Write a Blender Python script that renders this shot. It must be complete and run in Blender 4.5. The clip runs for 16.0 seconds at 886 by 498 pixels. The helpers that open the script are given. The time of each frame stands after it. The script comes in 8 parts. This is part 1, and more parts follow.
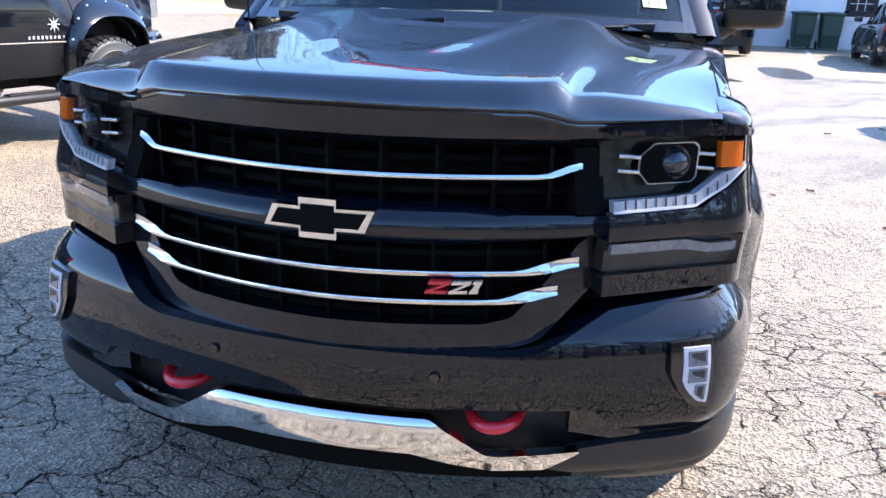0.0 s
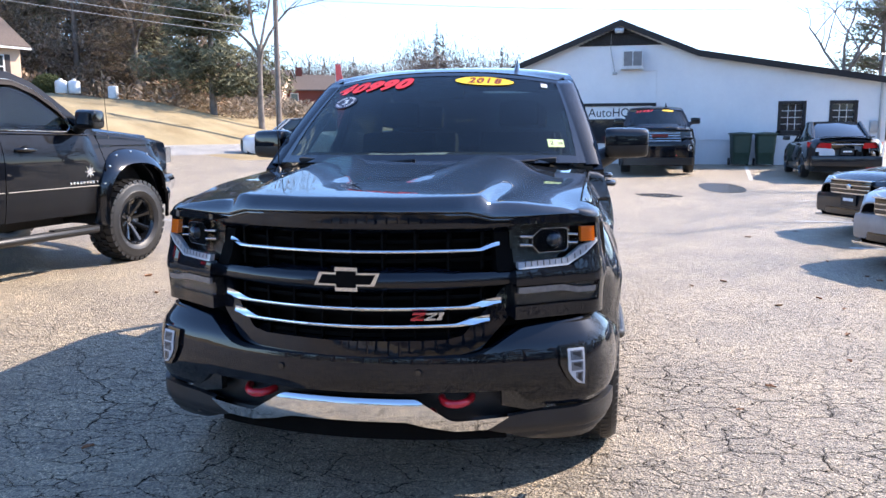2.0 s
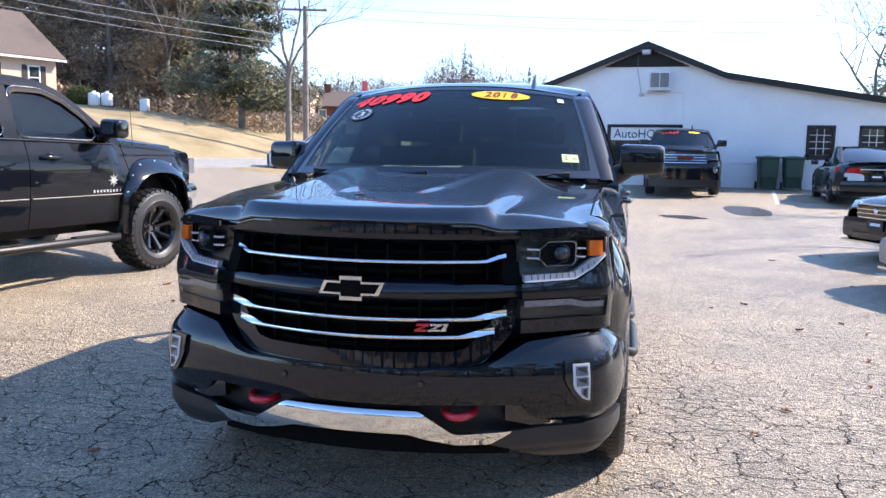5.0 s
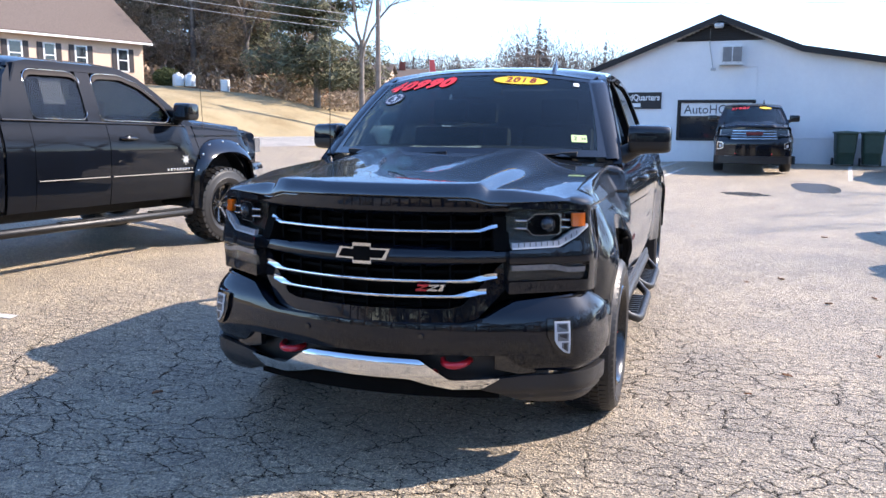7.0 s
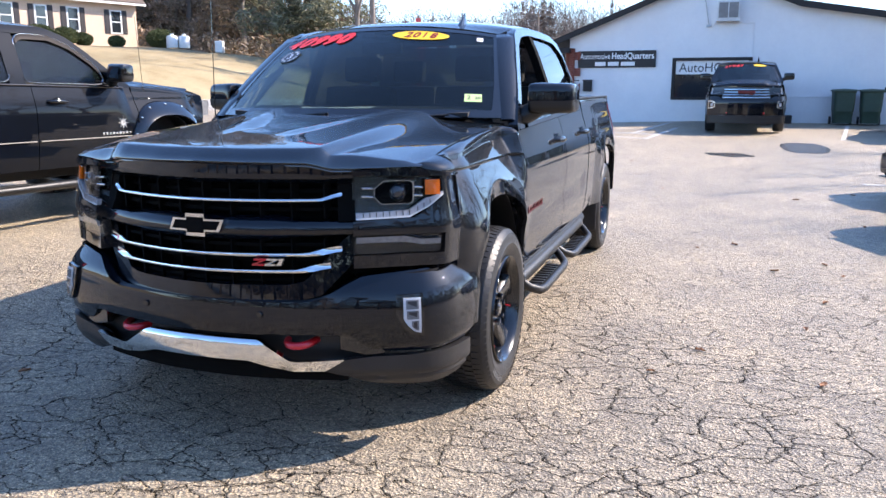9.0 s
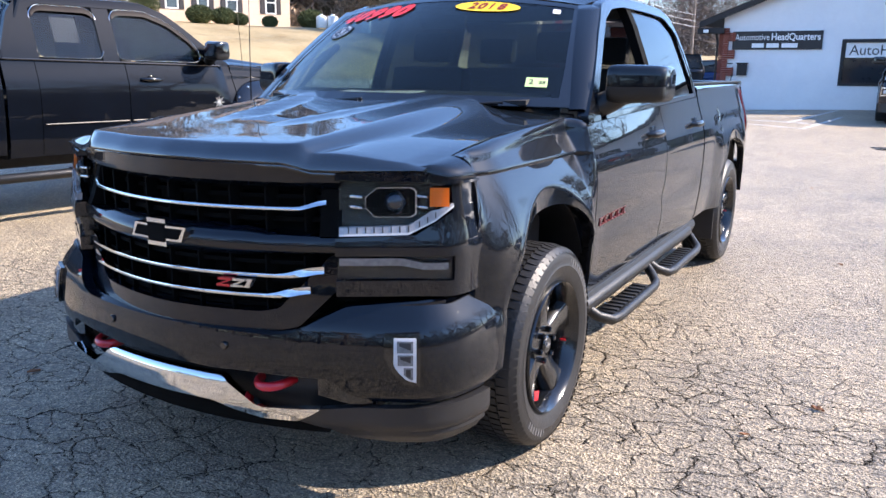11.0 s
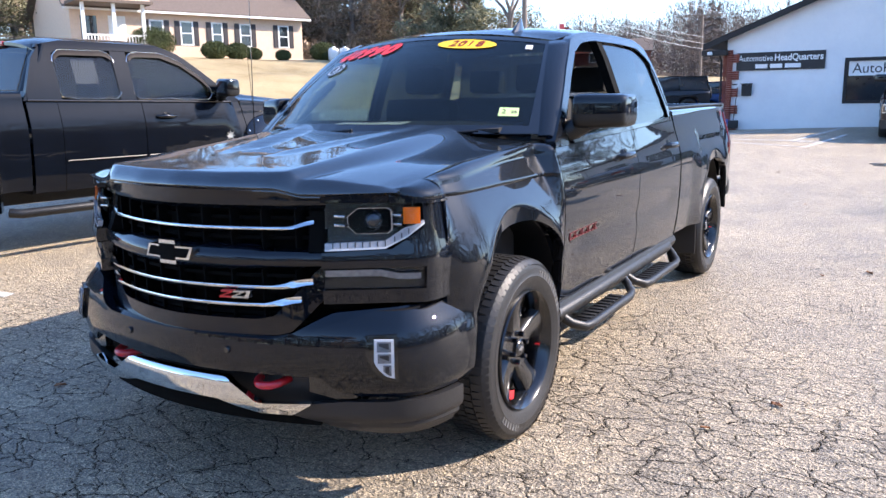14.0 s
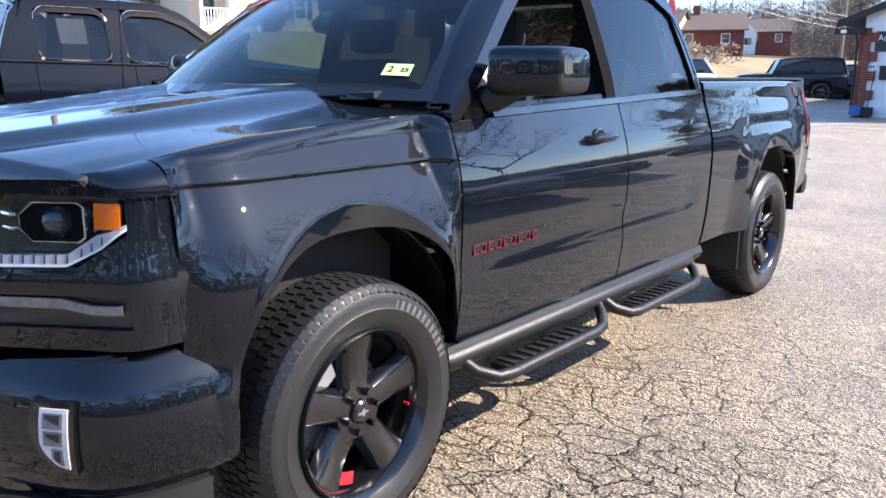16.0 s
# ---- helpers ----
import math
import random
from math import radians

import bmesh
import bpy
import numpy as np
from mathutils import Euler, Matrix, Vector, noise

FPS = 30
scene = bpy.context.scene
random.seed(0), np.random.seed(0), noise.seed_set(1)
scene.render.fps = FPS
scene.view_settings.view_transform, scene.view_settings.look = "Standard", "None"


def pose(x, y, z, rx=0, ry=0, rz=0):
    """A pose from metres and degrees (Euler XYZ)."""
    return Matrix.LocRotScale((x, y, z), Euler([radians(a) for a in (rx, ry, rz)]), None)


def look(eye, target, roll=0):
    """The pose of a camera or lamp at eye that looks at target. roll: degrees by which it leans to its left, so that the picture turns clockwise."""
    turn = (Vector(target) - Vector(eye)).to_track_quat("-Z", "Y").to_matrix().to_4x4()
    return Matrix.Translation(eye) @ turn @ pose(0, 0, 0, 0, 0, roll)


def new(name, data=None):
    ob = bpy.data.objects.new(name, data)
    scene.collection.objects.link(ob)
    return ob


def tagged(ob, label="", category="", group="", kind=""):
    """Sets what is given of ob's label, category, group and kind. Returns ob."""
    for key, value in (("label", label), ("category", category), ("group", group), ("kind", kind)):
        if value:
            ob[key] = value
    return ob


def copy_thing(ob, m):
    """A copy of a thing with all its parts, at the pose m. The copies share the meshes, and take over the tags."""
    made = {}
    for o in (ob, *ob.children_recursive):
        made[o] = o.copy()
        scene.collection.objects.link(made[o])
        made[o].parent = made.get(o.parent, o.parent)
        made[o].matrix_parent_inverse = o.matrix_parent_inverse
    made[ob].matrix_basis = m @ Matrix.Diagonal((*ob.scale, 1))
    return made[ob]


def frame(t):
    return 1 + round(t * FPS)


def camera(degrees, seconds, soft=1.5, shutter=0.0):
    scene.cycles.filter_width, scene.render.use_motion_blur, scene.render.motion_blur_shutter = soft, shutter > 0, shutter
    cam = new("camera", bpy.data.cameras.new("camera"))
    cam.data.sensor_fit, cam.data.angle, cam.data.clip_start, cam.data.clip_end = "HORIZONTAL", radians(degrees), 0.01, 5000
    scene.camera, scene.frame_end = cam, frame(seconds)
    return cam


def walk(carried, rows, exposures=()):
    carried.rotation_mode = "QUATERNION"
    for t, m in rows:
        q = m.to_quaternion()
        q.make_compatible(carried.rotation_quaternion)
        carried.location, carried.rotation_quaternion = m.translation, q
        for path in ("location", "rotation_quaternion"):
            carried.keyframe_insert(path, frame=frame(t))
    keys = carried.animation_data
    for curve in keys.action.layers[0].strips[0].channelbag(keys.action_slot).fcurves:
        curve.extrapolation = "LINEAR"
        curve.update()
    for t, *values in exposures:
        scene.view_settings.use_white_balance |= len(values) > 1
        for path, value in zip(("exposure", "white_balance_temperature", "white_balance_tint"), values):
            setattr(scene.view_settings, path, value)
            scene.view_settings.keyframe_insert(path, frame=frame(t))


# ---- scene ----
cam = camera(58.8, 16.0)
PATH = [
    (0, (0.654, -1.602, 1.386), (0.214, 0.254, 0.785), 1.9),
    (0.5, (0.759, -1.991, 1.404), (0.343, -0.103, 0.894), 0.4),
    (1, (0.901, -2.368, 1.43), (0.441, -0.468, 1.008), -0.6),
    (1.5, (0.913, -2.679, 1.408), (0.499, -0.755, 1.051), -1.0),
    (2, (0.942, -2.802, 1.462), (0.541, -0.865, 1.171), -0.3),
    (2.5, (0.982, -2.755, 1.445), (0.553, -0.821, 1.175), 0.2),
    (3, (0.993, -2.745, 1.437), (0.544, -0.815, 1.167), 0.3),
    (3.5, (0.989, -2.753, 1.437), (0.547, -0.82, 1.176), 0.7),
    (6, (1.062, -2.822, 1.431), (0.534, -0.908, 1.187), 0.9),
    (6.5, (1.254, -2.913, 1.451), (0.657, -1.024, 1.178), 0.5),
    (7, (1.427, -3.112, 1.464), (0.783, -1.243, 1.159), 0.4),
    (7.5, (1.556, -3.214, 1.474), (0.892, -1.358, 1.138), 0.3),
    (8, (1.712, -3.139, 1.452), (1.051, -1.287, 1.088), 0.2),
    (8.5, (1.868, -2.915, 1.454), (1.215, -1.065, 1.068), -0.0),
    (11, (2.098, -1.777, 1.459), (1.115, -0.094, 1.013), 0.6),
    (11.5, (2.183, -1.781, 1.472), (1.072, -0.174, 1.046), 0.6),
    (12, (2.298, -1.898, 1.478), (1.19, -0.276, 1.102), 0.2),
    (12.5, (2.36, -1.99, 1.52), (1.286, -0.343, 1.153), -0.1),
    (13, (2.387, -1.982, 1.482), (1.355, -0.311, 1.105), 0.1),
    (13.5, (2.406, -1.997, 1.484), (1.388, -0.317, 1.103), -0.3),
    (14, (2.409, -1.999, 1.483), (1.382, -0.326, 1.103), -0.9),
    (14.5, (2.449, -1.895, 1.475), (1.397, -0.238, 1.091), -1.2),
    (15, (2.569, -1.553, 1.508), (1.47, 0.072, 1.116), -0.9),
    (15.5, (2.578, -1.142, 1.447), (1.418, 0.434, 1.034), 0.1),
    (16, (2.575, -0.548, 1.381), (1.311, 0.942, 0.955), 0.2),
]
# stops, white balance and tint as the clip's camera drifts
EXPOSURES = [(0.0, 1.80, 5500, 14), (0.6, 1.63, 5660, 14), (1.4, 1.42, 5660, 14), (2.2, 1.30, 5660, 14), (6.0, 1.30, 5660, 14), (10.0, 1.38, 5660, 14), (16.0, 1.45, 5660, 14)]
walk(cam, [(t, look(eye, target, roll)) for t, eye, target, roll in PATH], EXPOSURES)

# ---------------------------------------------------------------- light
SUN_DIR = Vector((1.05, 0.765, 1.0)).normalized()
world = bpy.data.worlds.new("sky")
scene.world = world
world.use_nodes = True
wn = world.node_tree.nodes
sky = wn.new("ShaderNodeTexSky")
sky.sky_type = "NISHITA"
sky.sun_disc = False
sky.sun_elevation = math.asin(SUN_DIR.z)
sky.sun_rotation = math.atan2(SUN_DIR.x, SUN_DIR.y)
sky.air_density, sky.dust_density, sky.ozone_density = 1.0, 0.25, 2.5
wn["Background"].inputs["Strength"].default_value = 0.155
world.node_tree.links.new(sky.outputs["Color"], wn["Background"].inputs["Color"])
sun = new("sun", bpy.data.lights.new("sun", "SUN"))
sun.data.energy, sun.data.angle, sun.data.color = 5.0, radians(0.53), (1.0, 0.81, 0.60)
sun.matrix_world = look((0, 0, 30), Vector((0, 0, 30)) - SUN_DIR)


# ---------------------------------------------------------------- materials
def mat_new(name):
    m = bpy.data.materials.new(name)
    m.use_nodes = True
    nt = m.node_tree
    return m, nt, nt.nodes, nt.links, nt.nodes["Principled BSDF"]


def ramp(nodes, stops):
    r = nodes.new("ShaderNodeValToRGB")
    els = r.color_ramp.elements
    while len(els) < len(stops):
        els.new(0.5)
    for e, (p, c) in zip(els, stops):
        e.position = p
        e.color = (*c, 1) if len(c) == 3 else c
    return r


def tex_noise(nodes, links, scale, detail=4, rough=0.55, coord=None, dist=0.0):
    n = nodes.new("ShaderNodeTexNoise")
    n.inputs["Scale"].default_value, n.inputs["Detail"].default_value = scale, detail
    n.inputs["Roughness"].default_value, n.inputs["Distortion"].default_value = rough, dist
    if coord:
        links.new(coord, n.inputs["Vector"])
    return n


def mix(nodes, links, fac, a, b, kind="MIX"):
    n = nodes.new("ShaderNodeMix")
    n.data_type, n.blend_type = "RGBA", kind
    for sock, v in ((n.inputs["Factor"], fac), (n.inputs["A"], a), (n.inputs["B"], b)):
        if isinstance(v, bpy.types.NodeSocket):
            links.new(v, sock)
        elif isinstance(v, (int, float)):
            sock.default_value = v
        else:
            sock.default_value = (*v, 1)
    return n.outputs["Result"]


def plain(name, col, rough=0.5, metal=0.0, var=0.12, scale=6.0, bump=0.0, bscale=80.0, coat=0.0, spec=0.5):
    """A surface of one colour with two scales of variation, worn roughness and fine relief."""
    m, nt, nodes, links, p = mat_new(name)
    tc = nodes.new("ShaderNodeTexCoord").outputs["Object"]
    n = tex_noise(nodes, links, scale, 5, coord=tc)
    lo = tuple(c * (1 - var) for c in col)
    hi = tuple(min(1, c * (1 + var)) for c in col)
    r = ramp(nodes, ((0.3, lo), (0.7, hi)))
    links.new(n.outputs["Fac"], r.inputs["Fac"])
    links.new(r.outputs["Color"], p.inputs["Base Color"])
    mr = nodes.new("ShaderNodeMapRange")
    mr.inputs["To Min"].default_value, mr.inputs["To Max"].default_value = max(0.0, rough * 0.85), min(1, rough * 1.15)
    n2 = tex_noise(nodes, links, scale * 3, 3, coord=tc)
    links.new(n2.outputs["Fac"], mr.inputs["Value"])
    links.new(mr.outputs["Result"], p.inputs["Roughness"])
    p.inputs["Metallic"].default_value = metal
    p.inputs["Coat Weight"].default_value = coat
    p.inputs["Coat Roughness"].default_value = 0.03
    p.inputs["Specular IOR Level"].default_value = spec
    if bump:
        b = nodes.new("ShaderNodeBump")
        b.inputs["Strength"].default_value, b.inputs["Distance"].default_value = bump, 0.004
        n3 = tex_noise(nodes, links, bscale, 4, coord=tc)
        links.new(n3.outputs["Fac"], b.inputs["Height"])
        links.new(b.outputs["Normal"], p.inputs["Normal"])
    return m


def car_paint(name, col, flake=0.0, haze=0.002, ior=1.5):
    m, nt, nodes, links, p = mat_new(name)
    tc = nodes.new("ShaderNodeTexCoord").outputs["Object"]
    n = tex_noise(nodes, links, 2.5, 4, coord=tc)
    r = ramp(nodes, ((0.35, tuple(c * 0.85 for c in col)), (0.65, tuple(c * 1.15 for c in col))))
    links.new(n.outputs["Fac"], r.inputs["Fac"])
    links.new(r.outputs["Color"], p.inputs["Base Color"])
    p.inputs["Metallic"].default_value = flake
    p.inputs["Roughness"].default_value = 0.5
    p.inputs["Specular IOR Level"].default_value = 0.04
    p.inputs["Coat Weight"].default_value = 1.0
    p.inputs["Coat IOR"].default_value = ior
    # thin film of road dust on the clear coat
    d = tex_noise(nodes, links, 9, 6, 0.65, coord=tc)
    mr = nodes.new("ShaderNodeMapRange")
    mr.inputs["From Min"].default_value, mr.inputs["From Max"].default_value = 0.4, 0.8
    mr.inputs["To Min"].default_value, mr.inputs["To Max"].default_value = haze, haze * 2 + 0.012
    links.new(d.outputs["Fac"], mr.inputs["Value"])
    links.new(mr.outputs["Result"], p.inputs["Coat Roughness"])
    b = nodes.new("ShaderNodeBump")
    b.inputs["Strength"].default_value, b.inputs["Distance"].default_value = 0.02, 0.01
    o = tex_noise(nodes, links, 14, 2, coord=tc)
    links.new(o.outputs["Fac"], b.inputs["Height"])
    links.new(b.outputs["Normal"], p.inputs["Coat Normal"])
    return m


def glass_mat(name, col, rough=0.0, dust=0.0, head_on=0.04):
    """Tinted pane: see-through, with a glossy face that grows toward grazing angles, and a film of dust."""
    m, nt, nodes, links, p = mat_new(name)
    nodes.remove(p)
    tr = nodes.new("ShaderNodeBsdfTransparent")
    tr.inputs["Color"].default_value = (*col, 1)
    lw = nodes.new("ShaderNodeLayerWeight")
    lw.inputs["Blend"].default_value = 0.5
    pw = nodes.new("ShaderNodeMath")
    pw.operation = "POWER"
    pw.inputs[1].default_value = 5.0
    links.new(lw.outputs["Facing"], pw.inputs[0])
    ma = nodes.new("ShaderNodeMath")
    ma.operation = "MULTIPLY_ADD"
    ma.inputs[1].default_value, ma.inputs[2].default_value = 0.96, head_on
    links.new(pw.outputs["Value"], ma.inputs[0])
    gl = nodes.new("ShaderNodeBsdfGlossy")
    gl.inputs["Roughness"].default_value = rough
    mx = nodes.new("ShaderNodeMixShader")
    links.new(ma.outputs["Value"], mx.inputs["Fac"])
    links.new(tr.outputs["BSDF"], mx.inputs[1])
    links.new(gl.outputs["BSDF"], mx.inputs[2])
    out = mx.outputs["Shader"]
    if dust:
        tc = nodes.new("ShaderNodeTexCoord").outputs["Object"]
        n = tex_noise(nodes, links, 3.0, 6, 0.6, coord=tc)
        mr = nodes.new("ShaderNodeMapRange")
        mr.inputs["To Min"].default_value, mr.inputs["To Max"].default_value = dust * 0.7, dust * 1.3
        links.new(n.outputs["Fac"], mr.inputs["Value"])
        d1, d2, d3 = nodes.new("ShaderNodeBsdfDiffuse"), nodes.new("ShaderNodeBsdfTranslucent"), nodes.new("ShaderNodeMixShader")
        for d in (d1, d2):
            d.inputs["Color"].default_value = (0.7, 0.72, 0.74, 1)
        links.new(d1.outputs["BSDF"], d3.inputs[1])
        links.new(d2.outputs["BSDF"], d3.inputs[2])
        mx2 = nodes.new("ShaderNodeMixShader")
        links.new(mr.outputs["Result"], mx2.inputs["Fac"])
        links.new(out, mx2.inputs[1])
        links.new(d3.outputs["Shader"], mx2.inputs[2])
        out = mx2.outputs["Shader"]
    links.new(out, nodes["Material Output"].inputs["Surface"])
    return m


def asphalt(name, base, tan, crack_w, crack_scale, crack_amt, stone=1.0):
    """Aged asphalt: stones in tar, alligator cracking, dusty and oily patches, faint long seams."""
    m, nt, nodes, links, p = mat_new(name)
    geo = nodes.new("ShaderNodeNewGeometry").outputs["Position"]
    big = tex_noise(nodes, links, 0.22, 5, 0.6, coord=geo)
    mid = tex_noise(nodes, links, 1.7, 5, 0.6, coord=geo)
    fine = tex_noise(nodes, links, 120 * stone, 3, 0.75, coord=geo)
    vor = nodes.new("ShaderNodeTexVoronoi")
    vor.inputs["Scale"].default_value = 75 * stone
    links.new(geo, vor.inputs["Vector"])
    c1 = ramp(nodes, ((0.32, base), (0.68, tan)))
    links.new(big.outputs["Fac"], c1.inputs["Fac"])
    c2 = ramp(nodes, ((0.3, (0.78, 0.78, 0.79)), (0.7, (1.12, 1.1, 1.06))))
    links.new(mid.outputs["Fac"], c2.inputs["Fac"])
    col = mix(nodes, links, 1.0, c1.outputs["Color"], c2.outputs["Color"], "MULTIPLY")
    c3 = ramp(nodes, ((0.32, (0.14, 0.14, 0.15)), (0.5, (0.95, 0.95, 0.95)), (0.68, (2.3, 2.2, 2.05))))
    links.new(fine.outputs["Fac"], c3.inputs["Fac"])
    col = mix(nodes, links, 0.9, col, c3.outputs["Color"], "MULTIPLY")
    c4 = ramp(nodes, ((0.0, (0.3, 0.3, 0.32)), (0.5, (0.95, 0.95, 0.95)), (1.0, (2.0, 1.95, 1.85))))
    links.new(vor.outputs["Color"], c4.inputs["Fac"])
    col = mix(nodes, links, 0.8, col, c4.outputs["Color"], "MULTIPLY")
    # cracks: warped cell edges, only where the surface has failed
    warp = tex_noise(nodes, links, 3.2, 3, coord=geo)
    add = nodes.new("ShaderNodeVectorMath")
    add.operation = "MULTIPLY_ADD"
    links.new(warp.outputs["Color"], add.inputs[0])
    add.inputs[1].default_value = (0.16, 0.16, 0.16)
    links.new(geo, add.inputs[2])
    warp2 = tex_noise(nodes, links, 26, 4, 0.7, coord=geo)
    add2 = nodes.new("ShaderNodeVectorMath")
    add2.operation = "MULTIPLY_ADD"
    links.new(warp2.outputs["Color"], add2.inputs[0])
    add2.inputs[1].default_value = (0.06, 0.06, 0.06)
    links.new(add.outputs["Vector"], add2.inputs[2])
    squash = nodes.new("ShaderNodeMapping")
    squash.inputs["Scale"].default_value = (0.72, 1.45, 1.0)
    squash.inputs["Rotation"].default_value = (0, 0, radians(-12))
    links.new(add2.outputs["Vector"], squash.inputs["Vector"])
    edges, plates = [], []
    for k, (sc, w) in enumerate(((crack_scale, crack_w), (crack_scale * 0.45, crack_w * 0.6))):
        v = nodes.new("ShaderNodeTexVoronoi")
        v.feature = "DISTANCE_TO_EDGE"
        v.voronoi_dimensions = "2D"
        v.inputs["Scale"].default_value = sc
        links.new(squash.outputs["Vector"], v.inputs["Vector"])
        # some joints have closed up, others gape
        vn = tex_noise(nodes, links, sc * 0.75, 2, coord=add.outputs["Vector"])
        vr = nodes.new("ShaderNodeMapRange")
        vr.inputs["From Min"].default_value, vr.inputs["From Max"].default_value = (0.31, 0.5) if k == 0 else (0.34, 0.5)
        links.new(vn.outputs["Fac"], vr.inputs["Value"])
        wv = nodes.new("ShaderNodeMath")
        wv.operation = "MULTIPLY_ADD"
        wv.inputs[1].default_value, wv.inputs[2].default_value = w, 0.004
        links.new(vr.outputs["Result"], wv.inputs[0])
        for top_w, keep in ((None, edges), (2.2, plates)):
            mr = nodes.new("ShaderNodeMapRange")
            mr.inputs["From Min"].default_value = 0.0
            if top_w is None:
                links.new(wv.outputs["Value"], mr.inputs["From Max"])
            else:
                mr.interpolation_type = "SMOOTHSTEP"
                mr.inputs["From Max"].default_value = w * top_w
            mr.inputs["To Min"].default_value, mr.inputs["To Max"].default_value = 1.0, 0.0
            links.new(v.outputs["Distance"], mr.inputs["Value"])
            mu = nodes.new("ShaderNodeMath")
            mu.operation = "MULTIPLY"
            links.new(mr.outputs["Result"], mu.inputs[0])
            links.new(vr.outputs["Result"], mu.inputs[1])
            keep.append(mu.outputs["Value"])
    both = []
    for pair in (edges, plates):
        mx = nodes.new("ShaderNodeMath")
        mx.operation = "MAXIMUM"
        links.new(pair[0], mx.inputs[0])
        links.new(pair[1], mx.inputs[1])
        both.append(mx)
    mx, plate = both
    where = tex_noise(nodes, links, 0.55, 4, 0.6, coord=geo)
    wr = nodes.new("ShaderNodeMapRange")
    wr.inputs["From Min"].default_value, wr.inputs["From Max"].default_value = 0.62 - crack_amt, 0.72 - crack_amt * 0.6
    links.new(where.outputs["Fac"], wr.inputs["Value"])
    ck = nodes.new("ShaderNodeMath")
    ck.operation = "MULTIPLY"
    links.new(mx.outputs["Value"], ck.inputs[0])
    sep = nodes.new("ShaderNodeSeparateXYZ")
    links.new(geo, sep.inputs["Vector"])
    wy = nodes.new("ShaderNodeMapRange")
    wy.inputs["From Min"].default_value, wy.inputs["From Max"].default_value = 7.0, 1.6
    wy.inputs["To Min"].default_value, wy.inputs["To Max"].default_value = 0.1, 1.0
    sx = nodes.new("ShaderNodeMapRange")
    sx.inputs["From Min"].default_value, sx.inputs["From Max"].default_value = -1.2, -4.2
    sx.inputs["To Min"].default_value, sx.inputs["To Max"].default_value = 0.0, 3.6
    links.new(sep.outputs["X"], sx.inputs["Value"])
    sy = nodes.new("ShaderNodeMath")
    links.new(sx.outputs["Result"], sy.inputs[0])
    links.new(sep.outputs["Y"], sy.inputs[1])
    links.new(sy.outputs["Value"], wy.inputs["Value"])
    wm = nodes.new("ShaderNodeMath")
    wm.operation = "MULTIPLY"
    links.new(wr.outputs["Result"], wm.inputs[0])
    links.new(wy.outputs["Result"], wm.inputs[1])
    links.new(wm.outputs["Value"], ck.inputs[1])
    # a crack is a sharp dark gap with no gloss of its own
    sharp = nodes.new("ShaderNodeMapRange")
    sharp.inputs["From Min"].default_value, sharp.inputs["From Max"].default_value = 0.2, 0.75
    links.new(ck.outputs["Value"], sharp.inputs["Value"])
    col = mix(nodes, links, sharp.outputs["Result"], col, (0.012, 0.011, 0.01))
    dull = nodes.new("ShaderNodeMath")
    dull.operation = "MULTIPLY_ADD"
    dull.inputs[1].default_value, dull.inputs[2].default_value = -0.7, 0.7
    links.new(sharp.outputs["Result"], dull.inputs[0])
    links.new(dull.outputs["Value"], p.inputs["Specular IOR Level"])
    links.new(col, p.inputs["Base Color"])
    p.inputs["Roughness"].default_value = 0.5
    pk = nodes.new("ShaderNodeMath")
    pk.operation = "MULTIPLY"
    links.new(plate.outputs["Value"], pk.inputs[0])
    links.new(wm.outputs["Value"], pk.inputs[1])
    h = nodes.new("ShaderNodeMath")
    h.operation = "MULTIPLY_ADD"
    links.new(pk.outputs["Value"], h.inputs[0])
    h.inputs[1].default_value = -1.6
    hs = nodes.new("ShaderNodeMath")
    hs.operation = "ADD"
    links.new(fine.outputs["Fac"], hs.inputs[0])
    links.new(vor.outputs["Distance"], hs.inputs[1])
    links.new(hs.outputs["Value"], h.inputs[2])
    b = nodes.new("ShaderNodeBump")
    b.inputs["Strength"].default_value, b.inputs["Distance"].default_value = 1.0, 0.011
    links.new(h.outputs["Value"], b.inputs["Height"])
    links.new(b.outputs["Normal"], p.inputs["Normal"])
    return m


def two_tone(name, a, b, scale, rough=0.9, bump=0.6, fine=60.0, dist=0.02, c=None, amp=1.0):
    m, nt, nodes, links, p = mat_new(name)
    geo = nodes.new("ShaderNodeNewGeometry").outputs["Position"]
    n = tex_noise(nodes, links, scale, 6, 0.65, coord=geo)
    stops = ((0.3, a), (0.7, b)) if c is None else ((0.3, a), (0.5, c), (0.7, b))
    r = ramp(nodes, stops)
    links.new(n.outputs["Fac"], r.inputs["Fac"])
    f = tex_noise(nodes, links, fine, 4, 0.7, coord=geo)
    r2 = ramp(nodes, ((0.3, (1 - 0.3 * amp,) * 3), (0.7, (1 + 0.25 * amp,) * 3)))
    links.new(f.outputs["Fac"], r2.inputs["Fac"])
    links.new(mix(nodes, links, 1.0, r.outputs["Color"], r2.outputs["Color"], "MULTIPLY"), p.inputs["Base Color"])
    p.inputs["Roughness"].default_value = rough
    p.inputs["Specular IOR Level"].default_value = 0.2
    bp = nodes.new("ShaderNodeBump")
    bp.inputs["Strength"].default_value, bp.inputs["Distance"].default_value = bump, dist
    links.new(f.outputs["Fac"], bp.inputs["Height"])
    links.new(bp.outputs["Normal"], p.inputs["Normal"])
    return m


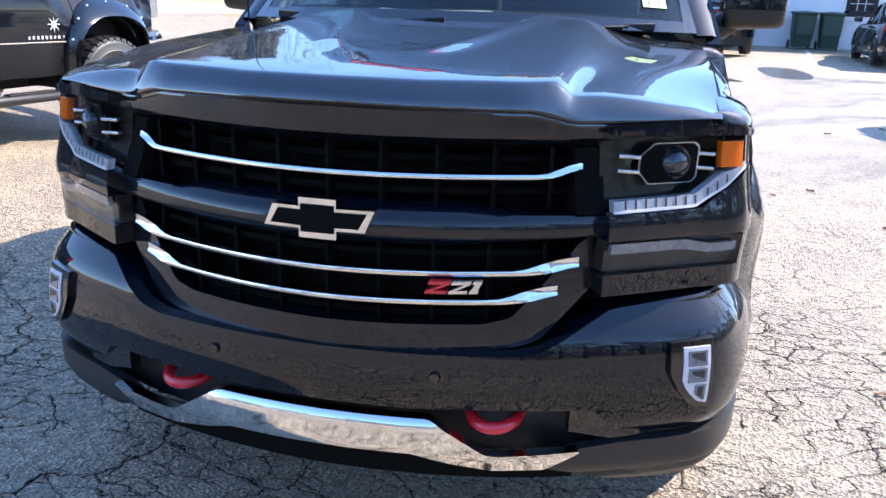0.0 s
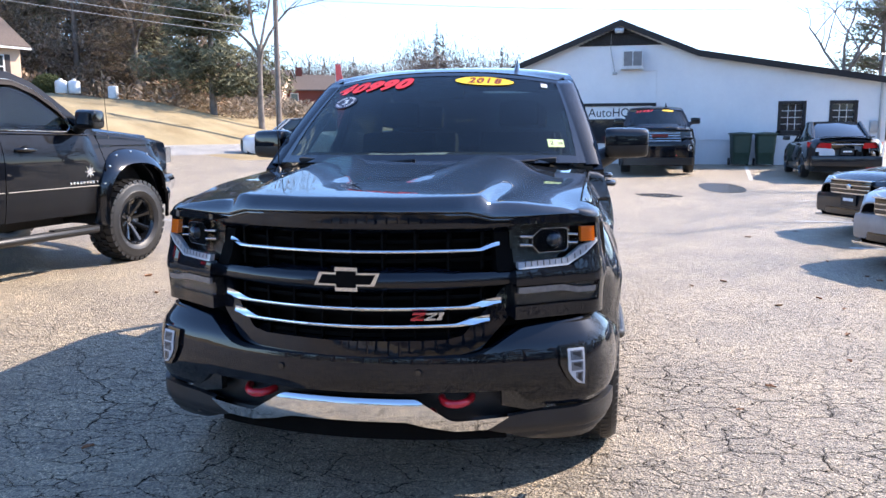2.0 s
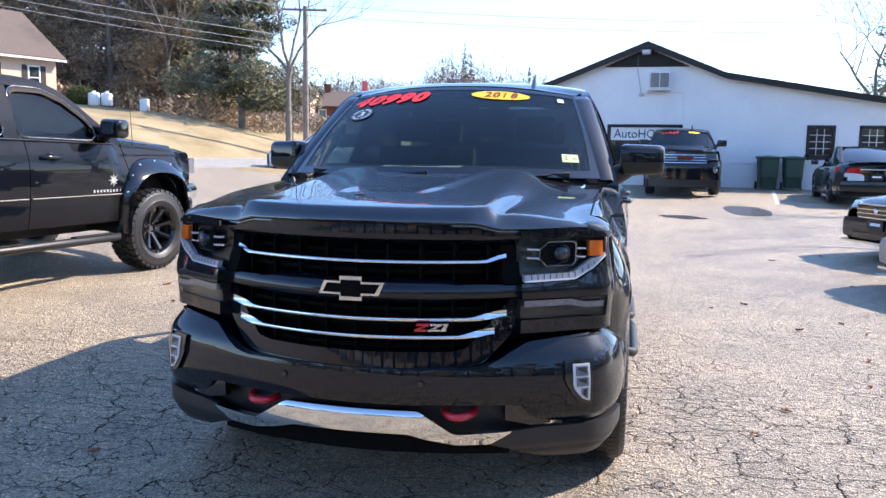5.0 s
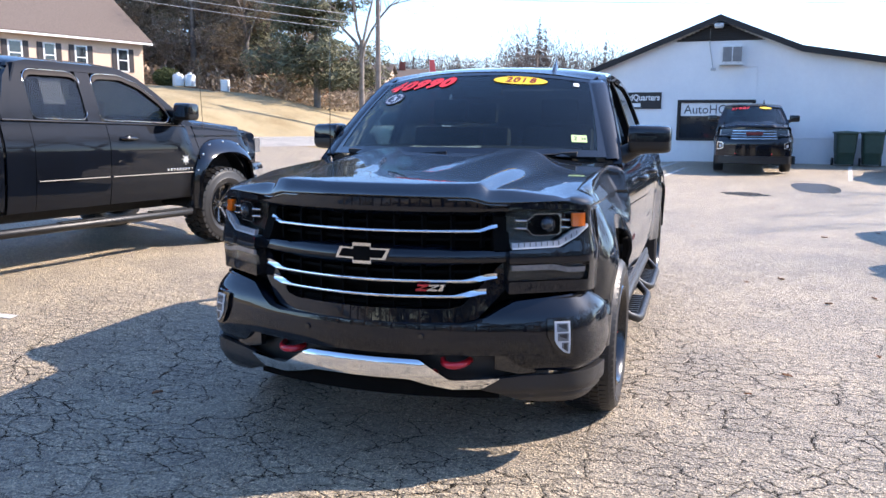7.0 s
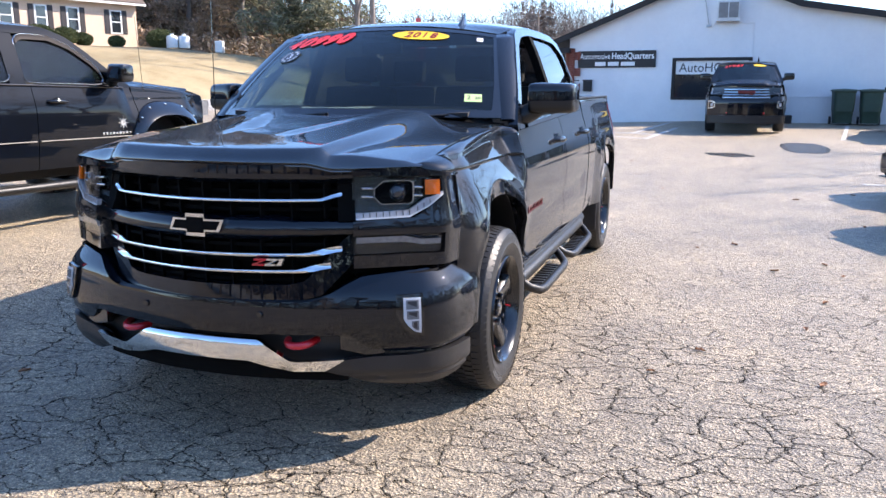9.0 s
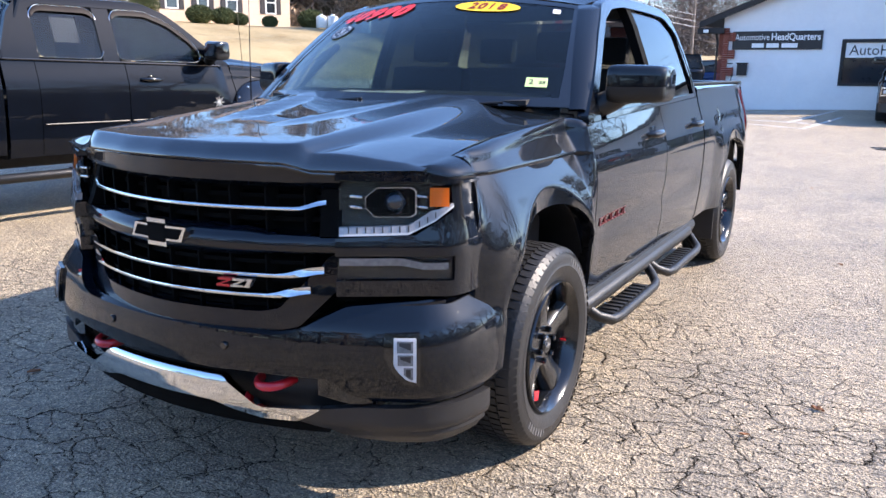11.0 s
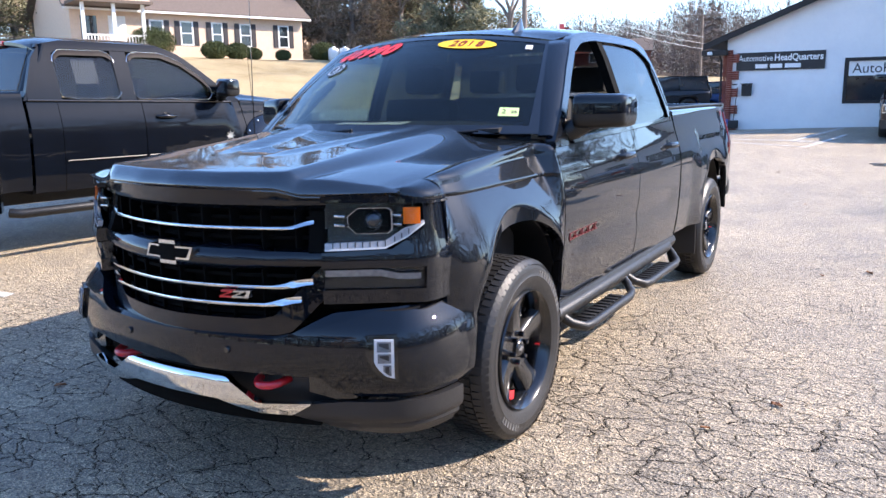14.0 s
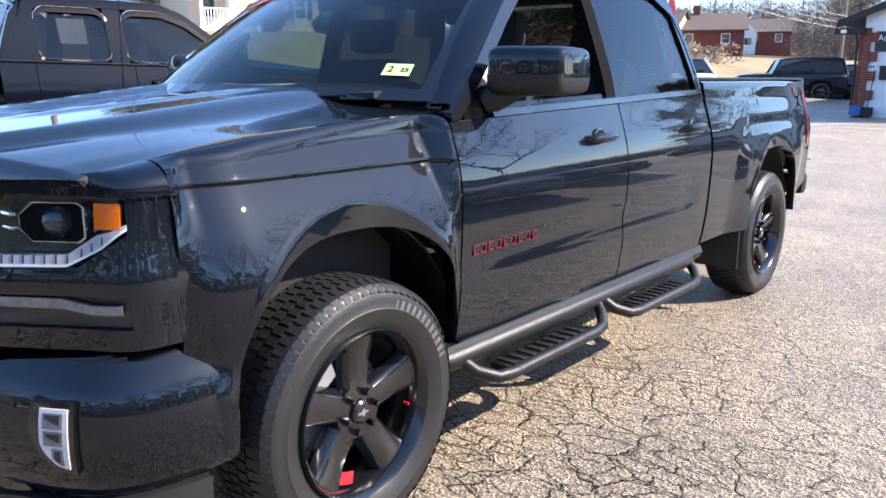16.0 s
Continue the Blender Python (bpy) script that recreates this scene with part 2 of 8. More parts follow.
def foliage(name, a, b):
    m, nt, nodes, links, p = mat_new(name)
    n = nodes.new("ShaderNodeNewGeometry").outputs["Random Per Island"]
    r = ramp(nodes, ((0.0, a), (1.0, b)))
    links.new(n, r.inputs["Fac"])
    links.new(r.outputs["Color"], p.inputs["Base Color"])
    p.inputs["Roughness"].default_value = 0.75
    p.inputs["Specular IOR Level"].default_value = 0.25
    return m


M = {}
M["lot"] = asphalt("worn_asphalt", (0.238, 0.206, 0.157), (0.365, 0.307, 0.214), 0.03, 8.2, 0.44)
M["road"] = asphalt("road_surface", (0.30, 0.30, 0.29), (0.38, 0.37, 0.35), 0.02, 0.6, 0.0)
M["grass"] = two_tone("dry_grass", (0.25, 0.19, 0.10), (0.40, 0.32, 0.19), 0.5, fine=25, dist=0.05, c=(0.33, 0.265, 0.15))
M["dirt"] = two_tone("leaf_litter", (0.11, 0.08, 0.05), (0.2, 0.15, 0.09), 0.6, fine=12, dist=0.08)
M["line"] = two_tone("worn_line_paint", (0.3, 0.29, 0.27), (0.75, 0.74, 0.71), 6, rough=0.7, bump=0.3)
M["paint"] = car_paint("black_clearcoat", (0.0018, 0.0034, 0.0072), 0.03)
M["old_paint"] = car_paint("aged_black_clearcoat", (0.0016, 0.0028, 0.006), 0.0, 0.004, 1.29)
# Dusty hood; lighter base and raised IOR also paint in its sky sheen.
M["hood_paint"] = car_paint("dusty_sheen_black_clearcoat", (0.005, 0.008, 0.013), 0.03, 0.012, 1.95)
M["black_plastic"] = plain("black_trim_plastic", (0.006, 0.006, 0.0065), 0.42, bump=0.25, bscale=350)
M["gloss_black"] = plain("gloss_black_plastic", (0.004, 0.004, 0.005), 0.12, var=0.05, coat=0.6)
M["charcoal"] = plain("charcoal_plastic", (0.015, 0.015, 0.0165), 0.4, bump=0.2, bscale=300)
M["void"] = plain("unlit_black", (0.003, 0.003, 0.003), 0.9, spec=0.1)
M["chrome"] = plain("chrome", (0.70, 0.71, 0.72), 0.06, 1.0, var=0.02)
M["satin_silver"] = plain("satin_silver", (0.6, 0.61, 0.63), 0.25, 1.0, var=0.04)
M["rubber"] = plain("tyre_rubber", (0.016, 0.016, 0.017), 0.45, bump=0.3, bscale=120)
M["letter"] = plain("tyre_lettering", (0.1, 0.1, 0.1), 0.6)
M["rim"] = plain("gloss_black_alloy", (0.005, 0.005, 0.0055), 0.22, 0.0, coat=0.6)
M["red"] = plain("red_paint", (0.5, 0.012, 0.02), 0.3, coat=0.5)
M["amber"] = plain("amber_lens", (0.6, 0.12, 0.003), 0.12, coat=1.0)
M["lens_clear"] = glass_mat("clear_lens", (0.9, 0.92, 0.94), head_on=0.006)
M["glass"] = glass_mat("windscreen_glass", (0.4, 0.48, 0.48), dust=0.003, head_on=0.04)
M["tint"] = glass_mat("tinted_glass", (0.36, 0.38, 0.4))
M["side_glass"] = glass_mat("side_glass", (0.88, 0.94, 0.93), dust=0.006)
M["interior"] = plain("dark_cabin_trim", (0.011, 0.011, 0.012), 0.8, bump=0.3, bscale=200)
M["beige"] = plain("beige_pillar_trim", (0.42, 0.38, 0.33), 0.8)
M["white_paint"] = two_tone("white_painted_block", (0.72, 0.73, 0.75), (0.80, 0.805, 0.81), 0.8, rough=0.8, bump=0.1, fine=9, dist=0.004, amp=0.06)
M["dark_trim"] = plain("dark_brown_trim", (0.018, 0.016, 0.016), 0.7, bump=0.3, bscale=30)
M["roof_dark"] = plain("dark_shingle", (0.04, 0.037, 0.035), 0.9, var=0.3, scale=20, bump=0.6, bscale=40)
M["brick"] = plain("red_brick", (0.20, 0.06, 0.04), 0.9, var=0.25, scale=9, bump=0.4, bscale=90)
M["sign_black"] = plain("sign_black", (0.012, 0.012, 0.014), 0.5)
M["sign_white"] = plain("sign_white", (0.8, 0.8, 0.8), 0.5, var=0.04)
M["window_dark"] = plain("dark_window_pane", (0.02, 0.024, 0.03), 0.05, spec=0.8)
M["bin"] = plain("green_bin_plastic", (0.04, 0.07, 0.048), 0.55, bump=0.2)
M["galv"] = plain("galvanised_metal", (0.42, 0.43, 0.44), 0.45, 0.7)
M["ac_white"] = plain("aged_white_enamel", (0.62, 0.63, 0.63), 0.5)
M["siding"] = plain("beige_siding", (0.66, 0.49, 0.36), 0.7, var=0.05)
M["shingle"] = plain("brown_shingle", (0.115, 0.09, 0.075), 0.9, var=0.2, scale=14, bump=0.5, bscale=30)
M["white_wood"] = plain("white_painted_wood", (0.78, 0.78, 0.77), 0.6, var=0.05)
M["shutter"] = plain("dark_shutter", (0.03, 0.025, 0.028), 0.6)
M["pole"] = plain("weathered_pole", (0.2, 0.16, 0.13), 0.9, var=0.25, scale=4, bump=0.5, bscale=25)
M["bark"] = plain("grey_bark", (0.19, 0.162, 0.138), 0.95, var=0.3, scale=3, bump=0.7, bscale=20)
M["ever"] = foliage("evergreen_needles", (0.085, 0.088, 0.046), (0.23, 0.215, 0.125))
M["ever_far"] = foliage("mixed_wood", (0.17, 0.138, 0.09), (0.4, 0.31, 0.225))
M["shrub"] = foliage("shrub_leaves", (0.03, 0.045, 0.016), (0.1, 0.11, 0.04))
M["twig"] = foliage("bare_twigs", (0.12, 0.098, 0.086), (0.21, 0.172, 0.15))
M["water"] = plain("damp_asphalt", (0.075, 0.066, 0.052), 0.22, var=0.35, scale=5, spec=0.5, bump=0.3, bscale=90)
M["yellow"] = plain("yellow_sticker", (0.95, 0.62, 0.02), 0.5, var=0.04)
M["red_ink"] = plain("red_window_paint", (0.85, 0.03, 0.03), 0.5, var=0.05)
M["sticker_dark"] = plain("dark_sticker", (0.03, 0.04, 0.07), 0.5)
M["lime"] = plain("lime_sticker", (0.55, 0.75, 0.3), 0.5)
M["blue_paint"] = car_paint("blue_clearcoat", (0.01, 0.035, 0.14), 0.2)
M["grey_paint"] = car_paint("dark_grey_clearcoat", (0.02, 0.021, 0.024), 0.4)
M["silver_paint"] = car_paint("silver_clearcoat", (0.3, 0.31, 0.33), 0.6)
M["white_car"] = car_paint("white_clearcoat", (0.7, 0.7, 0.7))
M["tail_red"] = plain("red_lens", (0.45, 0.01, 0.012), 0.1, coat=1.0)


# ---------------------------------------------------------------- mesh helpers
def thing(name, label, category, at=(0, 0, 0), turn=0.0, group="", kind=""):
    e = new(name)
    e.matrix_basis = pose(*at, 0, 0, turn)
    e.empty_display_size = 0.2
    return tagged(e, label, category, group, kind)


def part(name, bm, material, parent=None, label="", smooth=40, loc=None):
    """Links a bmesh as one mesh object, under a thing or a part."""
    me = bpy.data.meshes.new(name)
    bm.normal_update()
    bm.to_mesh(me)
    bm.free()
    for mm in (material if isinstance(material, (list, tuple)) else (material,)):
        me.materials.append(mm)
    if smooth:
        me.shade_smooth()
        me.set_sharp_from_angle(angle=radians(smooth))
    ob = new(name, me)
    if parent is not None:
        ob.parent = parent
    if loc is not None:
        ob.matrix_basis = loc if isinstance(loc, Matrix) else Matrix.Translation(loc)
    if label:
        ob["label"] = label
    return ob


def share(ob, name, parent, m):
    """Another object on the same mesh."""
    o = new(name, ob.data)
    o.parent = parent
    o.matrix_basis = m
    return o


def box_into(bm, x0, x1, y0, y1, z0, z1, bevel=0.0, m=None):
    r = bmesh.ops.create_cube(bm, size=1.0)
    vs = r["verts"]
    for v in vs:
        v.co = Vector(((x0 + x1) / 2 + v.co.x * (x1 - x0), (y0 + y1) / 2 + v.co.y * (y1 - y0), (z0 + z1) / 2 + v.co.z * (z1 - z0)))
        if m is not None:
            v.co = m @ v.co
    if bevel:
        es = list({e for v in vs for e in v.link_edges})
        bmesh.ops.bevel(bm, geom=es, offset=bevel, segments=2, affect="EDGES", profile=0.6)
    return bm


def box(x0, x1, y0, y1, z0, z1, bevel=0.0, m=None):
    return box_into(bmesh.new(), x0, x1, y0, y1, z0, z1, bevel, m)


def sheet_into(bm, rows, off=None, flip=False):
    """A closed skin from a grid of points; off(p, i, j) gives the point on its back, or None for a bare skin."""
    n, k = len(rows), len(rows[0])
    front = [[bm.verts.new(p) for p in r] for r in rows]

    def quad(a, b, c, d):
        try:
            bm.faces.new((d, c, b, a) if flip else (a, b, c, d))
        except ValueError:
            pass

    for i in range(n - 1):
        for j in range(k - 1):
            quad(front[i][j], front[i + 1][j], front[i + 1][j + 1], front[i][j + 1])
    if off is None:
        return bm
    back = [[bm.verts.new(off(Vector(p), i, j)) for j, p in enumerate(r)] for i, r in enumerate(rows)]
    for i in range(n - 1):
        for j in range(k - 1):
            quad(back[i][j + 1], back[i + 1][j + 1], back[i + 1][j], back[i][j])
    for i in range(n - 1):
        quad(front[i + 1][0], front[i][0], back[i][0], back[i + 1][0])
        quad(front[i][-1], front[i + 1][-1], back[i + 1][-1], back[i][-1])
    for j in range(k - 1):
        quad(front[0][j], front[0][j + 1], back[0][j + 1], back[0][j])
        quad(front[-1][j + 1], front[-1][j], back[-1][j], back[-1][j + 1])
    return bm


def sheet(rows, off=None, flip=False):
    bm = sheet_into(bmesh.new(), rows, off, flip)
    bmesh.ops.remove_doubles(bm, verts=bm.verts, dist=0.0004)
    bmesh.ops.recalc_face_normals(bm, faces=bm.faces)
    return bm


def tube_into(bm, pts, radii, sides=8, caps=True):
    pts = [Vector(p) for p in pts]
    rings = []
    up = Vector((0, 0, 1))
    for i, p in enumerate(pts):
        d = (pts[min(i + 1, len(pts) - 1)] - pts[max(i - 1, 0)]).normalized()
        a = d.cross(up if abs(d.z) < 0.95 else Vector((1, 0, 0))).normalized()
        b = a.cross(d)
        r = radii[i] if isinstance(radii, (list, tuple)) else radii
        rings.append([bm.verts.new(p + r * (math.cos(2 * math.pi * k / sides) * a + math.sin(2 * math.pi * k / sides) * b)) for k in range(sides)])
    for u, v in zip(rings, rings[1:]):
        for k in range(sides):
            bm.faces.new((u[k], u[(k + 1) % sides], v[(k + 1) % sides], v[k]))
    if caps:
        bm.faces.new(rings[0][::-1])
        bm.faces.new(rings[-1])
    return bm


def tube(pts, radii, sides=8):
    bm = tube_into(bmesh.new(), pts, radii, sides)
    bmesh.ops.recalc_face_normals(bm, faces=bm.faces)
    return bm


def prism_into(bm, outline, f0, f1):
    """An outline of (u, v) pairs raised between two maps to space."""
    a = [bm.verts.new(f0(u, v)) for u, v in outline]
    b = [bm.verts.new(f1(u, v)) for u, v in outline]
    n = len(a)
    bm.faces.new(a)
    bm.faces.new(b[::-1])
    for i in range(n):
        bm.faces.new((a[(i + 1) % n], a[i], b[i], b[(i + 1) % n]))
    return bm


def prism(outline, f0, f1, bevel=0.0):
    bm = prism_into(bmesh.new(), outline, f0, f1)
    bmesh.ops.recalc_face_normals(bm, faces=bm.faces)
    if bevel:
        bmesh.ops.bevel(bm, geom=list(bm.edges), offset=bevel, segments=2, affect="EDGES", profile=0.6)
    return bm


def lathe_into(bm, profile, steps=48, axis="x"):
    """profile: (radius, along) pairs, turned about an axis through the origin."""
    rings = []
    for r, a in profile:
        ring = []
        for k in range(steps):
            t = 2 * math.pi * k / steps
            c, s = r * math.cos(t), r * math.sin(t)
            ring.append(bm.verts.new((a, c, s) if axis == "x" else ((c, a, s) if axis == "y" else (c, s, a))))
        rings.append(ring)
    for u, v in zip(rings, rings[1:]):
        for k in range(steps):
            bm.faces.new((u[k], u[(k + 1) % steps], v[(k + 1) % steps], v[k]))
    return bm


def lathe(profile, steps=48, axis="x"):
    bm = lathe_into(bmesh.new(), profile, steps, axis)
    bmesh.ops.recalc_face_normals(bm, faces=bm.faces)
    return bm


def text_part(name, words, size, material, parent, m, width=None, extrude=0.0, shear=0.0, bold=0.0, loc_from=None):
    """Lettering in the built-in font, made into a mesh; m places its lower-left corner."""
    cu = bpy.data.curves.new(name, "FONT")
    cu.body, cu.size, cu.extrude, cu.shear, cu.offset = words, size, extrude, shear, bold
    cu.resolution_u = 3
    tmp = bpy.data.objects.new(name, cu)
    scene.collection.objects.link(tmp)
    bpy.context.view_layer.update()
    me = bpy.data.meshes.new_from_object(tmp.evaluated_get(bpy.context.evaluated_depsgraph_get()))
    bpy.data.objects.remove(tmp)
    bpy.data.curves.remove(cu)
    xs = [v.co.x for v in me.vertices]
    x0, k = min(xs), (width / (max(xs) - min(xs)) if width else 1.0)
    for v in me.vertices:
        v.co = Vector(((v.co.x - x0) * k, v.co.y, v.co.z))
        if loc_from is not None:
            v.co = loc_from(v.co)
    me.materials.clear()
    me.materials.append(material)
    me.name = name
    ob = new(name, me)
    ob.parent = parent
    ob.matrix_basis = m
    return ob


def smooth01(a, b, x):
    t = max(0.0, min(1.0, (x - a) / (b - a)))
    return t * t * (3 - 2 * t)


def interp(x, table):
    if x <= table[0][0]:
        return table[0][1]
    for (a, u), (b, v) in zip(table, table[1:]):
        if x <= b:
            return u + (v - u) * (x - a) / (b - a)
    return table[-1][1]


def lin(a, b, n):
    return [a + (b - a) * i / (n - 1) for i in range(n)]
# ---------------------------------------------------------------- ground
RP, RQ = Vector((-0.94, 0.34)), Vector((0.34, 0.94))   # across and along the road


def pq(x, y):
    return -0.94 * x + 0.34 * y, 0.34 * x + 0.94 * y


def ground_z(x, y):
    p, q = pq(x, y)
    z = 0.018 * max(0.0, min(y, 34) - 6) * smooth01(14, 6, p) + 0.0
    if p > 1.5:
        rise = interp(p, ((1.5, 0), (6, 0.13), (19, 0.75), (27, 1.0), (31, 2.5), (34.5, 3.3), (42, 3.9), (60, 5.2), (120, 8)))
        low = interp(p, ((1.5, 0), (6, 0.03), (12, 0.2), (19, 0.6), (27, 1.1), (34, 2.1), (42, 3.0), (60, 3.8), (120, 7)))
        far = smooth01(25, 36, q) * smooth01(17, 21, p) + smooth01(9, 20, q) * (1 - smooth01(17, 21, p))
        z += rise * (1 - far) + low * far
    if p < -18:
        z += 0.03 * (-18 - p)
    return z


def ground_mesh():
    ps = [-420, -200, -110, -70, -45, -30, -24, -18] + lin(-15, 0, 9) + [1, 1.5, 2, 3, 4, 5, 6, 7, 8, 9.5, 11, 12.5, 14] + [15.5, 17, 18, 19, 20, 21, 23, 25, 27] + lin(28, 36, 9) + [38, 42, 47, 54, 62, 75, 95, 130, 200, 420]
    qs = [-420, -200, -100, -60, -40, -28, -20, -14] + lin(-10, 50, 41) + [54, 60, 68, 80, 100, 140, 220, 420]
    bm = bmesh.new()
    grid = []
    for p in ps:
        row = []
        for q in qs:
            x, y = -0.94 * p + 0.34 * q, 0.34 * p + 0.94 * q
            z = ground_z(x, y)
            if p > 27.5:
                z += 0.12 * noise.noise((x * 0.3, y * 0.3, 0)) + 0.05 * noise.noise((x, y, 4))
            row.append(bm.verts.new((x, y, z)))
        grid.append(row)
    for i in range(len(ps) - 1):
        for j in range(len(qs) - 1):
            f = bm.faces.new((grid[i][j], grid[i][j + 1], grid[i + 1][j + 1], grid[i + 1][j]))
            p, q = (ps[i] + ps[i + 1]) / 2, (qs[j] + qs[j + 1]) / 2
            if 20 < p < 27:
                f.material_index = 1
            elif p > 27 or p < -18:
                f.material_index = 3 if p > 50 or p < -24 else 2
            elif 18 < p < 20 and (17.5 < q < 27 or q < -6 or q > 36):
                f.material_index = 2
            elif q > 46 and p > 8:
                f.material_index = 2
    bmesh.ops.recalc_face_normals(bm, faces=bm.faces)
    return bm


ground = part("ground", ground_mesh(), (M["lot"], M["road"], M["grass"], M["dirt"]), None, "", 60)
tagged(ground, "cracked grey asphalt lot, pale road and dry yellow grass", "ground", kind="structure")


def paint_line(x0, y0, x1, y1, w):
    a, b = Vector((x0, y0)), Vector((x1, y1))
    d = (b - a).normalized()
    n = Vector((-d.y, d.x)) * w / 2
    rows = []
    for t in lin(0, 1, 12):
        c = a.lerp(b, t)
        rows.append([(c.x + s * n.x, c.y + s * n.y, ground_z(c.x + s * n.x, c.y + s * n.y) + 0.005) for s in (-1, 1)])
    ob = part("parking_line", sheet(rows, lambda p, i, j: p - Vector((0, 0, 0.003))), M["line"], None, "", 0)
    return tagged(ob, "worn white parking line painted on the asphalt", "parking line", "parking lines", "structure")


for x0, y0, x1, y1 in ((-3.4, 19.0, -1.4, 24.9), (-0.4, 19.0, 0.2, 24.9), (-3.2, 19.0, 0.6, 19.15), (4.6, 18.6, 5.4, 24.4), (4.6, 13.4, 7.6, 13.3), (3.87, 10.25, 7.2, 10.05), (3.92, 7.65, 7.2, 7.4), (-3.0, 20.3, -0.1, 21.0), (-2.9, 22.2, 0.0, 22.6), (-2.4, 18.0, 0.1, 17.3), (-2.2, 19.3, 0.25, 18.7), (0.08, 17.2, 0.55, 21.6)):
    paint_line(x0, y0, x1, y1, 0.1)
for x0, y0, x1, y1 in ((-3.4, 1.2, -9.0, 0.4), (-3.3, 7.2, -8.6, 8.2)):
    paint_line(x0, y0, x1, y1, 0.09)


def puddle(cx, cy, rx, ry, seed, label):
    rnd = random.Random(seed)
    ring = []
    for k in range(40):
        a = 2 * math.pi * k / 40
        w = 1 + 0.3 * noise.noise((math.cos(a) * 1.5 + seed, math.sin(a) * 1.5, 0)) + 0.05 * rnd.random()
        x, y = cx + rx * w * math.cos(a), cy + ry * w * math.sin(a)
        ring.append((x, y))
    z = max(ground_z(*p) for p in ring) + 0.002
    bm = bmesh.new()
    prism_into(bm, ring, lambda u, v: Vector((u, v, ground_z(u, v) + 0.005)), lambda u, v: Vector((u, v, ground_z(u, v) - 0.03)))
    bmesh.ops.recalc_face_normals(bm, faces=bm.faces)
    tagged(part("puddle", bm, M["water"], None, "", 0), label, "puddle", kind="structure")


puddle(3.55, 16.2, 0.55, 1.25, 3, "shallow rain puddle lying on the worn asphalt")
puddle(2.02, 14.0, 0.42, 0.36, 8, "small damp puddle in a dip of the asphalt")

# ---------------------------------------------------------------- white office building
WY = 25.4
BASE_Z = 0.33


def roof_z(x):
    return interp(x, ((-4.1, 2.92), (1.3, 5.1), (3.85, 4.05), (9.95, 3.02)))


def wall_with_openings(holes, x0, x1, thick):
    """Front wall: columns cut at each opening's edges; top follows the roof."""
    xs = sorted({x0, x1, 1.3, 3.85, *[h[0] for h in holes], *[h[1] for h in holes], *lin(x0, x1, 30)})
    bm = bmesh.new()
    for a, b in zip(xs, xs[1:]):
        mid = (a + b) / 2
        cuts = sorted((h[2], h[3]) for h in holes if h[0] < mid < h[1])
        z = BASE_Z - 0.3
        spans = []
        for lo, hi in cuts:
            spans.append((z, z, lo, lo))
            z = hi
        spans.append((z, z, roof_z(a) - 0.02, roof_z(b) - 0.02))
        for za, zb, ta, tb in spans:
            v = [bm.verts.new(c) for c in ((a, WY, za), (b, WY, zb), (b, WY, tb), (a, WY, ta), (a, WY + thick, za), (b, WY + thick, zb), (b, WY + thick, tb), (a, WY + thick, ta))]
            for f in ((0, 1, 2, 3), (5, 4, 7, 6), (4, 0, 3, 7), (1, 5, 6, 2), (3, 2, 6, 7), (4, 5, 1, 0)):
                bm.faces.new([v[i] for i in f])
    bmesh.ops.remove_doubles(bm, verts=bm.verts, dist=0.001)
    # drop the inner faces that two columns share
    seen = {}
    for f in bm.faces:
        c = f.calc_center_median()
        seen.setdefault((round(c.x, 3), round(c.y, 3), round(c.z, 3)), []).append(f)
    bmesh.ops.delete(bm, geom=[f for fs in seen.values() if len(fs) > 1 for f in fs], context="FACES")
    bmesh.ops.recalc_face_normals(bm, faces=bm.faces)
    return bm


WIN = [(6.49, 7.36, 1.33, 2.46), (8.07, 8.93, 1.33, 2.46)]
BIGWIN = (0.07, 2.57, 1.09, 2.46)
office = thing("office_building", "single-storey white painted block office with dark gabled roof trim", "building")
part("front_wall", wall_with_openings(WIN + [BIGWIN], -3.4, 9.8, 0.22), M["white_paint"], office, "white painted block wall", 0)
side = bmesh.new()
box_into(side, -3.4, -3.2, WY + 0.22, WY + 14, 0, 2.95)
part("side_wall", side, M["white_paint"], office, "", 0)
part("side_wall", box(9.6, 9.8, WY + 0.22, WY + 14, 0, 3.0), M["white_paint"], office, "", 0)
part("rear_wall", box(-3.4, 9.8, WY + 13.9, WY + 14.1, 0, 3.0), M["white_paint"], office, "", 0)


def roof_slab(x0, x1, name):
    z0, z1 = roof_z(x0), roof_z(x1)
    rows = [[(x, y, roof_z(x) + 0.02) for y in (WY - 0.3, WY + 14.3)] for x in lin(x0, x1, 6)]
    return part(name, sheet(rows, lambda p, i, j: p + Vector((0, 0, 0.09))), M["roof_dark"], office, "dark shingle roof slope", 20)


roof_slab(-4.1, 1.3, "roof")
roof_slab(1.3, 3.85, "roof")
roof_slab(3.85, 9.95, "roof")


def rake(x0, x1):
    rows = [[(x, WY - 0.325, roof_z(x) - 0.09), (x, WY - 0.325, roof_z(x) + 0.115)] for x in lin(x0, x1, 6)]
    part("rake_board", sheet(rows, lambda p, i, j: p + Vector((0, 0.03, 0))), M["dark_trim"], office, "dark painted rake board", 0)


rake(-4.1, 1.3)
rake(1.3, 3.85)
rake(3.85, 9.95)
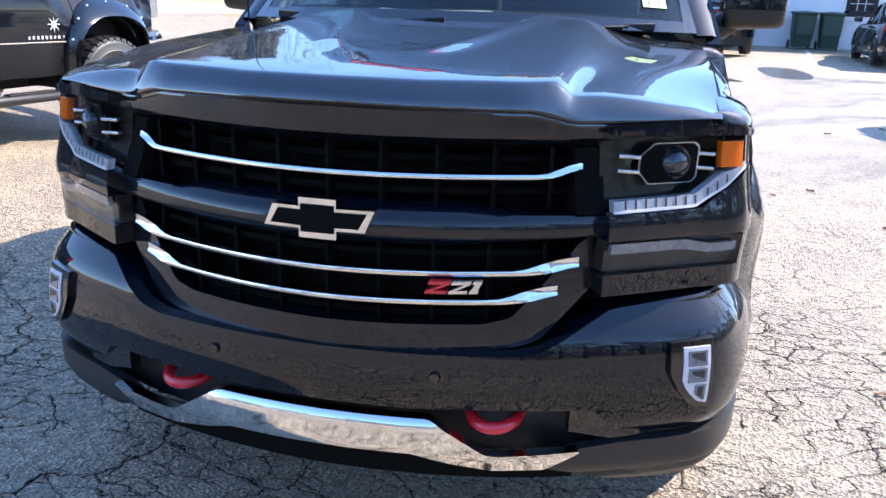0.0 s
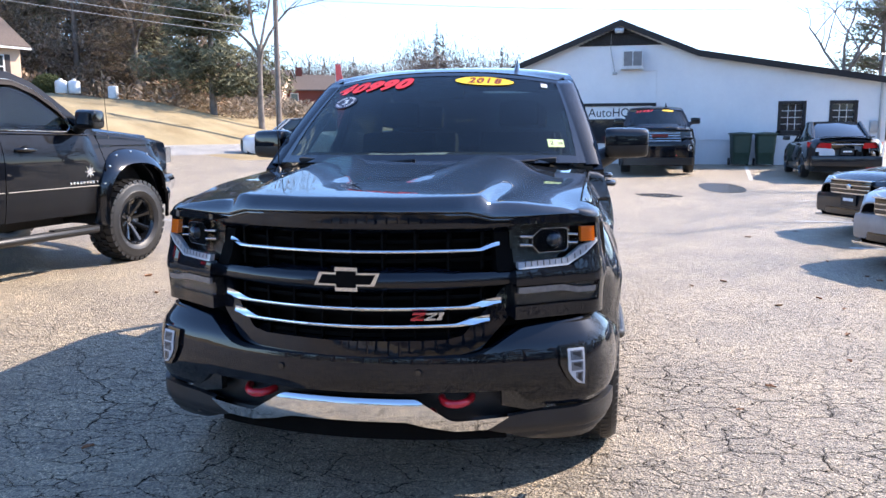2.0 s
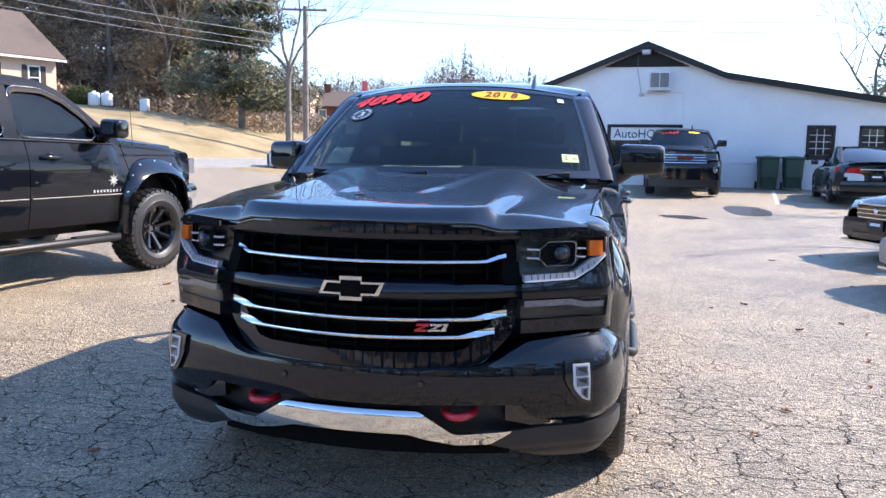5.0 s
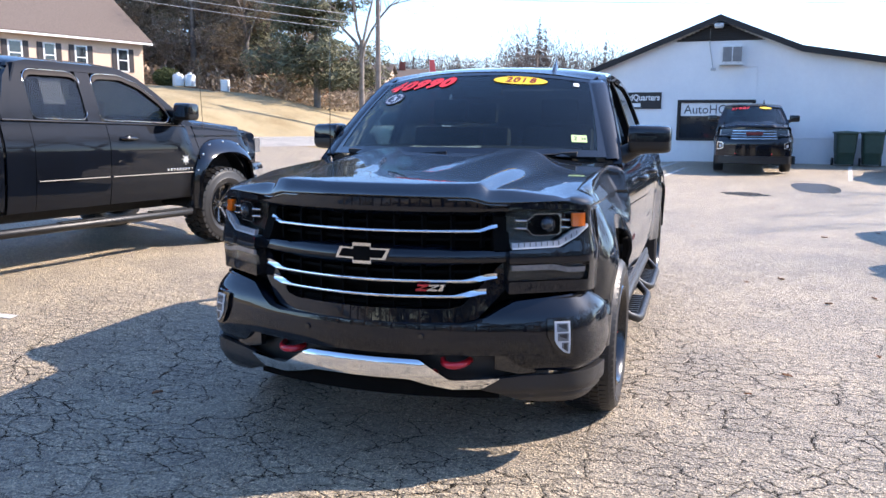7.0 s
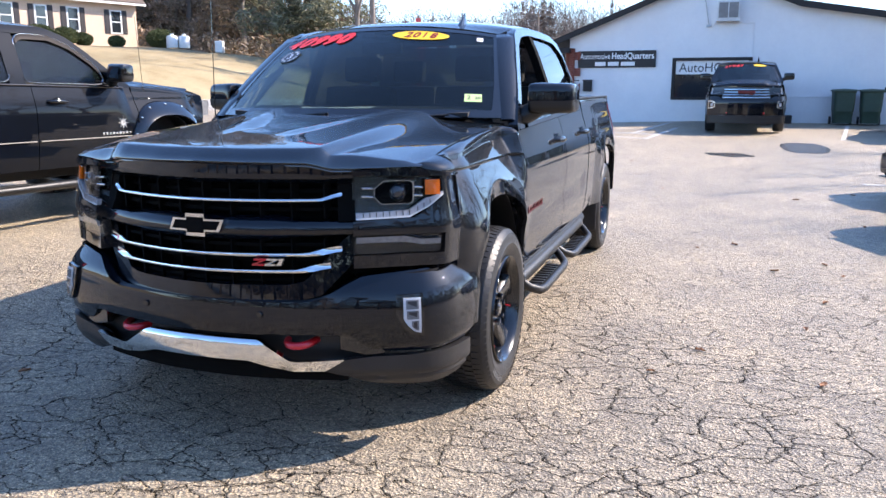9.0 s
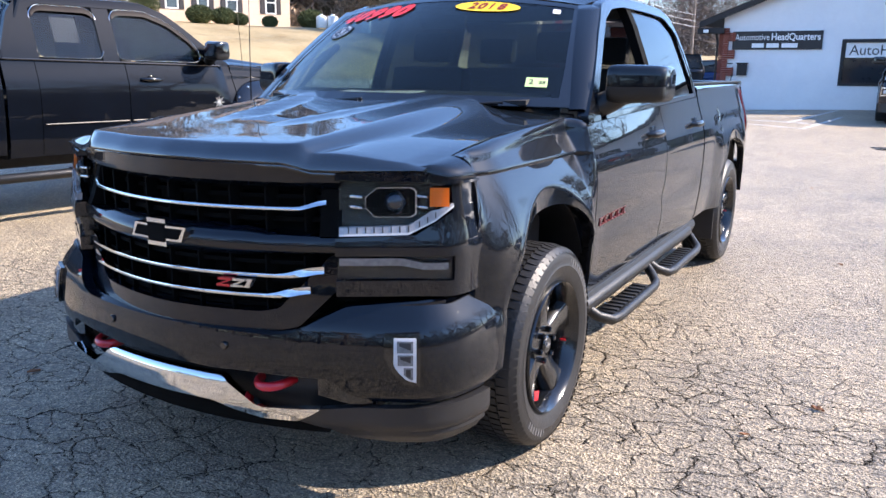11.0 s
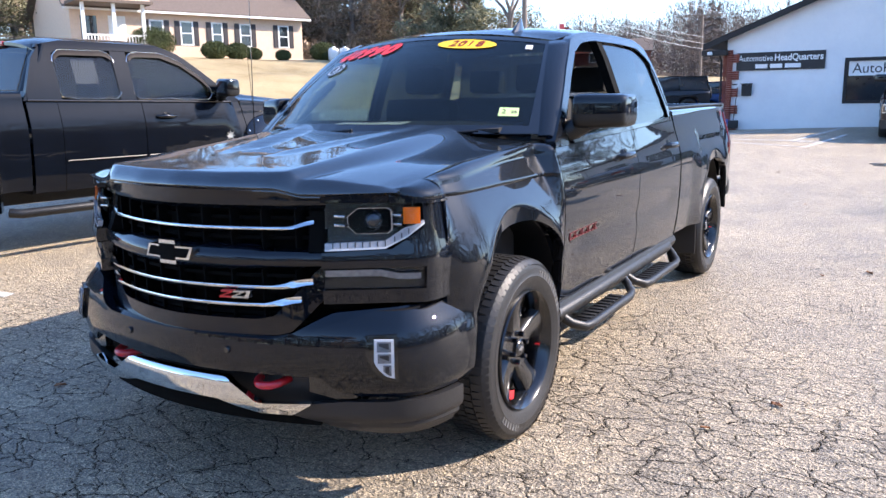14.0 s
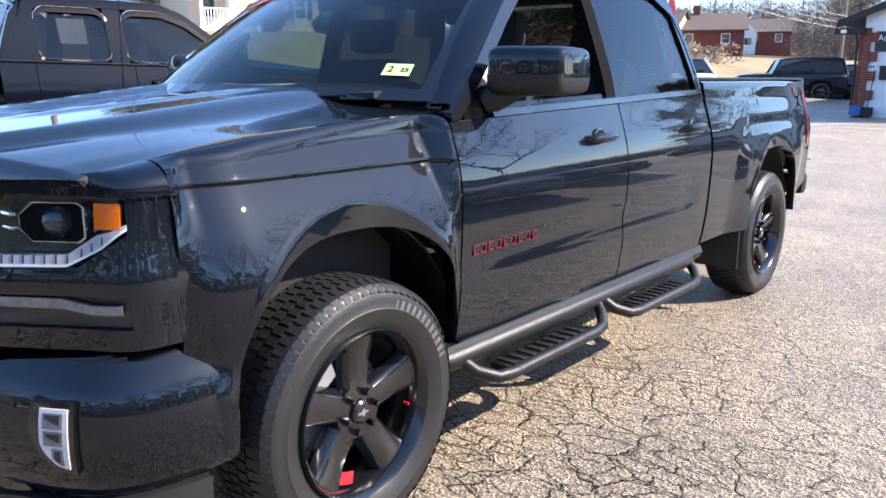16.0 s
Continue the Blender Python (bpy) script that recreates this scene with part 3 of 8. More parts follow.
# louvred gable
gb = thing("gable_louvre", "dark slatted triangular louvre under the roof peak", "louvre")
z = 4.41
part("backing", prism([(-0.1, 4.39), (2.72, 4.39), (1.3, 5.0)], lambda u, v: Vector((u, WY - 0.02, v)), lambda u, v: Vector((u, WY - 0.004, v))), M["dark_trim"], gb, "", 0)
while z < 4.95:
    half = 1.36 * (5.0 - z) / 0.6
    part("slat", box(1.3 - half, 1.3 + half, WY - 0.065, WY - 0.022, z, z + 0.035, 0, Matrix.Translation((0, 0, 0))), M["dark_trim"], gb, "", 0)
    z += 0.062
fl = thing("flood_lamp", "small grey flood lamp under the gable peak", "lamp")
part("housing", box(1.12, 1.42, WY - 0.36, WY - 0.07, 4.8, 4.93, 0.02), M["galv"], fl)
part("lens", box(1.15, 1.39, WY - 0.34, WY - 0.1, 4.785, 4.799), M["ac_white"], fl, "", 0)
part("conduit", tube([(1.02, WY - 0.035, 4.8), (1.0, WY - 0.035, 4.3), (1.16, WY - 0.035, 3.47)], 0.014, 6), M["galv"], fl, "thin sagging cable")
part("junction_box", box(1.08, 1.24, WY - 0.06, WY - 0.002, 3.42, 3.5, 0.01), M["galv"], fl)
# air conditioner
M["ac_grey"] = plain("grey_fins", (0.2, 0.2, 0.2), 0.7, bump=0.5, bscale=60)
ac = thing("window_air_conditioner", "aged white air conditioner hung through the upper wall", "air conditioner")
part("cabinet", box(1.4, 2.06, WY - 0.4, WY - 0.002, 3.62, 4.2, 0.015), M["ac_white"], ac)
for k in range(2):
    part("grille", box(1.44 + 0.31 * k, 1.72 + 0.31 * k, WY - 0.413, WY - 0.401, 3.68, 4.15, 0.004), M["ac_grey"], ac, "grey fin grille", 0)
part("bracket", box(1.36, 2.1, WY - 0.42, WY - 0.002, 3.58, 3.615), M["ac_white"], ac, "", 0)
for z0, x0, x1 in ((3.53, 1.3, 2.55), (1.2, 2.7, 9.6)):
    tagged(part("wall_conduit", tube([(x0, WY - 0.025, z0), (x1, WY - 0.025, z0 + 0.005)], 0.013, 6), M["white_paint"]), "white painted conduit run along the wall", "conduit", kind="structure")
tagged(part("wall_conduit", tube([(2.55, WY - 0.025, 3.54), (2.55, WY - 0.025, 2.6)], 0.013, 6), M["white_paint"]), "white painted conduit run down the wall", "conduit", kind="structure")


def sash_window(n, x0, x1, z0, z1):
    w = thing("window_%d" % n, "dark framed sash window with nine panes in a white wall", "window", kind="structure")
    f = 0.1
    for nm, b in (("window_frame", (x0, x0 + f, z0, z1)), ("window_frame", (x1 - f, x1, z0, z1)), ("window_frame", (x0 + f, x1 - f, z1 - f, z1)), ("window_sill", (x0 - 0.03, x1 + 0.03, z0, z0 + f + 0.06))):
        part(nm, box(b[0], b[1], WY - 0.03, WY + 0.08, b[2], b[3], 0.006), M["dark_trim"], w, "", 0)
    gx0, gx1, gz0, gz1 = x0 + f, x1 - f, z0 + f + 0.06, z1 - f
    for i in range(3):
        for j in range(4):
            a, b = gx0 + (gx1 - gx0) * i / 3, gx0 + (gx1 - gx0) * (i + 1) / 3
            c, d = gz0 + (gz1 - gz0) * j / 4, gz0 + (gz1 - gz0) * (j + 1) / 4
            part("pane", box(a + 0.012, b - 0.012, WY + 0.05, WY + 0.056, c + 0.012, d - 0.012), M["window_dark"], w, "", 0)
    for i in (1, 2):
        x = gx0 + (gx1 - gx0) * i / 3
        part("muntin", box(x - 0.008, x + 0.008, WY + 0.035, WY + 0.062, gz0, gz1), M["sign_white"], w, "", 0)
    for j in (1, 2, 3):
        zz = gz0 + (gz1 - gz0) * j / 4
        part("muntin", box(gx0, gx1, WY + 0.037, WY + 0.06, zz - 0.008, zz + 0.008), M["sign_white"], w, "", 0)
    part("blind", box(gx0, gx1, WY + 0.12, WY + 0.125, gz0, gz1), M["ac_white"], w, "pale blind behind the panes", 0)


sash_window(1, *WIN[0])
sash_window(2, *WIN[1])
bw = thing("window_3", "wide dark framed shop window with a lettered white band", "window", kind="structure")
x0, x1, z0, z1 = BIGWIN
for b in ((x0, x0 + 0.09, z0, z1), (x1 - 0.09, x1, z0, z1), (x0 + 0.09, x1 - 0.09, z1 - 0.1, z1), (x0 + 0.09, x1 - 0.09, z0, z0 + 0.09)):
    part("window_frame", box(b[0], b[1], WY - 0.03, WY + 0.08, b[2], b[3], 0.006), M["dark_trim"], bw, "", 0)
part("pane", box(x0 + 0.09, x1 - 0.09, WY + 0.05, WY + 0.056, z0 + 0.09, z1 - 0.1), M["window_dark"], bw, "", 0)
part("sign_band", box(x0 + 0.12, x1 - 0.12, WY + 0.03, WY + 0.046, 1.92, 2.36), M["sign_white"], bw, "white band with dark lettering", 0)
text_part("lettering", "AutoHQ", 0.42, M["sign_black"], bw, pose(x0 + 0.22, WY + 0.026, 2.0, 90, 0, 0), 1.4, 0.002)
sg = thing("wall_sign", "long black wall sign with white lettering", "sign")
part("board", box(-3.09, -0.47, WY - 0.05, WY - 0.002, 2.16, 2.72, 0.006), M["sign_black"], sg, "", 0)
text_part("lettering", "Automotive", 0.27, M["sign_white"], sg, pose(-3.02, WY - 0.054, 2.45, 90, 0, 0), 1.03, 0.002)
text_part("lettering", "HeadQuarters", 0.29, M["sign_white"], sg, pose(-1.93, WY - 0.054, 2.45, 90, 0, 0), 1.4, 0.002, bold=0.006)
for k, wid in enumerate((0.36, 0.36, 0.46)):
    xx = -2.5 + (0, 0.44, 0.88)[k]
    part("number_bar", box(xx, xx + wid, WY - 0.054, WY - 0.051, 2.22, 2.35), M["sign_white"], sg, "plain white bar", 0)
mb = thing("mailbox", "dark wall mailbox beside the door", "mailbox")
part("body", box(-2.88, -2.58, WY - 0.13, WY - 0.002, 1.36, 1.72, 0.015), M["dark_trim"], mb)
part("lid", box(-2.9, -2.56, WY - 0.15, WY - 0.003, 1.725, 1.755, 0.008), M["dark_trim"], mb)
pl = thing("name_plate", "small pale plate on the white wall", "sign")
part("plate", box(-3.25, -2.98, WY - 0.02, WY - 0.002, 1.68, 1.78, 0.004), M["sign_white"], pl, "", 0)
part("bar", box(-3.2, -3.03, WY - 0.024, WY - 0.021, 1.71, 1.75), M["sign_black"], pl, "", 0)
qu = thing("brick_corner", "red brick quoins stepping up the building's corner", "brickwork", kind="structure")
brk = None
for k in range(38):
    zz = BASE_Z - 0.05 + k * 0.068
    wdt = 0.42 if (k // 4) % 2 == 0 else 0.22
    n = 2 if wdt > 0.3 else 1
    for j in range(n):
        if brk is None:
            brk = part("brick", box(-0.1, 0.1, -0.045, 0.045, -0.029, 0.029, 0.004), M["brick"], qu, "", 0, Matrix.Translation((-3.41 + 0.1, WY - 0.045, zz)))
        else:
            share(brk, "brick", qu, Matrix.Translation((-3.41 + 0.1 + 0.21 * j, WY - 0.045, zz)))
    share(brk, "brick", qu, pose(-3.46, WY + 0.02 + (0.05 if k % 2 else 0), zz, 0, 0, 90))
gt = thing("gutter_end", "dark boxed eave end with a small white camera", "eave")
part("box", box(-4.15, -3.35, WY - 0.31, WY + 0.15, 2.66, 2.83, 0.01), M["dark_trim"], gt, "", 0)
part("camera_housing", box(-3.95, -3.8, WY - 0.42, WY - 0.325, 2.68, 2.78, 0.02), M["sign_white"], gt)
part("downpipe", tube([(-3.6, WY - 0.1, 2.65), (-3.55, WY - 0.06, 2.4), (-3.55, WY - 0.06, BASE_Z)], 0.035, 8), M["dark_trim"], gt)
cs = thing("concrete_step", "low dark step beside the shop window", "step")
part("block", box(2.7, 3.85, WY - 0.5, WY - 0.003, 0.2, 0.62, 0.02), M["roof_dark"], cs, "", 0)
em = thing("electric_meter", "grey electric meter and conduit on the wall", "meter")
part("box", box(9.3, 9.52, WY - 0.14, WY - 0.002, 1.42, 1.8, 0.015), M["galv"], em)
part("pipe", tube([(9.6, WY - 0.05, 0.4), (9.6, WY - 0.05, 3.6), (9.62, WY - 0.1, 3.9), (9.45, WY - 0.2, 3.9), (9.42, WY - 0.2, 3.7)], 0.04, 8), M["galv"], em)
part("base_box", box(9.1, 9.45, WY - 0.1, WY - 0.002, 1.0, 1.3, 0.015), M["galv"], em)


def wheelie_bin(x, y, turn):
    z = ground_z(x, y)
    b = thing("wheelie_bin", "green plastic wheelie bin standing against the white wall", "bin", (x, y, z), turn, "bins by the wall")
    rows = []
    for zz, hw, hd in ((0.06, 0.25, 0.27), (0.4, 0.275, 0.31), (0.42, 0.285, 0.33), (0.98, 0.31, 0.36), (1.0, 0.325, 0.38), (1.05, 0.325, 0.38)):
        ring = []
        for k in range(33):
            a = 2 * math.pi * k / 32
            c, s = math.cos(a), math.sin(a)
            ring.append((hw * math.copysign(abs(c) ** 0.35, c), hd * math.copysign(abs(s) ** 0.35, s), zz))
        rows.append(ring)
    bm = sheet(rows, None)
    bmesh.ops.holes_fill(bm, edges=bm.edges)
    part("body", bm, M["bin"], b)
    rows = [[(0.335 * sx, yy, 1.055 + 0.05 * (1 - (yy / 0.42) ** 2) * (1 - 0.5 * abs(sx))) for sx in lin(-1, 1, 7)] for yy in lin(-0.42, 0.4, 7)]
    part("lid", sheet(rows, lambda p, i, j: Vector((p.x, p.y, p.z - 0.03))), M["bin"], b)
    for s in (-1, 1):
        part("wheel", lathe([(0.0, 0.27 * s), (0.12, 0.27 * s), (0.125, 0.29 * s), (0.125, 0.32 * s), (0.0, 0.33 * s)], 20), M["rubber"], b, loc=(0, 0.3, 0.125))
    part("handle", tube([(-0.25, 0.42, 1.0), (-0.25, 0.5, 1.02), (0.25, 0.5, 1.02), (0.25, 0.42, 1.0)], 0.016, 6), M["bin"], b)
    return b


wheelie_bin(5.26, WY - 0.62, 2)
wheelie_bin(6.03, WY - 0.62, -3)


# ---------------------------------------------------------------- beige house on the bank
def house(at, turn):
    h = thing("beige_house", "beige sided bungalow with brown roof standing above the bank", "house", at, turn)
    L, D, H = 13.5, 8.0, 2.55
    wall = bmesh.new()
    box_into(wall, 0, L, 0, 0.2, -1.5, H)
    part("front_wall", wall, M["siding"], h, "beige siding", 0)
    part("side_wall", box(0, 0.2, 0.2, D, -1.5, H), M["siding"], h, "", 0)
    part("side_wall", box(L - 0.2, L, 0.2, D, -1.5, H), M["siding"], h, "", 0)
    for k in range(15):
        part("siding_board", box(0.0, L, -0.018, -0.002, -0.1 + 0.17 * k, 0.06 + 0.17 * k, 0), M["siding"], h, "", 0)
    for nm, xg in (("gable", 0.1), ("gable", L - 0.1)):
        part(nm, prism([(0, H), (D, H), (D / 2, H + 2.7)], lambda u, v, xg=xg: Vector((xg - 0.1, u, v)), lambda u, v, xg=xg: Vector((xg + 0.1, u, v))), M["siding"], h, "", 0)
    for s in (0, 1):
        rows = [[(x, (-0.45 if s == 0 else D + 0.45) * (1 - t) + (D / 2) * t, (H - 0.25) * (1 - t) + (H + 2.75) * t) for t in (0, 1)] for x in (-0.4, L + 0.4)]
        part("roof", sheet(rows, lambda p, i, j: p + Vector((0, 0, 0.14))), M["shingle"], h, "brown shingle roof slope", 0)
    part("fascia", box(-0.4, L + 0.4, -0.5, -0.455, H - 0.3, H - 0.19), M["white_wood"], h, "", 0)
    for xw, ww in ((4.45, 0.8), (6.15, 0.76), (7.95, 0.68), (9.7, 0.72), (12.2, 0.72)):
        zz0, zz1 = (0.62, 1.95)
        w = part("window", box(xw - ww / 2, xw + ww / 2, -0.06, -0.02, zz0, zz1, 0.01), M["white_wood"], h, "white framed sash window", 0)
        for a, b in ((zz0 + 0.08, (zz0 + zz1) / 2 - 0.03), ((zz0 + zz1) / 2 + 0.03, zz1 - 0.08)):
            part("pane", box(xw - ww / 2 + 0.09, xw + ww / 2 - 0.09, -0.068, -0.061, a, b), M["window_dark"], w, "", 0)
        for s in (-1, 1):
            cx = xw + s * (ww / 2 + 0.17)
            sh = part("shutter", box(cx - 0.145, cx + 0.145, -0.055, -0.02, zz0, zz1), M["shutter"], h, "dark louvred shutter", 0)
            for q in range(9):
                part("louvre", box(cx - 0.11, cx + 0.11, -0.066, -0.056, zz0 + 0.06 + 0.135 * q, zz0 + 0.15 + 0.135 * q), M["shutter"], sh, "", 0)
    # porch at the left end
    part("porch_floor", box(0.0, 3.2, -2.2, -0.02, -0.7, 0.0), M["white_wood"], h, "", 0)
    part("porch_roof", box(-0.3, 3.5, -2.5, -0.46, 2.45, 2.6), M["shingle"], h, "", 0)
    part("porch_gable", prism([(-0.2, 2.6), (3.4, 2.6), (1.6, 3.7)], lambda u, v: Vector((u, -2.45, v)), lambda u, v: Vector((u, -0.4, v))), M["siding"], h, "", 0)
    for xp in (0.1, 1.6, 3.08):
        part("porch_post", box(xp - 0.08, xp + 0.08, -2.16, -2.0, 0.003, 2.447), M["white_wood"], h, "", 0)
    part("rail", box(0.19, 2.99, -2.12, -2.04, 0.85, 0.92), M["white_wood"], h, "", 0)
    for k in range(18):
        xb = 0.28 + 0.155 * k
        if abs(xb - 1.6) > 0.1:
            part("baluster", box(xb - 0.02, xb + 0.02, -2.1, -2.06, 0.06, 0.848), M["white_wood"], h, "", 0)
    part("door", box(1.9, 2.8, -0.06, -0.02, 0.003, 2.05, 0.01), M["white_wood"], h, "white front door", 0)
    part("window", box(0.5, 1.3, -0.06, -0.02, 0.6, 2.0, 0.01), M["window_dark"], h, "", 0)
    return h


# front face runs along the road; its far end lies to the north
HOUSE_TURN = math.degrees(math.atan2(0.94, 0.34))
house_l = Vector((-36.0, 24.0))
house((house_l.x, house_l.y, 3.95), HOUSE_TURN)
# ---------------------------------------------------------------- trees, poles and wires
def grow(bm, rnd, p, d, length, radius, depth, sides, spread, twist):
    """One limb and, from it, its branches."""
    pts, rad = [p], [radius]
    segs = 4 if depth > 1 else 2
    for s in range(segs):
        d = (d + Vector((rnd.uniform(-1, 1), rnd.uniform(-1, 1), rnd.uniform(-0.5, 0.9))) * twist).normalized()
        p = p + d * (length / segs)
        pts.append(p)
        rad.append(radius * (1 - 0.55 * (s + 1) / segs))
    tube_into(bm, pts, rad, sides, False)
    if depth == 0:
        return
    n = rnd.choice((3, 4, 4)) if depth > 1 else rnd.choice((3, 4))
    for k in range(n):
        t = rnd.uniform(0.45, 1.0) if k else 1.0
        i = min(segs - 1, int(t * segs))
        q = pts[i].lerp(pts[i + 1], t * segs - i) if t < 1 else pts[-1]
        side = Vector((rnd.uniform(-1, 1), rnd.uniform(-1, 1), rnd.uniform(-0.15, 0.6))).normalized()
        nd = (d * (1 - spread) + side * spread).normalized()
        r = rad[i] * rnd.uniform(0.5, 0.75)
        grow(bm, rnd, q, nd, length * rnd.uniform(0.55, 0.8), max(r, 0.006), depth - 1, max(3, sides - 1), spread, twist)


def bare_tree(name, seed, height, at, label, spread=0.55, depth=5, group=""):
    rnd = random.Random(seed)
    t = thing(name, label, "tree", at, rnd.uniform(0, 360), group)
    bm = bmesh.new()
    tr = height * 0.36
    pts = [(0, 0, -0.3), (0.03, 0, 0.15), (0.05, 0.02, tr * 0.5), (0.02, 0.06, tr)]
    r0 = height * 0.014
    tube_into(bm, pts, [r0 * 1.45, r0, r0 * 0.85, r0 * 0.75], 9, False)
    part("trunk", bm, M["bark"], t, "grey bark", 60)
    bm = bmesh.new()
    for k in range(4):
        a = 2 * math.pi * (k + rnd.uniform(0, 0.6)) / 4
        grow(bm, rnd, Vector((0.02, 0.06, tr * rnd.uniform(0.75, 1.0))), Vector((math.cos(a) * 0.55, math.sin(a) * 0.55, 1)).normalized(), height * 0.28, r0 * 0.55, depth - 1, 6, spread, 0.22)
    part("crown", bm, M["bark"], t, "bare branches", 60)
    return t


def leaf_quads(bm, rnd, c, r, size, n, squash=1.0):
    for _ in range(n):
        v = Vector((rnd.gauss(0, 1), rnd.gauss(0, 1), rnd.gauss(0, 1))).normalized() * r * rnd.uniform(0.35, 1.0) ** 0.6
        v.z *= squash
        p = c + v
        a = Vector((rnd.uniform(-1, 1), rnd.uniform(-1, 1), rnd.uniform(-1, 1))).normalized()
        b = a.orthogonal().normalized() * size * rnd.uniform(0.2, 0.55)
        a = a * size * rnd.uniform(0.9, 1.9)
        bm.faces.new([bm.verts.new(p + a * 0.9), bm.verts.new(p + b), bm.verts.new(p - a), bm.verts.new(p - b * 0.6)])


def evergreen(name, seed, height, width, at, label, mat="ever", leaves=5200, size=0.2, conic=0.8, group=""):
    rnd = random.Random(seed)
    t = thing(name, label, "tree", at, rnd.uniform(0, 360), group)
    bm = bmesh.new()
    tube_into(bm, [(0, 0, -0.3), (0.02, 0, height * 0.3), (0, 0.05, height * 0.93)], [height * 0.022, height * 0.017, 0.02], 8, False)
    clumps = []
    for k in range(64):
        h = rnd.uniform(0.1, 0.98)
        wid = width * (1 - h ** 1.3 * conic) * rnd.uniform(0.75, 1.15) * (0.6 + 0.4 * min(1, h / 0.2))
        a = rnd.uniform(0, 2 * math.pi)
        tip = Vector((math.cos(a) * wid, math.sin(a) * wid, height * h))
        tube_into(bm, [(0, 0, height * h * 0.92), tuple(tip * 0.55 + Vector((0, 0, height * h * 0.43))), tuple(tip)], [0.05, 0.03, 0.01], 4, False)
        clumps.append((tip, wid))
    part("trunk", bm, M["bark"], t, "", 60)
    bm = bmesh.new()
    per = leaves // len(clumps)
    for tip, wid in clumps:
        for f in (1.0, 0.68, 0.4):
            c = Vector((tip.x * f, tip.y * f, tip.z - height * 0.02 * (1 - f)))
            leaf_quads(bm, rnd, c, max(0.35, wid * 0.30), size, per // 3, 0.7)
    part("crown", bm, M[mat], t, "dense needles", 0)
    return t


def tz(x, y, dz=0.0):
    return (x, y, ground_z(x, y) + dz)


bare_tree("bare_tree", 5, 12.5, tz(-17.6, 38.0), "tall leafless tree beside the utility pole", 0.5)
bare_tree("bare_tree", 9, 13.0, tz(-30.6, 47.6), "leafless tree among dark evergreens", 0.55)
bare_tree("bare_tree", 21, 11.0, tz(12.0, 38.6), "leafless tree behind the office building", 0.6)
evergreen("cedar_tree", 4, 10.2, 3.9, tz(-21.3, 39.6), "broad dark green cedar on the grassy bank", leaves=26000, size=0.16)
evergreen("cedar_tree", 14, 9.5, 3.0, tz(13.9, 39.6), "dark green cedar behind the office building", leaves=12000, size=0.11)
protos = [evergreen("wood_tree", 30 + k, 11 + k, 3.2, (0, 0, 0), "tall dark evergreen tree in the wood", "ever" if k < 1 else "ever_far", 11000, 0.105, 0.62, "trees of the wood") for k in range(3)]
bares = [bare_tree("wood_tree", 50 + k, 12 + k, (0, 0, 0), "leafless tree in the wood", 0.5, 5, "trees of the wood") for k in range(2)]
rnd = random.Random(77)
spots = []
# wood behind the houses, thinning to a far tree line
for k in range(58):
    q = rnd.uniform(8, 48)
    p = rnd.uniform(46, 62) if q < 36 else rnd.uniform(58, 80)
    if q < 34:
        p = max(p, 52)
    spots.append((p, q))
for k in range(26):
    spots.append((rnd.uniform(41, 50), rnd.uniform(31, 38)))
first = {}
for k, (p, q) in enumerate(spots):
    x, y = -0.94 * p + 0.34 * q, 0.34 * p + 0.94 * q
    src = protos[k % 3] if rnd.random() < 0.5 else bares[k % 2]
    s = rnd.uniform(0.75, 1.12)
    m = pose(x, y, ground_z(x, y) - 0.1, 0, 0, rnd.uniform(0, 360)) @ Matrix.Diagonal((1, 1, s, 1))
    if src.name not in first:
        first[src.name] = True
        src.matrix_basis = m
    else:
        copy_thing(src, m)
for k, src in enumerate(protos + bares):
    if src.name not in first:
        x, y = -62 + 3 * k, 45
        src.matrix_basis = pose(x, y, ground_z(x, y), 0, 0, 0)
# trees across the lot, seen mirrored in the paintwork and as shadows
for k, (x, y, s) in enumerate(((15.5, 20, 1.0), (21, 9, 1.05), (24, 1, 0.9), (19, 27.5, 0.9), (27, 15, 1.0), (20, -6, 1.0), (26, -14, 1.1), (17, 14.5, 1.1), (22, 5, 1.15), (18, 2, 1.0), (25, -9, 1.2), (18.5, 22.5, 1.0), (16.5, 17, 0.95))):
    copy_thing(bares[k % 2], pose(x, y, ground_z(x, y) - 0.1, 0, 0, 50 * k) @ Matrix.Diagonal((s, s, s, 1)))
for k in range(34):
    a = radians(-128 + 160 * k / 33)
    d = (31, 35, 33)[k % 3]
    x, y = 2 + d * math.cos(a), 2 + d * math.sin(a)
    copy_thing(protos[(0, 1, 0, 2)[k % 4]], pose(x, y, ground_z(x, y) - 0.1, 0, 0, 70 * k) @ Matrix.Diagonal((1.25, 1.25, (0.72, 0.6, 0.8)[k % 3], 1)))


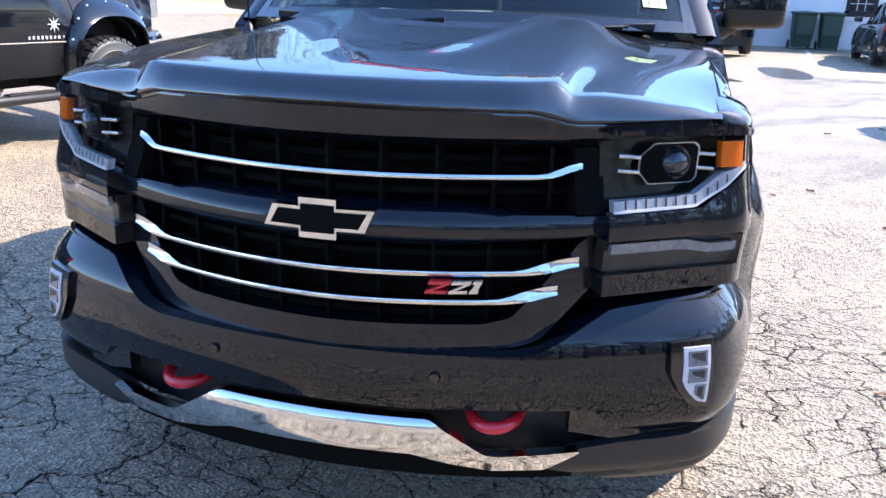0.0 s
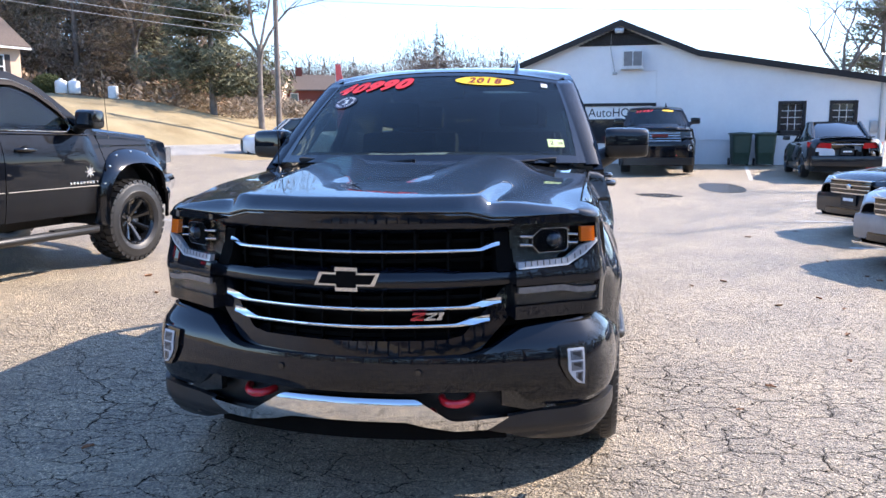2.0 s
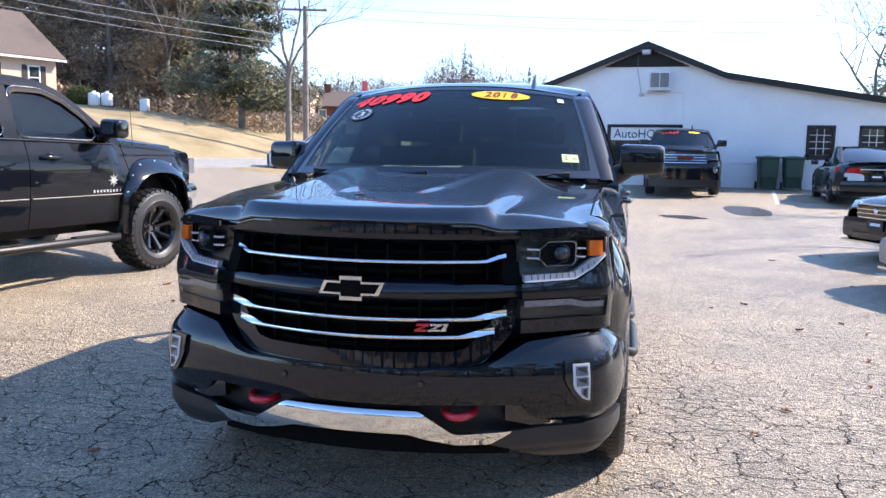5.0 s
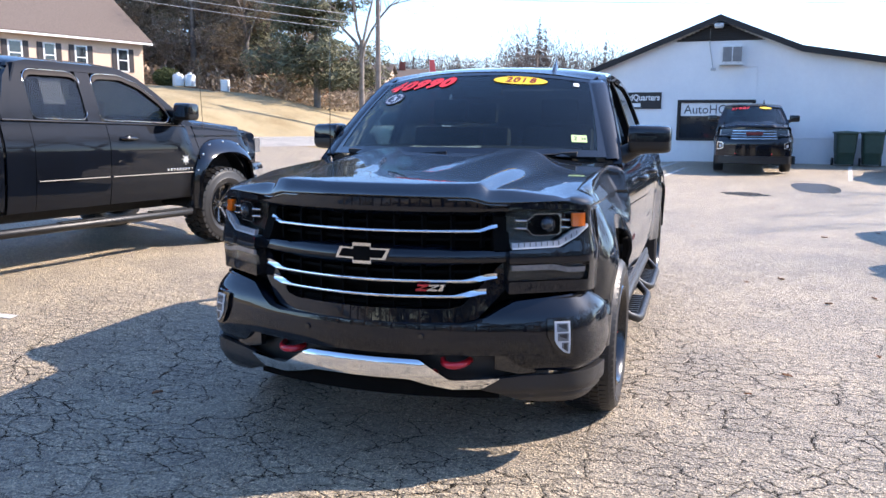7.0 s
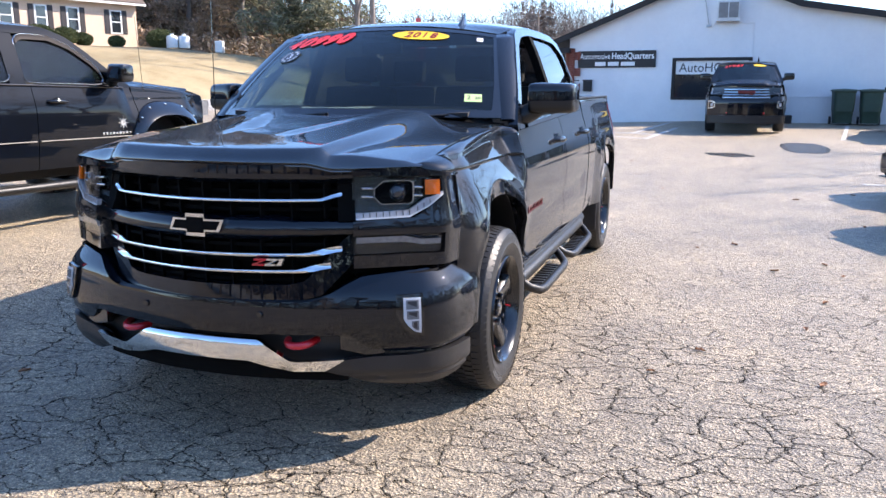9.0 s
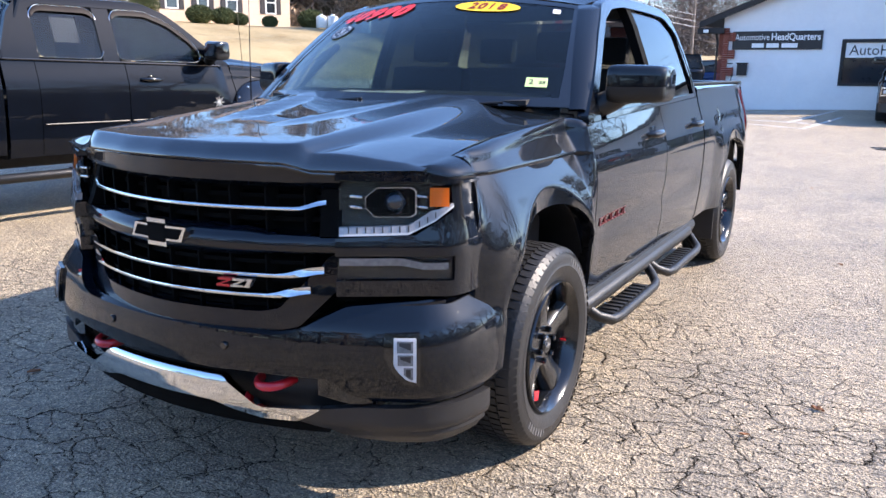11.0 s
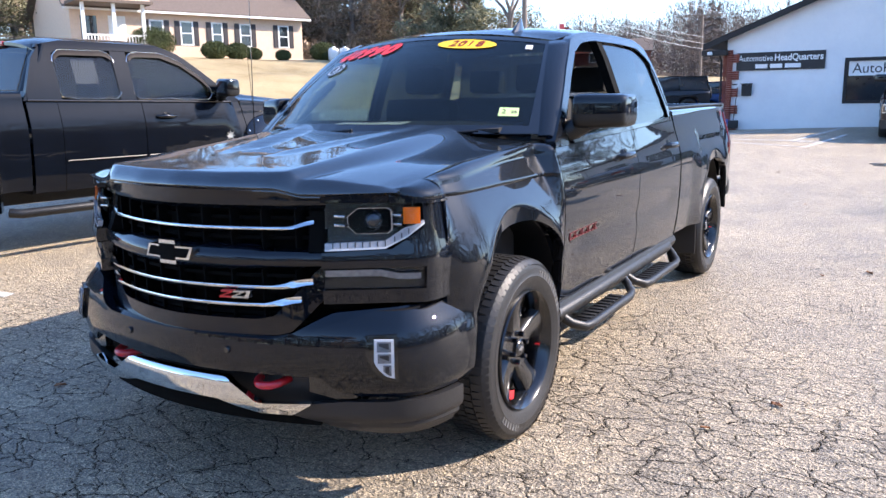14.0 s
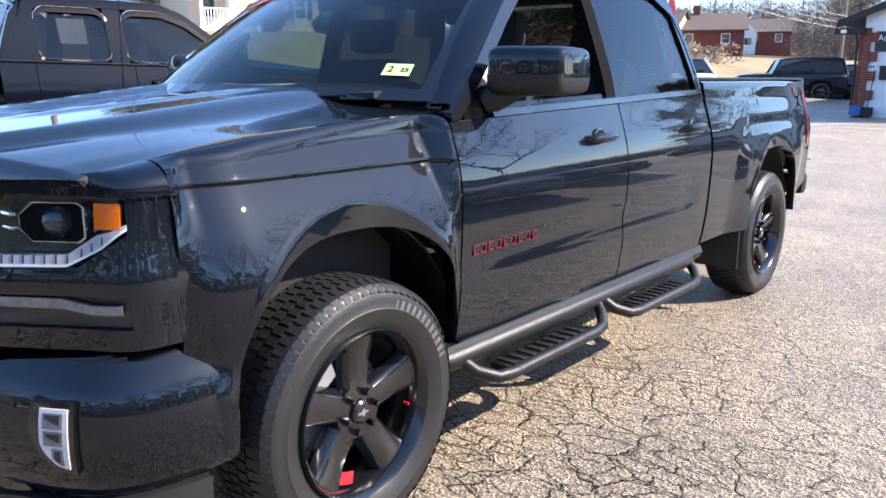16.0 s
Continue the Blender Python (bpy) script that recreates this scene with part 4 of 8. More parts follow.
def far_wood():
    """A low, broken line of distant leafless woods: slender stems and fans of twigs."""
    r = random.Random(5)
    verts, faces = [], []
    for k in range(1900):
        a = radians(r.uniform(56, 128))
        d = r.uniform(88, 150)
        if 1.83 < a < 1.99:
            d = r.uniform(134, 165)
        x, y = math.cos(a) * d, math.sin(a) * d
        z = ground_z(x, y) - 0.3
        h = r.uniform(5.5, 9.0) * (1.27 if radians(96) < a < radians(112) else 1.0 if a > radians(86) else 0.7)
        lean = Vector((r.uniform(-0.06, 0.06), r.uniform(-0.06, 0.06), 1))
        ang = r.uniform(0, 6.28)
        w = Vector((math.cos(ang), math.sin(ang), 0)) * 0.06
        n = len(verts)
        root = Vector((x, y, z))
        verts += [root - w, root + w, root + lean * h * 0.8]
        faces.append((n, n + 1, n + 2))
        conifer = r.random() < 0.1
        for q in range(80):
            base = root + Vector((r.gauss(0, 0.2) * h, r.gauss(0, 0.2) * h, r.uniform(0.0, 0.42) * h))
            tip = base + Vector((r.uniform(-0.7, 0.7), r.uniform(-0.7, 0.7), r.uniform(-0.2, 0.7)))
            u = Vector((r.uniform(-1, 1), r.uniform(-1, 1), r.uniform(-1, 1))).normalized() * r.uniform(0.03, 0.06)
            n = len(verts)
            verts += [base - u, base + u, tip]
            faces.append((n, n + 1, n + 2))
        for q in range(230):
            if conifer:
                t = r.uniform(0.12, 1.0)
                base = root + lean * h * t
                tip = base + Vector((r.uniform(-1, 1), r.uniform(-1, 1), r.uniform(-0.5, 0.1))) * h * 0.22 * (1.06 - t)
                wd = 0.16
            else:
                v = Vector((r.gauss(0, 1), r.gauss(0, 1), r.gauss(0, 1))).normalized() * r.uniform(0.15, 1.0) ** 0.5
                base = root + lean * h * 0.52 + Vector((v.x * h * 0.3, v.y * h * 0.3, v.z * h * 0.45))
                tip = base + (v + Vector((r.uniform(-0.8, 0.8), r.uniform(-0.8, 0.8), r.uniform(-0.1, 1.0)))) * r.uniform(0.3, 0.7)
                wd = r.uniform(0.02, 0.045)
            u = Vector((r.uniform(-1, 1), r.uniform(-1, 1), r.uniform(-0.5, 0.5))).normalized() * wd
            n = len(verts)
            verts += [base - u, base + u, tip]
            faces.append((n, n + 1, n + 2))
    bm = bmesh.new()
    me = bpy.data.meshes.new("tmp")
    me.from_pydata(verts, [], faces)
    bm.from_mesh(me)
    bpy.data.meshes.remove(me)
    return bm


tagged(part("far_woods", far_wood(), M["twig"], None, "", 0), "distant line of mixed leafless woods", "woods", kind="stuff")


def brush():
    r = random.Random(15)
    bm = bmesh.new()
    for k in range(170):
        q = r.uniform(24, 46)
        p = r.uniform(36, 46) if q > 29 else r.uniform(44, 50)
        x, y = -0.94 * p + 0.34 * q, 0.34 * p + 0.94 * q
        leaf_quads(bm, r, Vector((x, y, ground_z(x, y) + 0.6)), r.uniform(0.6, 1.5), 0.16, 60, 0.8)
    return bm


tagged(part("undergrowth", brush(), M["ever_far"], None, "", 0), "tangled brown and green undergrowth along the bank", "bushes", kind="stuff")


def shrub(x, y, r, label, seed, mat="shrub"):
    rr = random.Random(seed)
    s = thing("shrub", label, "shrub", tz(x, y), 0, "shrubs along the house")
    bm = bmesh.new()
    for k in range(6):
        a = k * 1.05
        tube_into(bm, [(0, 0, -0.1), (math.cos(a) * r * 0.4, math.sin(a) * r * 0.4, r * 1.0)], [0.04, 0.01], 4, False)
    part("stems", bm, M["bark"], s)
    bm = bmesh.new()
    leaf_quads(bm, rr, Vector((0, 0, r * 0.62)), r, 0.06, 6500, 0.68)
    part("foliage", bm, M[mat], s, "", 0)


for along, r, out in ((3.6, 1.25, 1.6), (7.1, 0.75, 1.5), (8.5, 0.7, 1.4), (9.6, 0.5, 1.2), (11.2, 0.45, 1.8), (14.2, 0.85, 1.4)):
    c = house_l + RQ * along + Vector((0.94, -0.34)) * out
    shrub(c.x, c.y, r, "rounded evergreen shrub in front of the beige house", int(along * 10))


def pole(x, y, h, label, arms=1, turn=20.0, thick=1.0):
    t = thing("utility_pole", label, "utility pole", tz(x, y), turn, "utility poles")
    part("mast", tube([(0, 0, -0.4), (0, 0, h * 0.5), (0, 0, h)], [0.16 * thick, 0.14 * thick, 0.11 * thick], 10), M["pole"], t)
    for k in range(arms):
        zc = h - 0.25 - 0.75 * k
        part("crossarm", box(-1.1, 1.1, -0.16, -0.06 - 0.04, zc, zc + 0.11, 0.01), M["pole"], t)
        for xa in (-1.0, -0.45, 0.45, 1.0):
            part("insulator", lathe([(0.0, zc + 0.113), (0.035, zc + 0.12), (0.05, zc + 0.17), (0.03, zc + 0.22), (0.0, zc + 0.23)], 10, "z"), M["galv"], t, "", 60, (xa, -0.13, 0))
    return t


POLES = [(-15.4, 35.2, 7.6), (-11.0, 53.2, 5.4), (-33.5, 14.5, 7.5)]
pole(*POLES[0], "weathered wooden utility pole beside the road", 1, 18)
pole(*POLES[1], "weathered wooden utility pole by far road", 1, 18, 0.7)
pole(*POLES[2], "weathered wooden utility pole at the bank", 1, 18)


def wire(a, b, sag, r=0.012):
    a, b = Vector(a), Vector(b)
    pts = [a.lerp(b, t) - Vector((0, 0, sag * 4 * t * (1 - t))) for t in lin(0, 1, 14)]
    ob = part("power_line", tube(pts, r, 5), M["galv"], None)
    tagged(ob, "grey overhead power line sagging between poles", "power line", "power lines")


def top(k, dz, off=0.0):
    x, y, h = POLES[k]
    return (x + off, y, ground_z(x, y) + h + dz)


for dz, off in ((-0.02, -0.9), (-0.02, 0.9), (-1.6, 0.12), (-2.0, 0.12), (-2.35, 0.12)):
    wire(top(2, dz, off), top(0, dz, off), 0.35)
    wire(top(0, dz, off), top(1, dz, off), 0.3)
for dz, off in ((0.0, 0.95), (-0.45, 0.12)):
    wire(top(0, dz, off), (22, 38, 7.6 + dz), 0.5)
# ---------------------------------------------------------------- pickup trucks
# Each truck faces -y in its own frame; x = 0 is its middle, y = 0 its grille, z = 0 the ground.
BODY_X = ((0.40, 0.945), (0.47, 0.958), (0.55, 0.976), (0.68, 0.992), (0.85, 1.0), (1.0, 1.002), (1.07, 0.994), (1.13, 0.98), (1.2, 0.958), (1.26, 0.938), (1.40, 0.91))
GLASS_X = ((1.24, 0.945), (1.4, 0.902), (1.55, 0.848), (1.7, 0.79), (1.78, 0.752), (1.84, 0.716), (1.9, 0.675))


def arch_z(y, arch):
    """Height of the wheel opening over y, or None outside it."""
    yc, half, zc, top = arch
    u = abs(y - yc) / half
    return None if u >= 1 else zc + (top - zc) * (1 - u ** 2.7) ** (1 / 2.7)


def side_x(y, z, S):
    dz = S["lift"]
    zz = z - dz
    x = interp(zz, BODY_X)
    for (yc, half, zc, top), bl in zip(S["arches"], S["blister"]):
        b0, b1, bt = bl
        e = 1.15 ** 2 - ((y - yc) / half) ** 2
        zf = max(zz, min(bt - 0.02, zc + (top - zc) * math.sqrt(e) - dz)) if e > 0 and S.get("flange") else zz
        m = smooth01(b0, b0 + 0.055, y) * smooth01(b1, b1 - 0.06, y)
        # flared shoulder: stands out over the wheel, leans in to a crease, then meets the upper side
        if yc < 2:
            u = max(0.0, min(1.0, (zf - 0.86) / (bt - 0.86)))
            fl = 1.0 + 0.02 * smooth01(0.45, 0.86, zz) - 0.105 * u ** 1.45
            if zz > bt:
                fl += 0.008 * smooth01(bt, bt + 0.014, zz) - 0.62 * max(0.0, zz - bt - 0.012)
        else:
            fl = interp(zf, ((0.45, 1.0), (0.8, 1.022), (0.9, 1.028), (0.95, 1.022), (bt - 0.07, 0.998), (bt - 0.02, 0.975), (bt + 0.005, 0.967), (bt + 0.022, min(x, 0.972)), (bt + 0.05, x), (bt + 0.4, x)))
        x = x + (fl - x) * m
        d = math.hypot((y - yc) / half, max(0.0, z - zc) / (top - zc))
        x += (0.005 if S.get("flange") else 0.008) * smooth01(1.17, 1.13 if S.get("flange") else 1.02, d) * smooth01(0.35, 0.5, zz)
    if S.get("nose", True):
        x -= 0.066 * (1 - smooth01(0.36, 0.66, y)) ** 1.5 * smooth01(0.6, 0.7, zz)
    x -= 0.06 * smooth01(4.95, 5.62, y)
    if S.get("scallop", True):
        x -= 0.012 * math.exp(-((zz - 0.78) / 0.06) ** 2) * smooth01(1.45, 1.6, y) * smooth01(3.5, 3.3, y)
    return x


def cols(y0, y1, S, n):
    """Column stations, closer together near the ends of each wheel opening."""
    ys = set(lin(y0, y1, n))
    for yc, half, zc, top in S["arches"]:
        for k in range(29):
            v = yc - half * math.cos(math.pi * k / 28) * 0.9995
            if y0 < v < y1:
                ys.add(v)
    out = []
    for v in sorted(ys):
        if not out or v - out[-1] > 0.002:
            out.append(v)
    out[-1] = y1
    return out


def side_panel(name, s, y0, y1, S, top, parent, mat, bottom=None, n=14, nz=22, roll=None, label="", crease=None):
    """A body side panel between two stations; roll(y) gives the inner top edge (x, z) it rolls over to."""
    dz = S["lift"]
    rows = []
    for y in cols(y0, y1, S, n):
        zb = (bottom(y) if bottom else 0.47 + dz)
        for a in S["arches"]:
            za = arch_z(y, a)
            if za is not None:
                zb = max(zb, za)
        zt = top(y) if callable(top) else top
        pts = [(s * side_x(y, zb, S) - s * 0.035, y, zb)]
        zs = lin(zb, zt, nz)
        if crease and zb < crease - 0.02 and zt > crease + 0.03:
            k = nz * 2 // 3
            zs = lin(zb, crease, k) + [crease + 0.005, crease + 0.010, crease + 0.015] + lin(crease + 0.02, zt, nz - k - 3)
        pts += [(s * side_x(y, z, S), y, z) for z in zs]
        if roll:
            xi, zi = roll(y)
            xo = side_x(y, zt, S)
            for k in range(1, 7):
                a = math.pi / 2 * k / 6
                pts.append((s * (xi + (xo - xi) * math.cos(a)), y, zt + (zi - zt) * math.sin(a)))
        rows.append(pts)
    bm = sheet(rows, lambda p, i, j: Vector((p.x - s * 0.018, p.y, p.z)) if not (roll and j >= nz) else Vector((p.x - s * 0.01, p.y, p.z - 0.012)))
    return part(name, bm, mat, parent, label, 38)


def glass_x(z, S):
    return interp(z - S["lift"], GLASS_X)


def green(name, s, y0, y1, lo, hi, S, parent, mat, off=0.0, thick=0.02, n=16, nz=6, label=""):
    """A piece of the cab's upper side, between two height curves over y."""
    rows = []
    for y in lin(y0, y1, n):
        a, b = lo(y), hi(y)
        b = max(b, a + 0.002)
        rows.append([(s * (glass_x(z, S) + off), y, z) for z in lin(a, b, nz)])
    return part(name, sheet(rows, lambda p, i, j: Vector((p.x - s * thick, p.y, p.z))), mat, parent, label, 38)


def tyre_and_rim(parent, at, s, R=0.402, W=0.275, rim_r=0.262, style="five", at_tread=True, calip=None, name="wheel"):
    """A wheel as one part: tyre, tread blocks, rim with spokes, hub, nuts, brake."""
    w = new(name)
    w.parent = parent
    w.matrix_basis = Matrix.Translation(at) @ (Matrix.Identity(4) if s > 0 else pose(0, 0, 0, 0, 0, 180))
    h = W / 2
    prof = [(rim_r - 0.004, -h * 0.8), (rim_r + 0.02, -h * 0.92), (rim_r + 0.06, -h), (R - 0.05, -h * 0.985), (R - 0.022, -h * 0.92), (R - 0.009, -h * 0.8), (R - 0.006, 0), (R - 0.009, h * 0.8), (R - 0.022, h * 0.92), (R - 0.04, h * 0.97), (R - 0.055, h), (rim_r + 0.065, h), (rim_r + 0.06, h * 1.02), (rim_r + 0.052, h * 1.0), (rim_r + 0.02, h * 0.94), (rim_r - 0.004, h * 0.82)]
    part("tyre", lathe(prof, 72), M["rubber"], w, "black rubber tyre", 45)
    if at_tread:
        bm = bmesh.new()
        N = 72 if style == "five" else 34
        ribs = ((-0.82, -0.5, 0.0), (-0.46, -0.17, 0.5), (-0.13, 0.13, 0.2), (0.17, 0.46, 0.5), (0.5, 0.82, 0.0)) if style == "five" else ((-0.95, -0.48, 0.0), (-0.42, 0.0, 0.5), (0.04, 0.42, 0.1), (0.48, 0.95, 0.5))
        for x0, x1, ph in ribs:
            edge = abs(x0) > 0.45 and abs(x1) > 0.45
            for k in range(N):
                a0, a1 = 2 * math.pi * (k + ph) / N, 2 * math.pi * (k + ph + (0.74 if style == "five" else 0.72)) / N
                r0, r1 = R - 0.012, R + (0.0 if style == "five" else 0.012)
                vs = []
                for r, ang, x in ((r0, a0, x0), (r0, a1, x0), (r0, a1, x1), (r0, a0, x1), (r1, a0, x0), (r1, a1, x0), (r1, a1, x1), (r1, a0, x1)):
                    drop = 0.010 if (edge and abs(x) > 0.8) else 0.0
                    sk = 0.012 * x
                    vs.append(bm.verts.new((x * h, (r - drop) * math.cos(ang + sk), (r - drop) * math.sin(ang + sk))))
                for f in ((4, 5, 6, 7), (0, 1, 5, 4), (1, 2, 6, 5), (2, 3, 7, 6), (3, 0, 4, 7)):
                    bm.faces.new([vs[i] for i in f])
                if edge:
                    # shoulder lug runs a little way down the side wall
                    sx = math.copysign(h * 0.985, x0)
                    q = [bm.verts.new((sx, (R - 0.03) * math.cos(t), (R - 0.03) * math.sin(t))) for t in (a0, a1)]
                    o = (4, 5) if abs(x0) > 0.6 else (7, 6)
                    bm.faces.new((vs[o[0]], vs[o[1]], q[1], q[0]))
        bmesh.ops.recalc_face_normals(bm, faces=bm.faces)
        part("tread", bm, M["rubber"], w, "", 0)
    # raised maker's lettering, as plain bars round the side wall
    if style == "five":
        rl = (rim_r + 0.062 + R - 0.055) / 2
        for start, count in ((0.35, 11), (-2.35, 6)):
            bm = bmesh.new()
            for k in range(count):
                t = start + 0.085 * k
                c, sn = math.cos(t), math.sin(t)
                rad, tan = Vector((0, c, sn)), Vector((0, -sn, c))
                for du, dv in ((-0.012, 0), (0.010, 0)):
                    o = rad * rl + tan * du + Vector((h, 0, 0))
                    q = [o + rad * a + tan * b for a, b in ((-0.016, -0.004), (-0.016, 0.004), (0.016, 0.004), (0.016, -0.004))]
                    f = [bm.verts.new(v + Vector((0.0015, 0, 0))) for v in q]
                    g = [bm.verts.new(v - Vector((0.002, 0, 0))) for v in q]
                    bm.faces.new(f)
                    for i in range(4):
                        bm.faces.new((f[i], g[i], g[(i + 1) % 4], f[(i + 1) % 4]))
            bmesh.ops.recalc_face_normals(bm, faces=bm.faces)
            part("side_wall_bar", bm, M["letter"], w, "worn pale raised bars", 0)["kind"] = "stuff"
    # rim barrel with lip
    face = h * 0.62
    part("rim", lathe([(rim_r - 0.05, -h * 0.7), (rim_r - 0.035, 0.0), (rim_r - 0.03, face - 0.02), (rim_r - 0.018, face + 0.035), (rim_r - 0.004, face + 0.05), (rim_r + 0.002, face + 0.04), (rim_r - 0.002, face), (rim_r - 0.02, -h * 0.8)], 64), M["rim"], w, "gloss black alloy rim", 45)
    nsp = 5 if style == "five" else 8
    for k in range(nsp):
        a = 2 * math.pi * k / nsp + 0.28
        bm = bmesh.new()
        rows = []
        for t, wd in ((0.045, 0.04), (0.09, 0.042), (0.16, 0.046), (0.225, 0.056), (rim_r - 0.02, 0.064)):
            wd = wd if style == "five" else wd * 0.42
            bow = face + 0.004 - 0.018 * math.sin(math.pi * min(1, t / rim_r)) + 0.015 * (t / rim_r)
            if style != "five":
                bow = face + 0.02 - 0.11 * (1 - t / rim_r)
            rows.append([(bow - 0.035, t, -wd - 0.014), (bow - 0.006, t, -wd), (bow, t, -wd * 0.82), (bow + 0.002, t, 0), (bow, t, wd * 0.82), (bow - 0.006, t, wd), (bow - 0.035, t, wd + 0.014)])
        sheet_into(bm, rows, lambda p, i, j: Vector((p.x - 0.02, p.y, p.z * 0.9)))
        bmesh.ops.transform(bm, matrix=Matrix.Rotation(a, 4, "X"), verts=bm.verts)
        bmesh.ops.recalc_face_normals(bm, faces=bm.faces)
        part("spoke", bm, M["rim"], w, "", 30)
    hf = face + 0.003 if style == "five" else face - 0.08
    part("hub", lathe([(0.0, hf + 0.012), (0.03, hf + 0.012), (0.037, hf + 0.006), (0.038, hf - 0.004), (0.085, hf - 0.008), (0.095, hf - 0.03), (0.09, hf - 0.08), (0.0, hf - 0.08)], 36), M["rim"], w, "", 40)
    if style == "five":
        bm = bmesh.new()
        prism_into(bm, [(-0.02, -0.004), (-0.007, -0.004), (-0.007, -0.011), (0.007, -0.011), (0.007, -0.004), (0.022, -0.004), (0.018, 0.004), (0.007, 0.004), (0.007, 0.011), (-0.007, 0.011), (-0.007, 0.004), (-0.024, 0.004)], lambda u, v: Vector((hf + 0.0145, u, v)), lambda u, v: Vector((hf + 0.0125, u, v)))
        bmesh.ops.recalc_face_normals(bm, faces=bm.faces)
        part("emblem", bm, M["chrome"], w, "small silver emblem", 0)
    for k in range(6):
        a = 2 * math.pi * k / 6 + 0.2
        part("lug_nut", lathe([(0.0, hf + 0.02), (0.008, hf + 0.019), (0.0115, hf + 0.012), (0.0125, hf - 0.012), (0.0, hf - 0.012)], 6), M["gloss_black"], w, "black lug nut", 30, (0, 0.062 * math.cos(a), 0.062 * math.sin(a)))
    part("brake_disc", lathe([(0.06, -0.0), (0.165, -0.0), (0.165, -0.025), (0.06, -0.025)], 48), M["galv"], w, "grey brake disc", 30, (face - 0.09, 0, 0))
    if calip:
        bm = bmesh.new()
        rows = [[(face - 0.11, 0.12 * math.cos(t), 0.12 * math.sin(t)), (face - 0.04, 0.13 * math.cos(t), 0.13 * math.sin(t)), (face - 0.036, 0.195 * math.cos(t), 0.195 * math.sin(t)), (face - 0.1, 0.215 * math.cos(t), 0.215 * math.sin(t))] for t in lin(calip[1] - 0.4, calip[1] + 0.4, 8)]
        part("brake_caliper", sheet(rows, lambda p, i, j: p - Vector((0.02, 0, 0))), M[calip[0]], w, "", 40)
    if style == "five":
        # red accent at the foot of one spoke
        rows = [[(face - 0.002, r * math.cos(t), r * math.sin(t)) for r in (rim_r - 0.075, rim_r - 0.036)] for t in lin(4.27, 4.56, 5)]
        part("accent", sheet(rows, lambda p, i, j: p - Vector((0.004, 0, 0))), M["red"], w, "red painted accent", 0)
        part("valve", lathe([(0.0, 0.02), (0.004, 0.02), (0.005, 0.0), (0.0, 0.0)], 8), M["red"], w, "", 30, (face - 0.01, (rim_r - 0.05) * math.cos(-0.2), (rim_r - 0.05) * math.sin(-0.2)))
    return w


def door_handle(parent, s, y, z, S, mat):
    x = side_x(y, z, S)
    hd = part("door_handle", tube([(s * (x - 0.005), y - 0.105, z + 0.002), (s * (x + 0.028), y - 0.09, z + 0.002), (s * (x + 0.038), y - 0.04, z + 0.003), (s * (x + 0.038), y + 0.04, z + 0.004), (s * (x + 0.028), y + 0.09, z + 0.004), (s * (x - 0.005), y + 0.105, z + 0.004)], [0.012, 0.016, 0.019, 0.019, 0.016, 0.012], 10), mat, parent)
    part("cup", lathe([(0.0, 0.002), (0.045, 0.003), (0.052, 0.0015), (0.053, -0.004)], 24), M["gloss_black"], hd, "", 40, Matrix.Translation((s * x, y, z - 0.012)))
    return hd


def mirror(parent, s, y, z, mat, S, deep=0.085, x0=0.965, wide=0.262, tall=0.094, sweep=0.045):
    """Door mirror: painted upper shell, black lower shell, arm and glass."""
    def ring(t, lo, hi, grow):
        e = max(0.0, 1 - abs(2 * t - 1) ** 7) ** 0.5
        f = 0.80 + 0.20 * e
        out = []
        for a in lin(lo, hi, 15):
            c, sn = math.cos(a), math.sin(a)
            out.append((s * (x0 + wide * t), y + sweep * t + (deep + grow) * f * math.copysign(abs(c) ** 0.45, c), z - 0.012 + (tall + grow) * (f - 0.06 * t) * math.copysign(abs(sn) ** 0.45, sn)))
        return out
    ts = [0.0, 0.02, 0.06, 0.12, 0.25, 0.45, 0.65, 0.82, 0.9, 0.95, 0.98, 1.0]
    rows = [ring(t, -0.12, math.pi + 0.12, 0.0) for t in ts]
    bm = sheet(rows, None)
    for r in (rows[0], rows[-1]):
        bm.faces.new([bm.verts.new(p) for p in r])
    bmesh.ops.remove_doubles(bm, verts=bm.verts, dist=0.0005)
    bmesh.ops.recalc_face_normals(bm, faces=bm.faces)
    mo = part("door_mirror", bm, mat, parent, "", 50)
    rows = [ring(t, math.pi + 0.02, 2 * math.pi - 0.02, 0.004) for t in ts]
    bm = sheet(rows, None)
    for r in (rows[0], rows[-1]):
        bm.faces.new([bm.verts.new(p) for p in r])
    bmesh.ops.remove_doubles(bm, verts=bm.verts, dist=0.0005)
    bmesh.ops.recalc_face_normals(bm, faces=bm.faces)
    part("skirt", bm, M["black_plastic"], mo, "matte black lower shell", 50)
    part("arm", tube([(s * 0.9, y - 0.03, z - 0.115), (s * 0.95, y - 0.01, z - 0.09), (s * (x0 + 0.06), y + 0.01, z - 0.06), (s * (x0 + 0.16), y + 0.04, z - 0.055)], [0.055, 0.052, 0.045, 0.03], 12), M["black_plastic"], mo)
    part("mirror_glass", sheet([[(s * xx, y + sweep * (xx - x0) / wide + deep + 0.006, z + zz) for zz in (-0.065, 0.05)] for xx in (x0 + 0.04, x0 + wide - 0.05)], lambda p, i, j: p - Vector((0, 0.004, 0))), M["chrome"], mo, "", 0)
    return mo


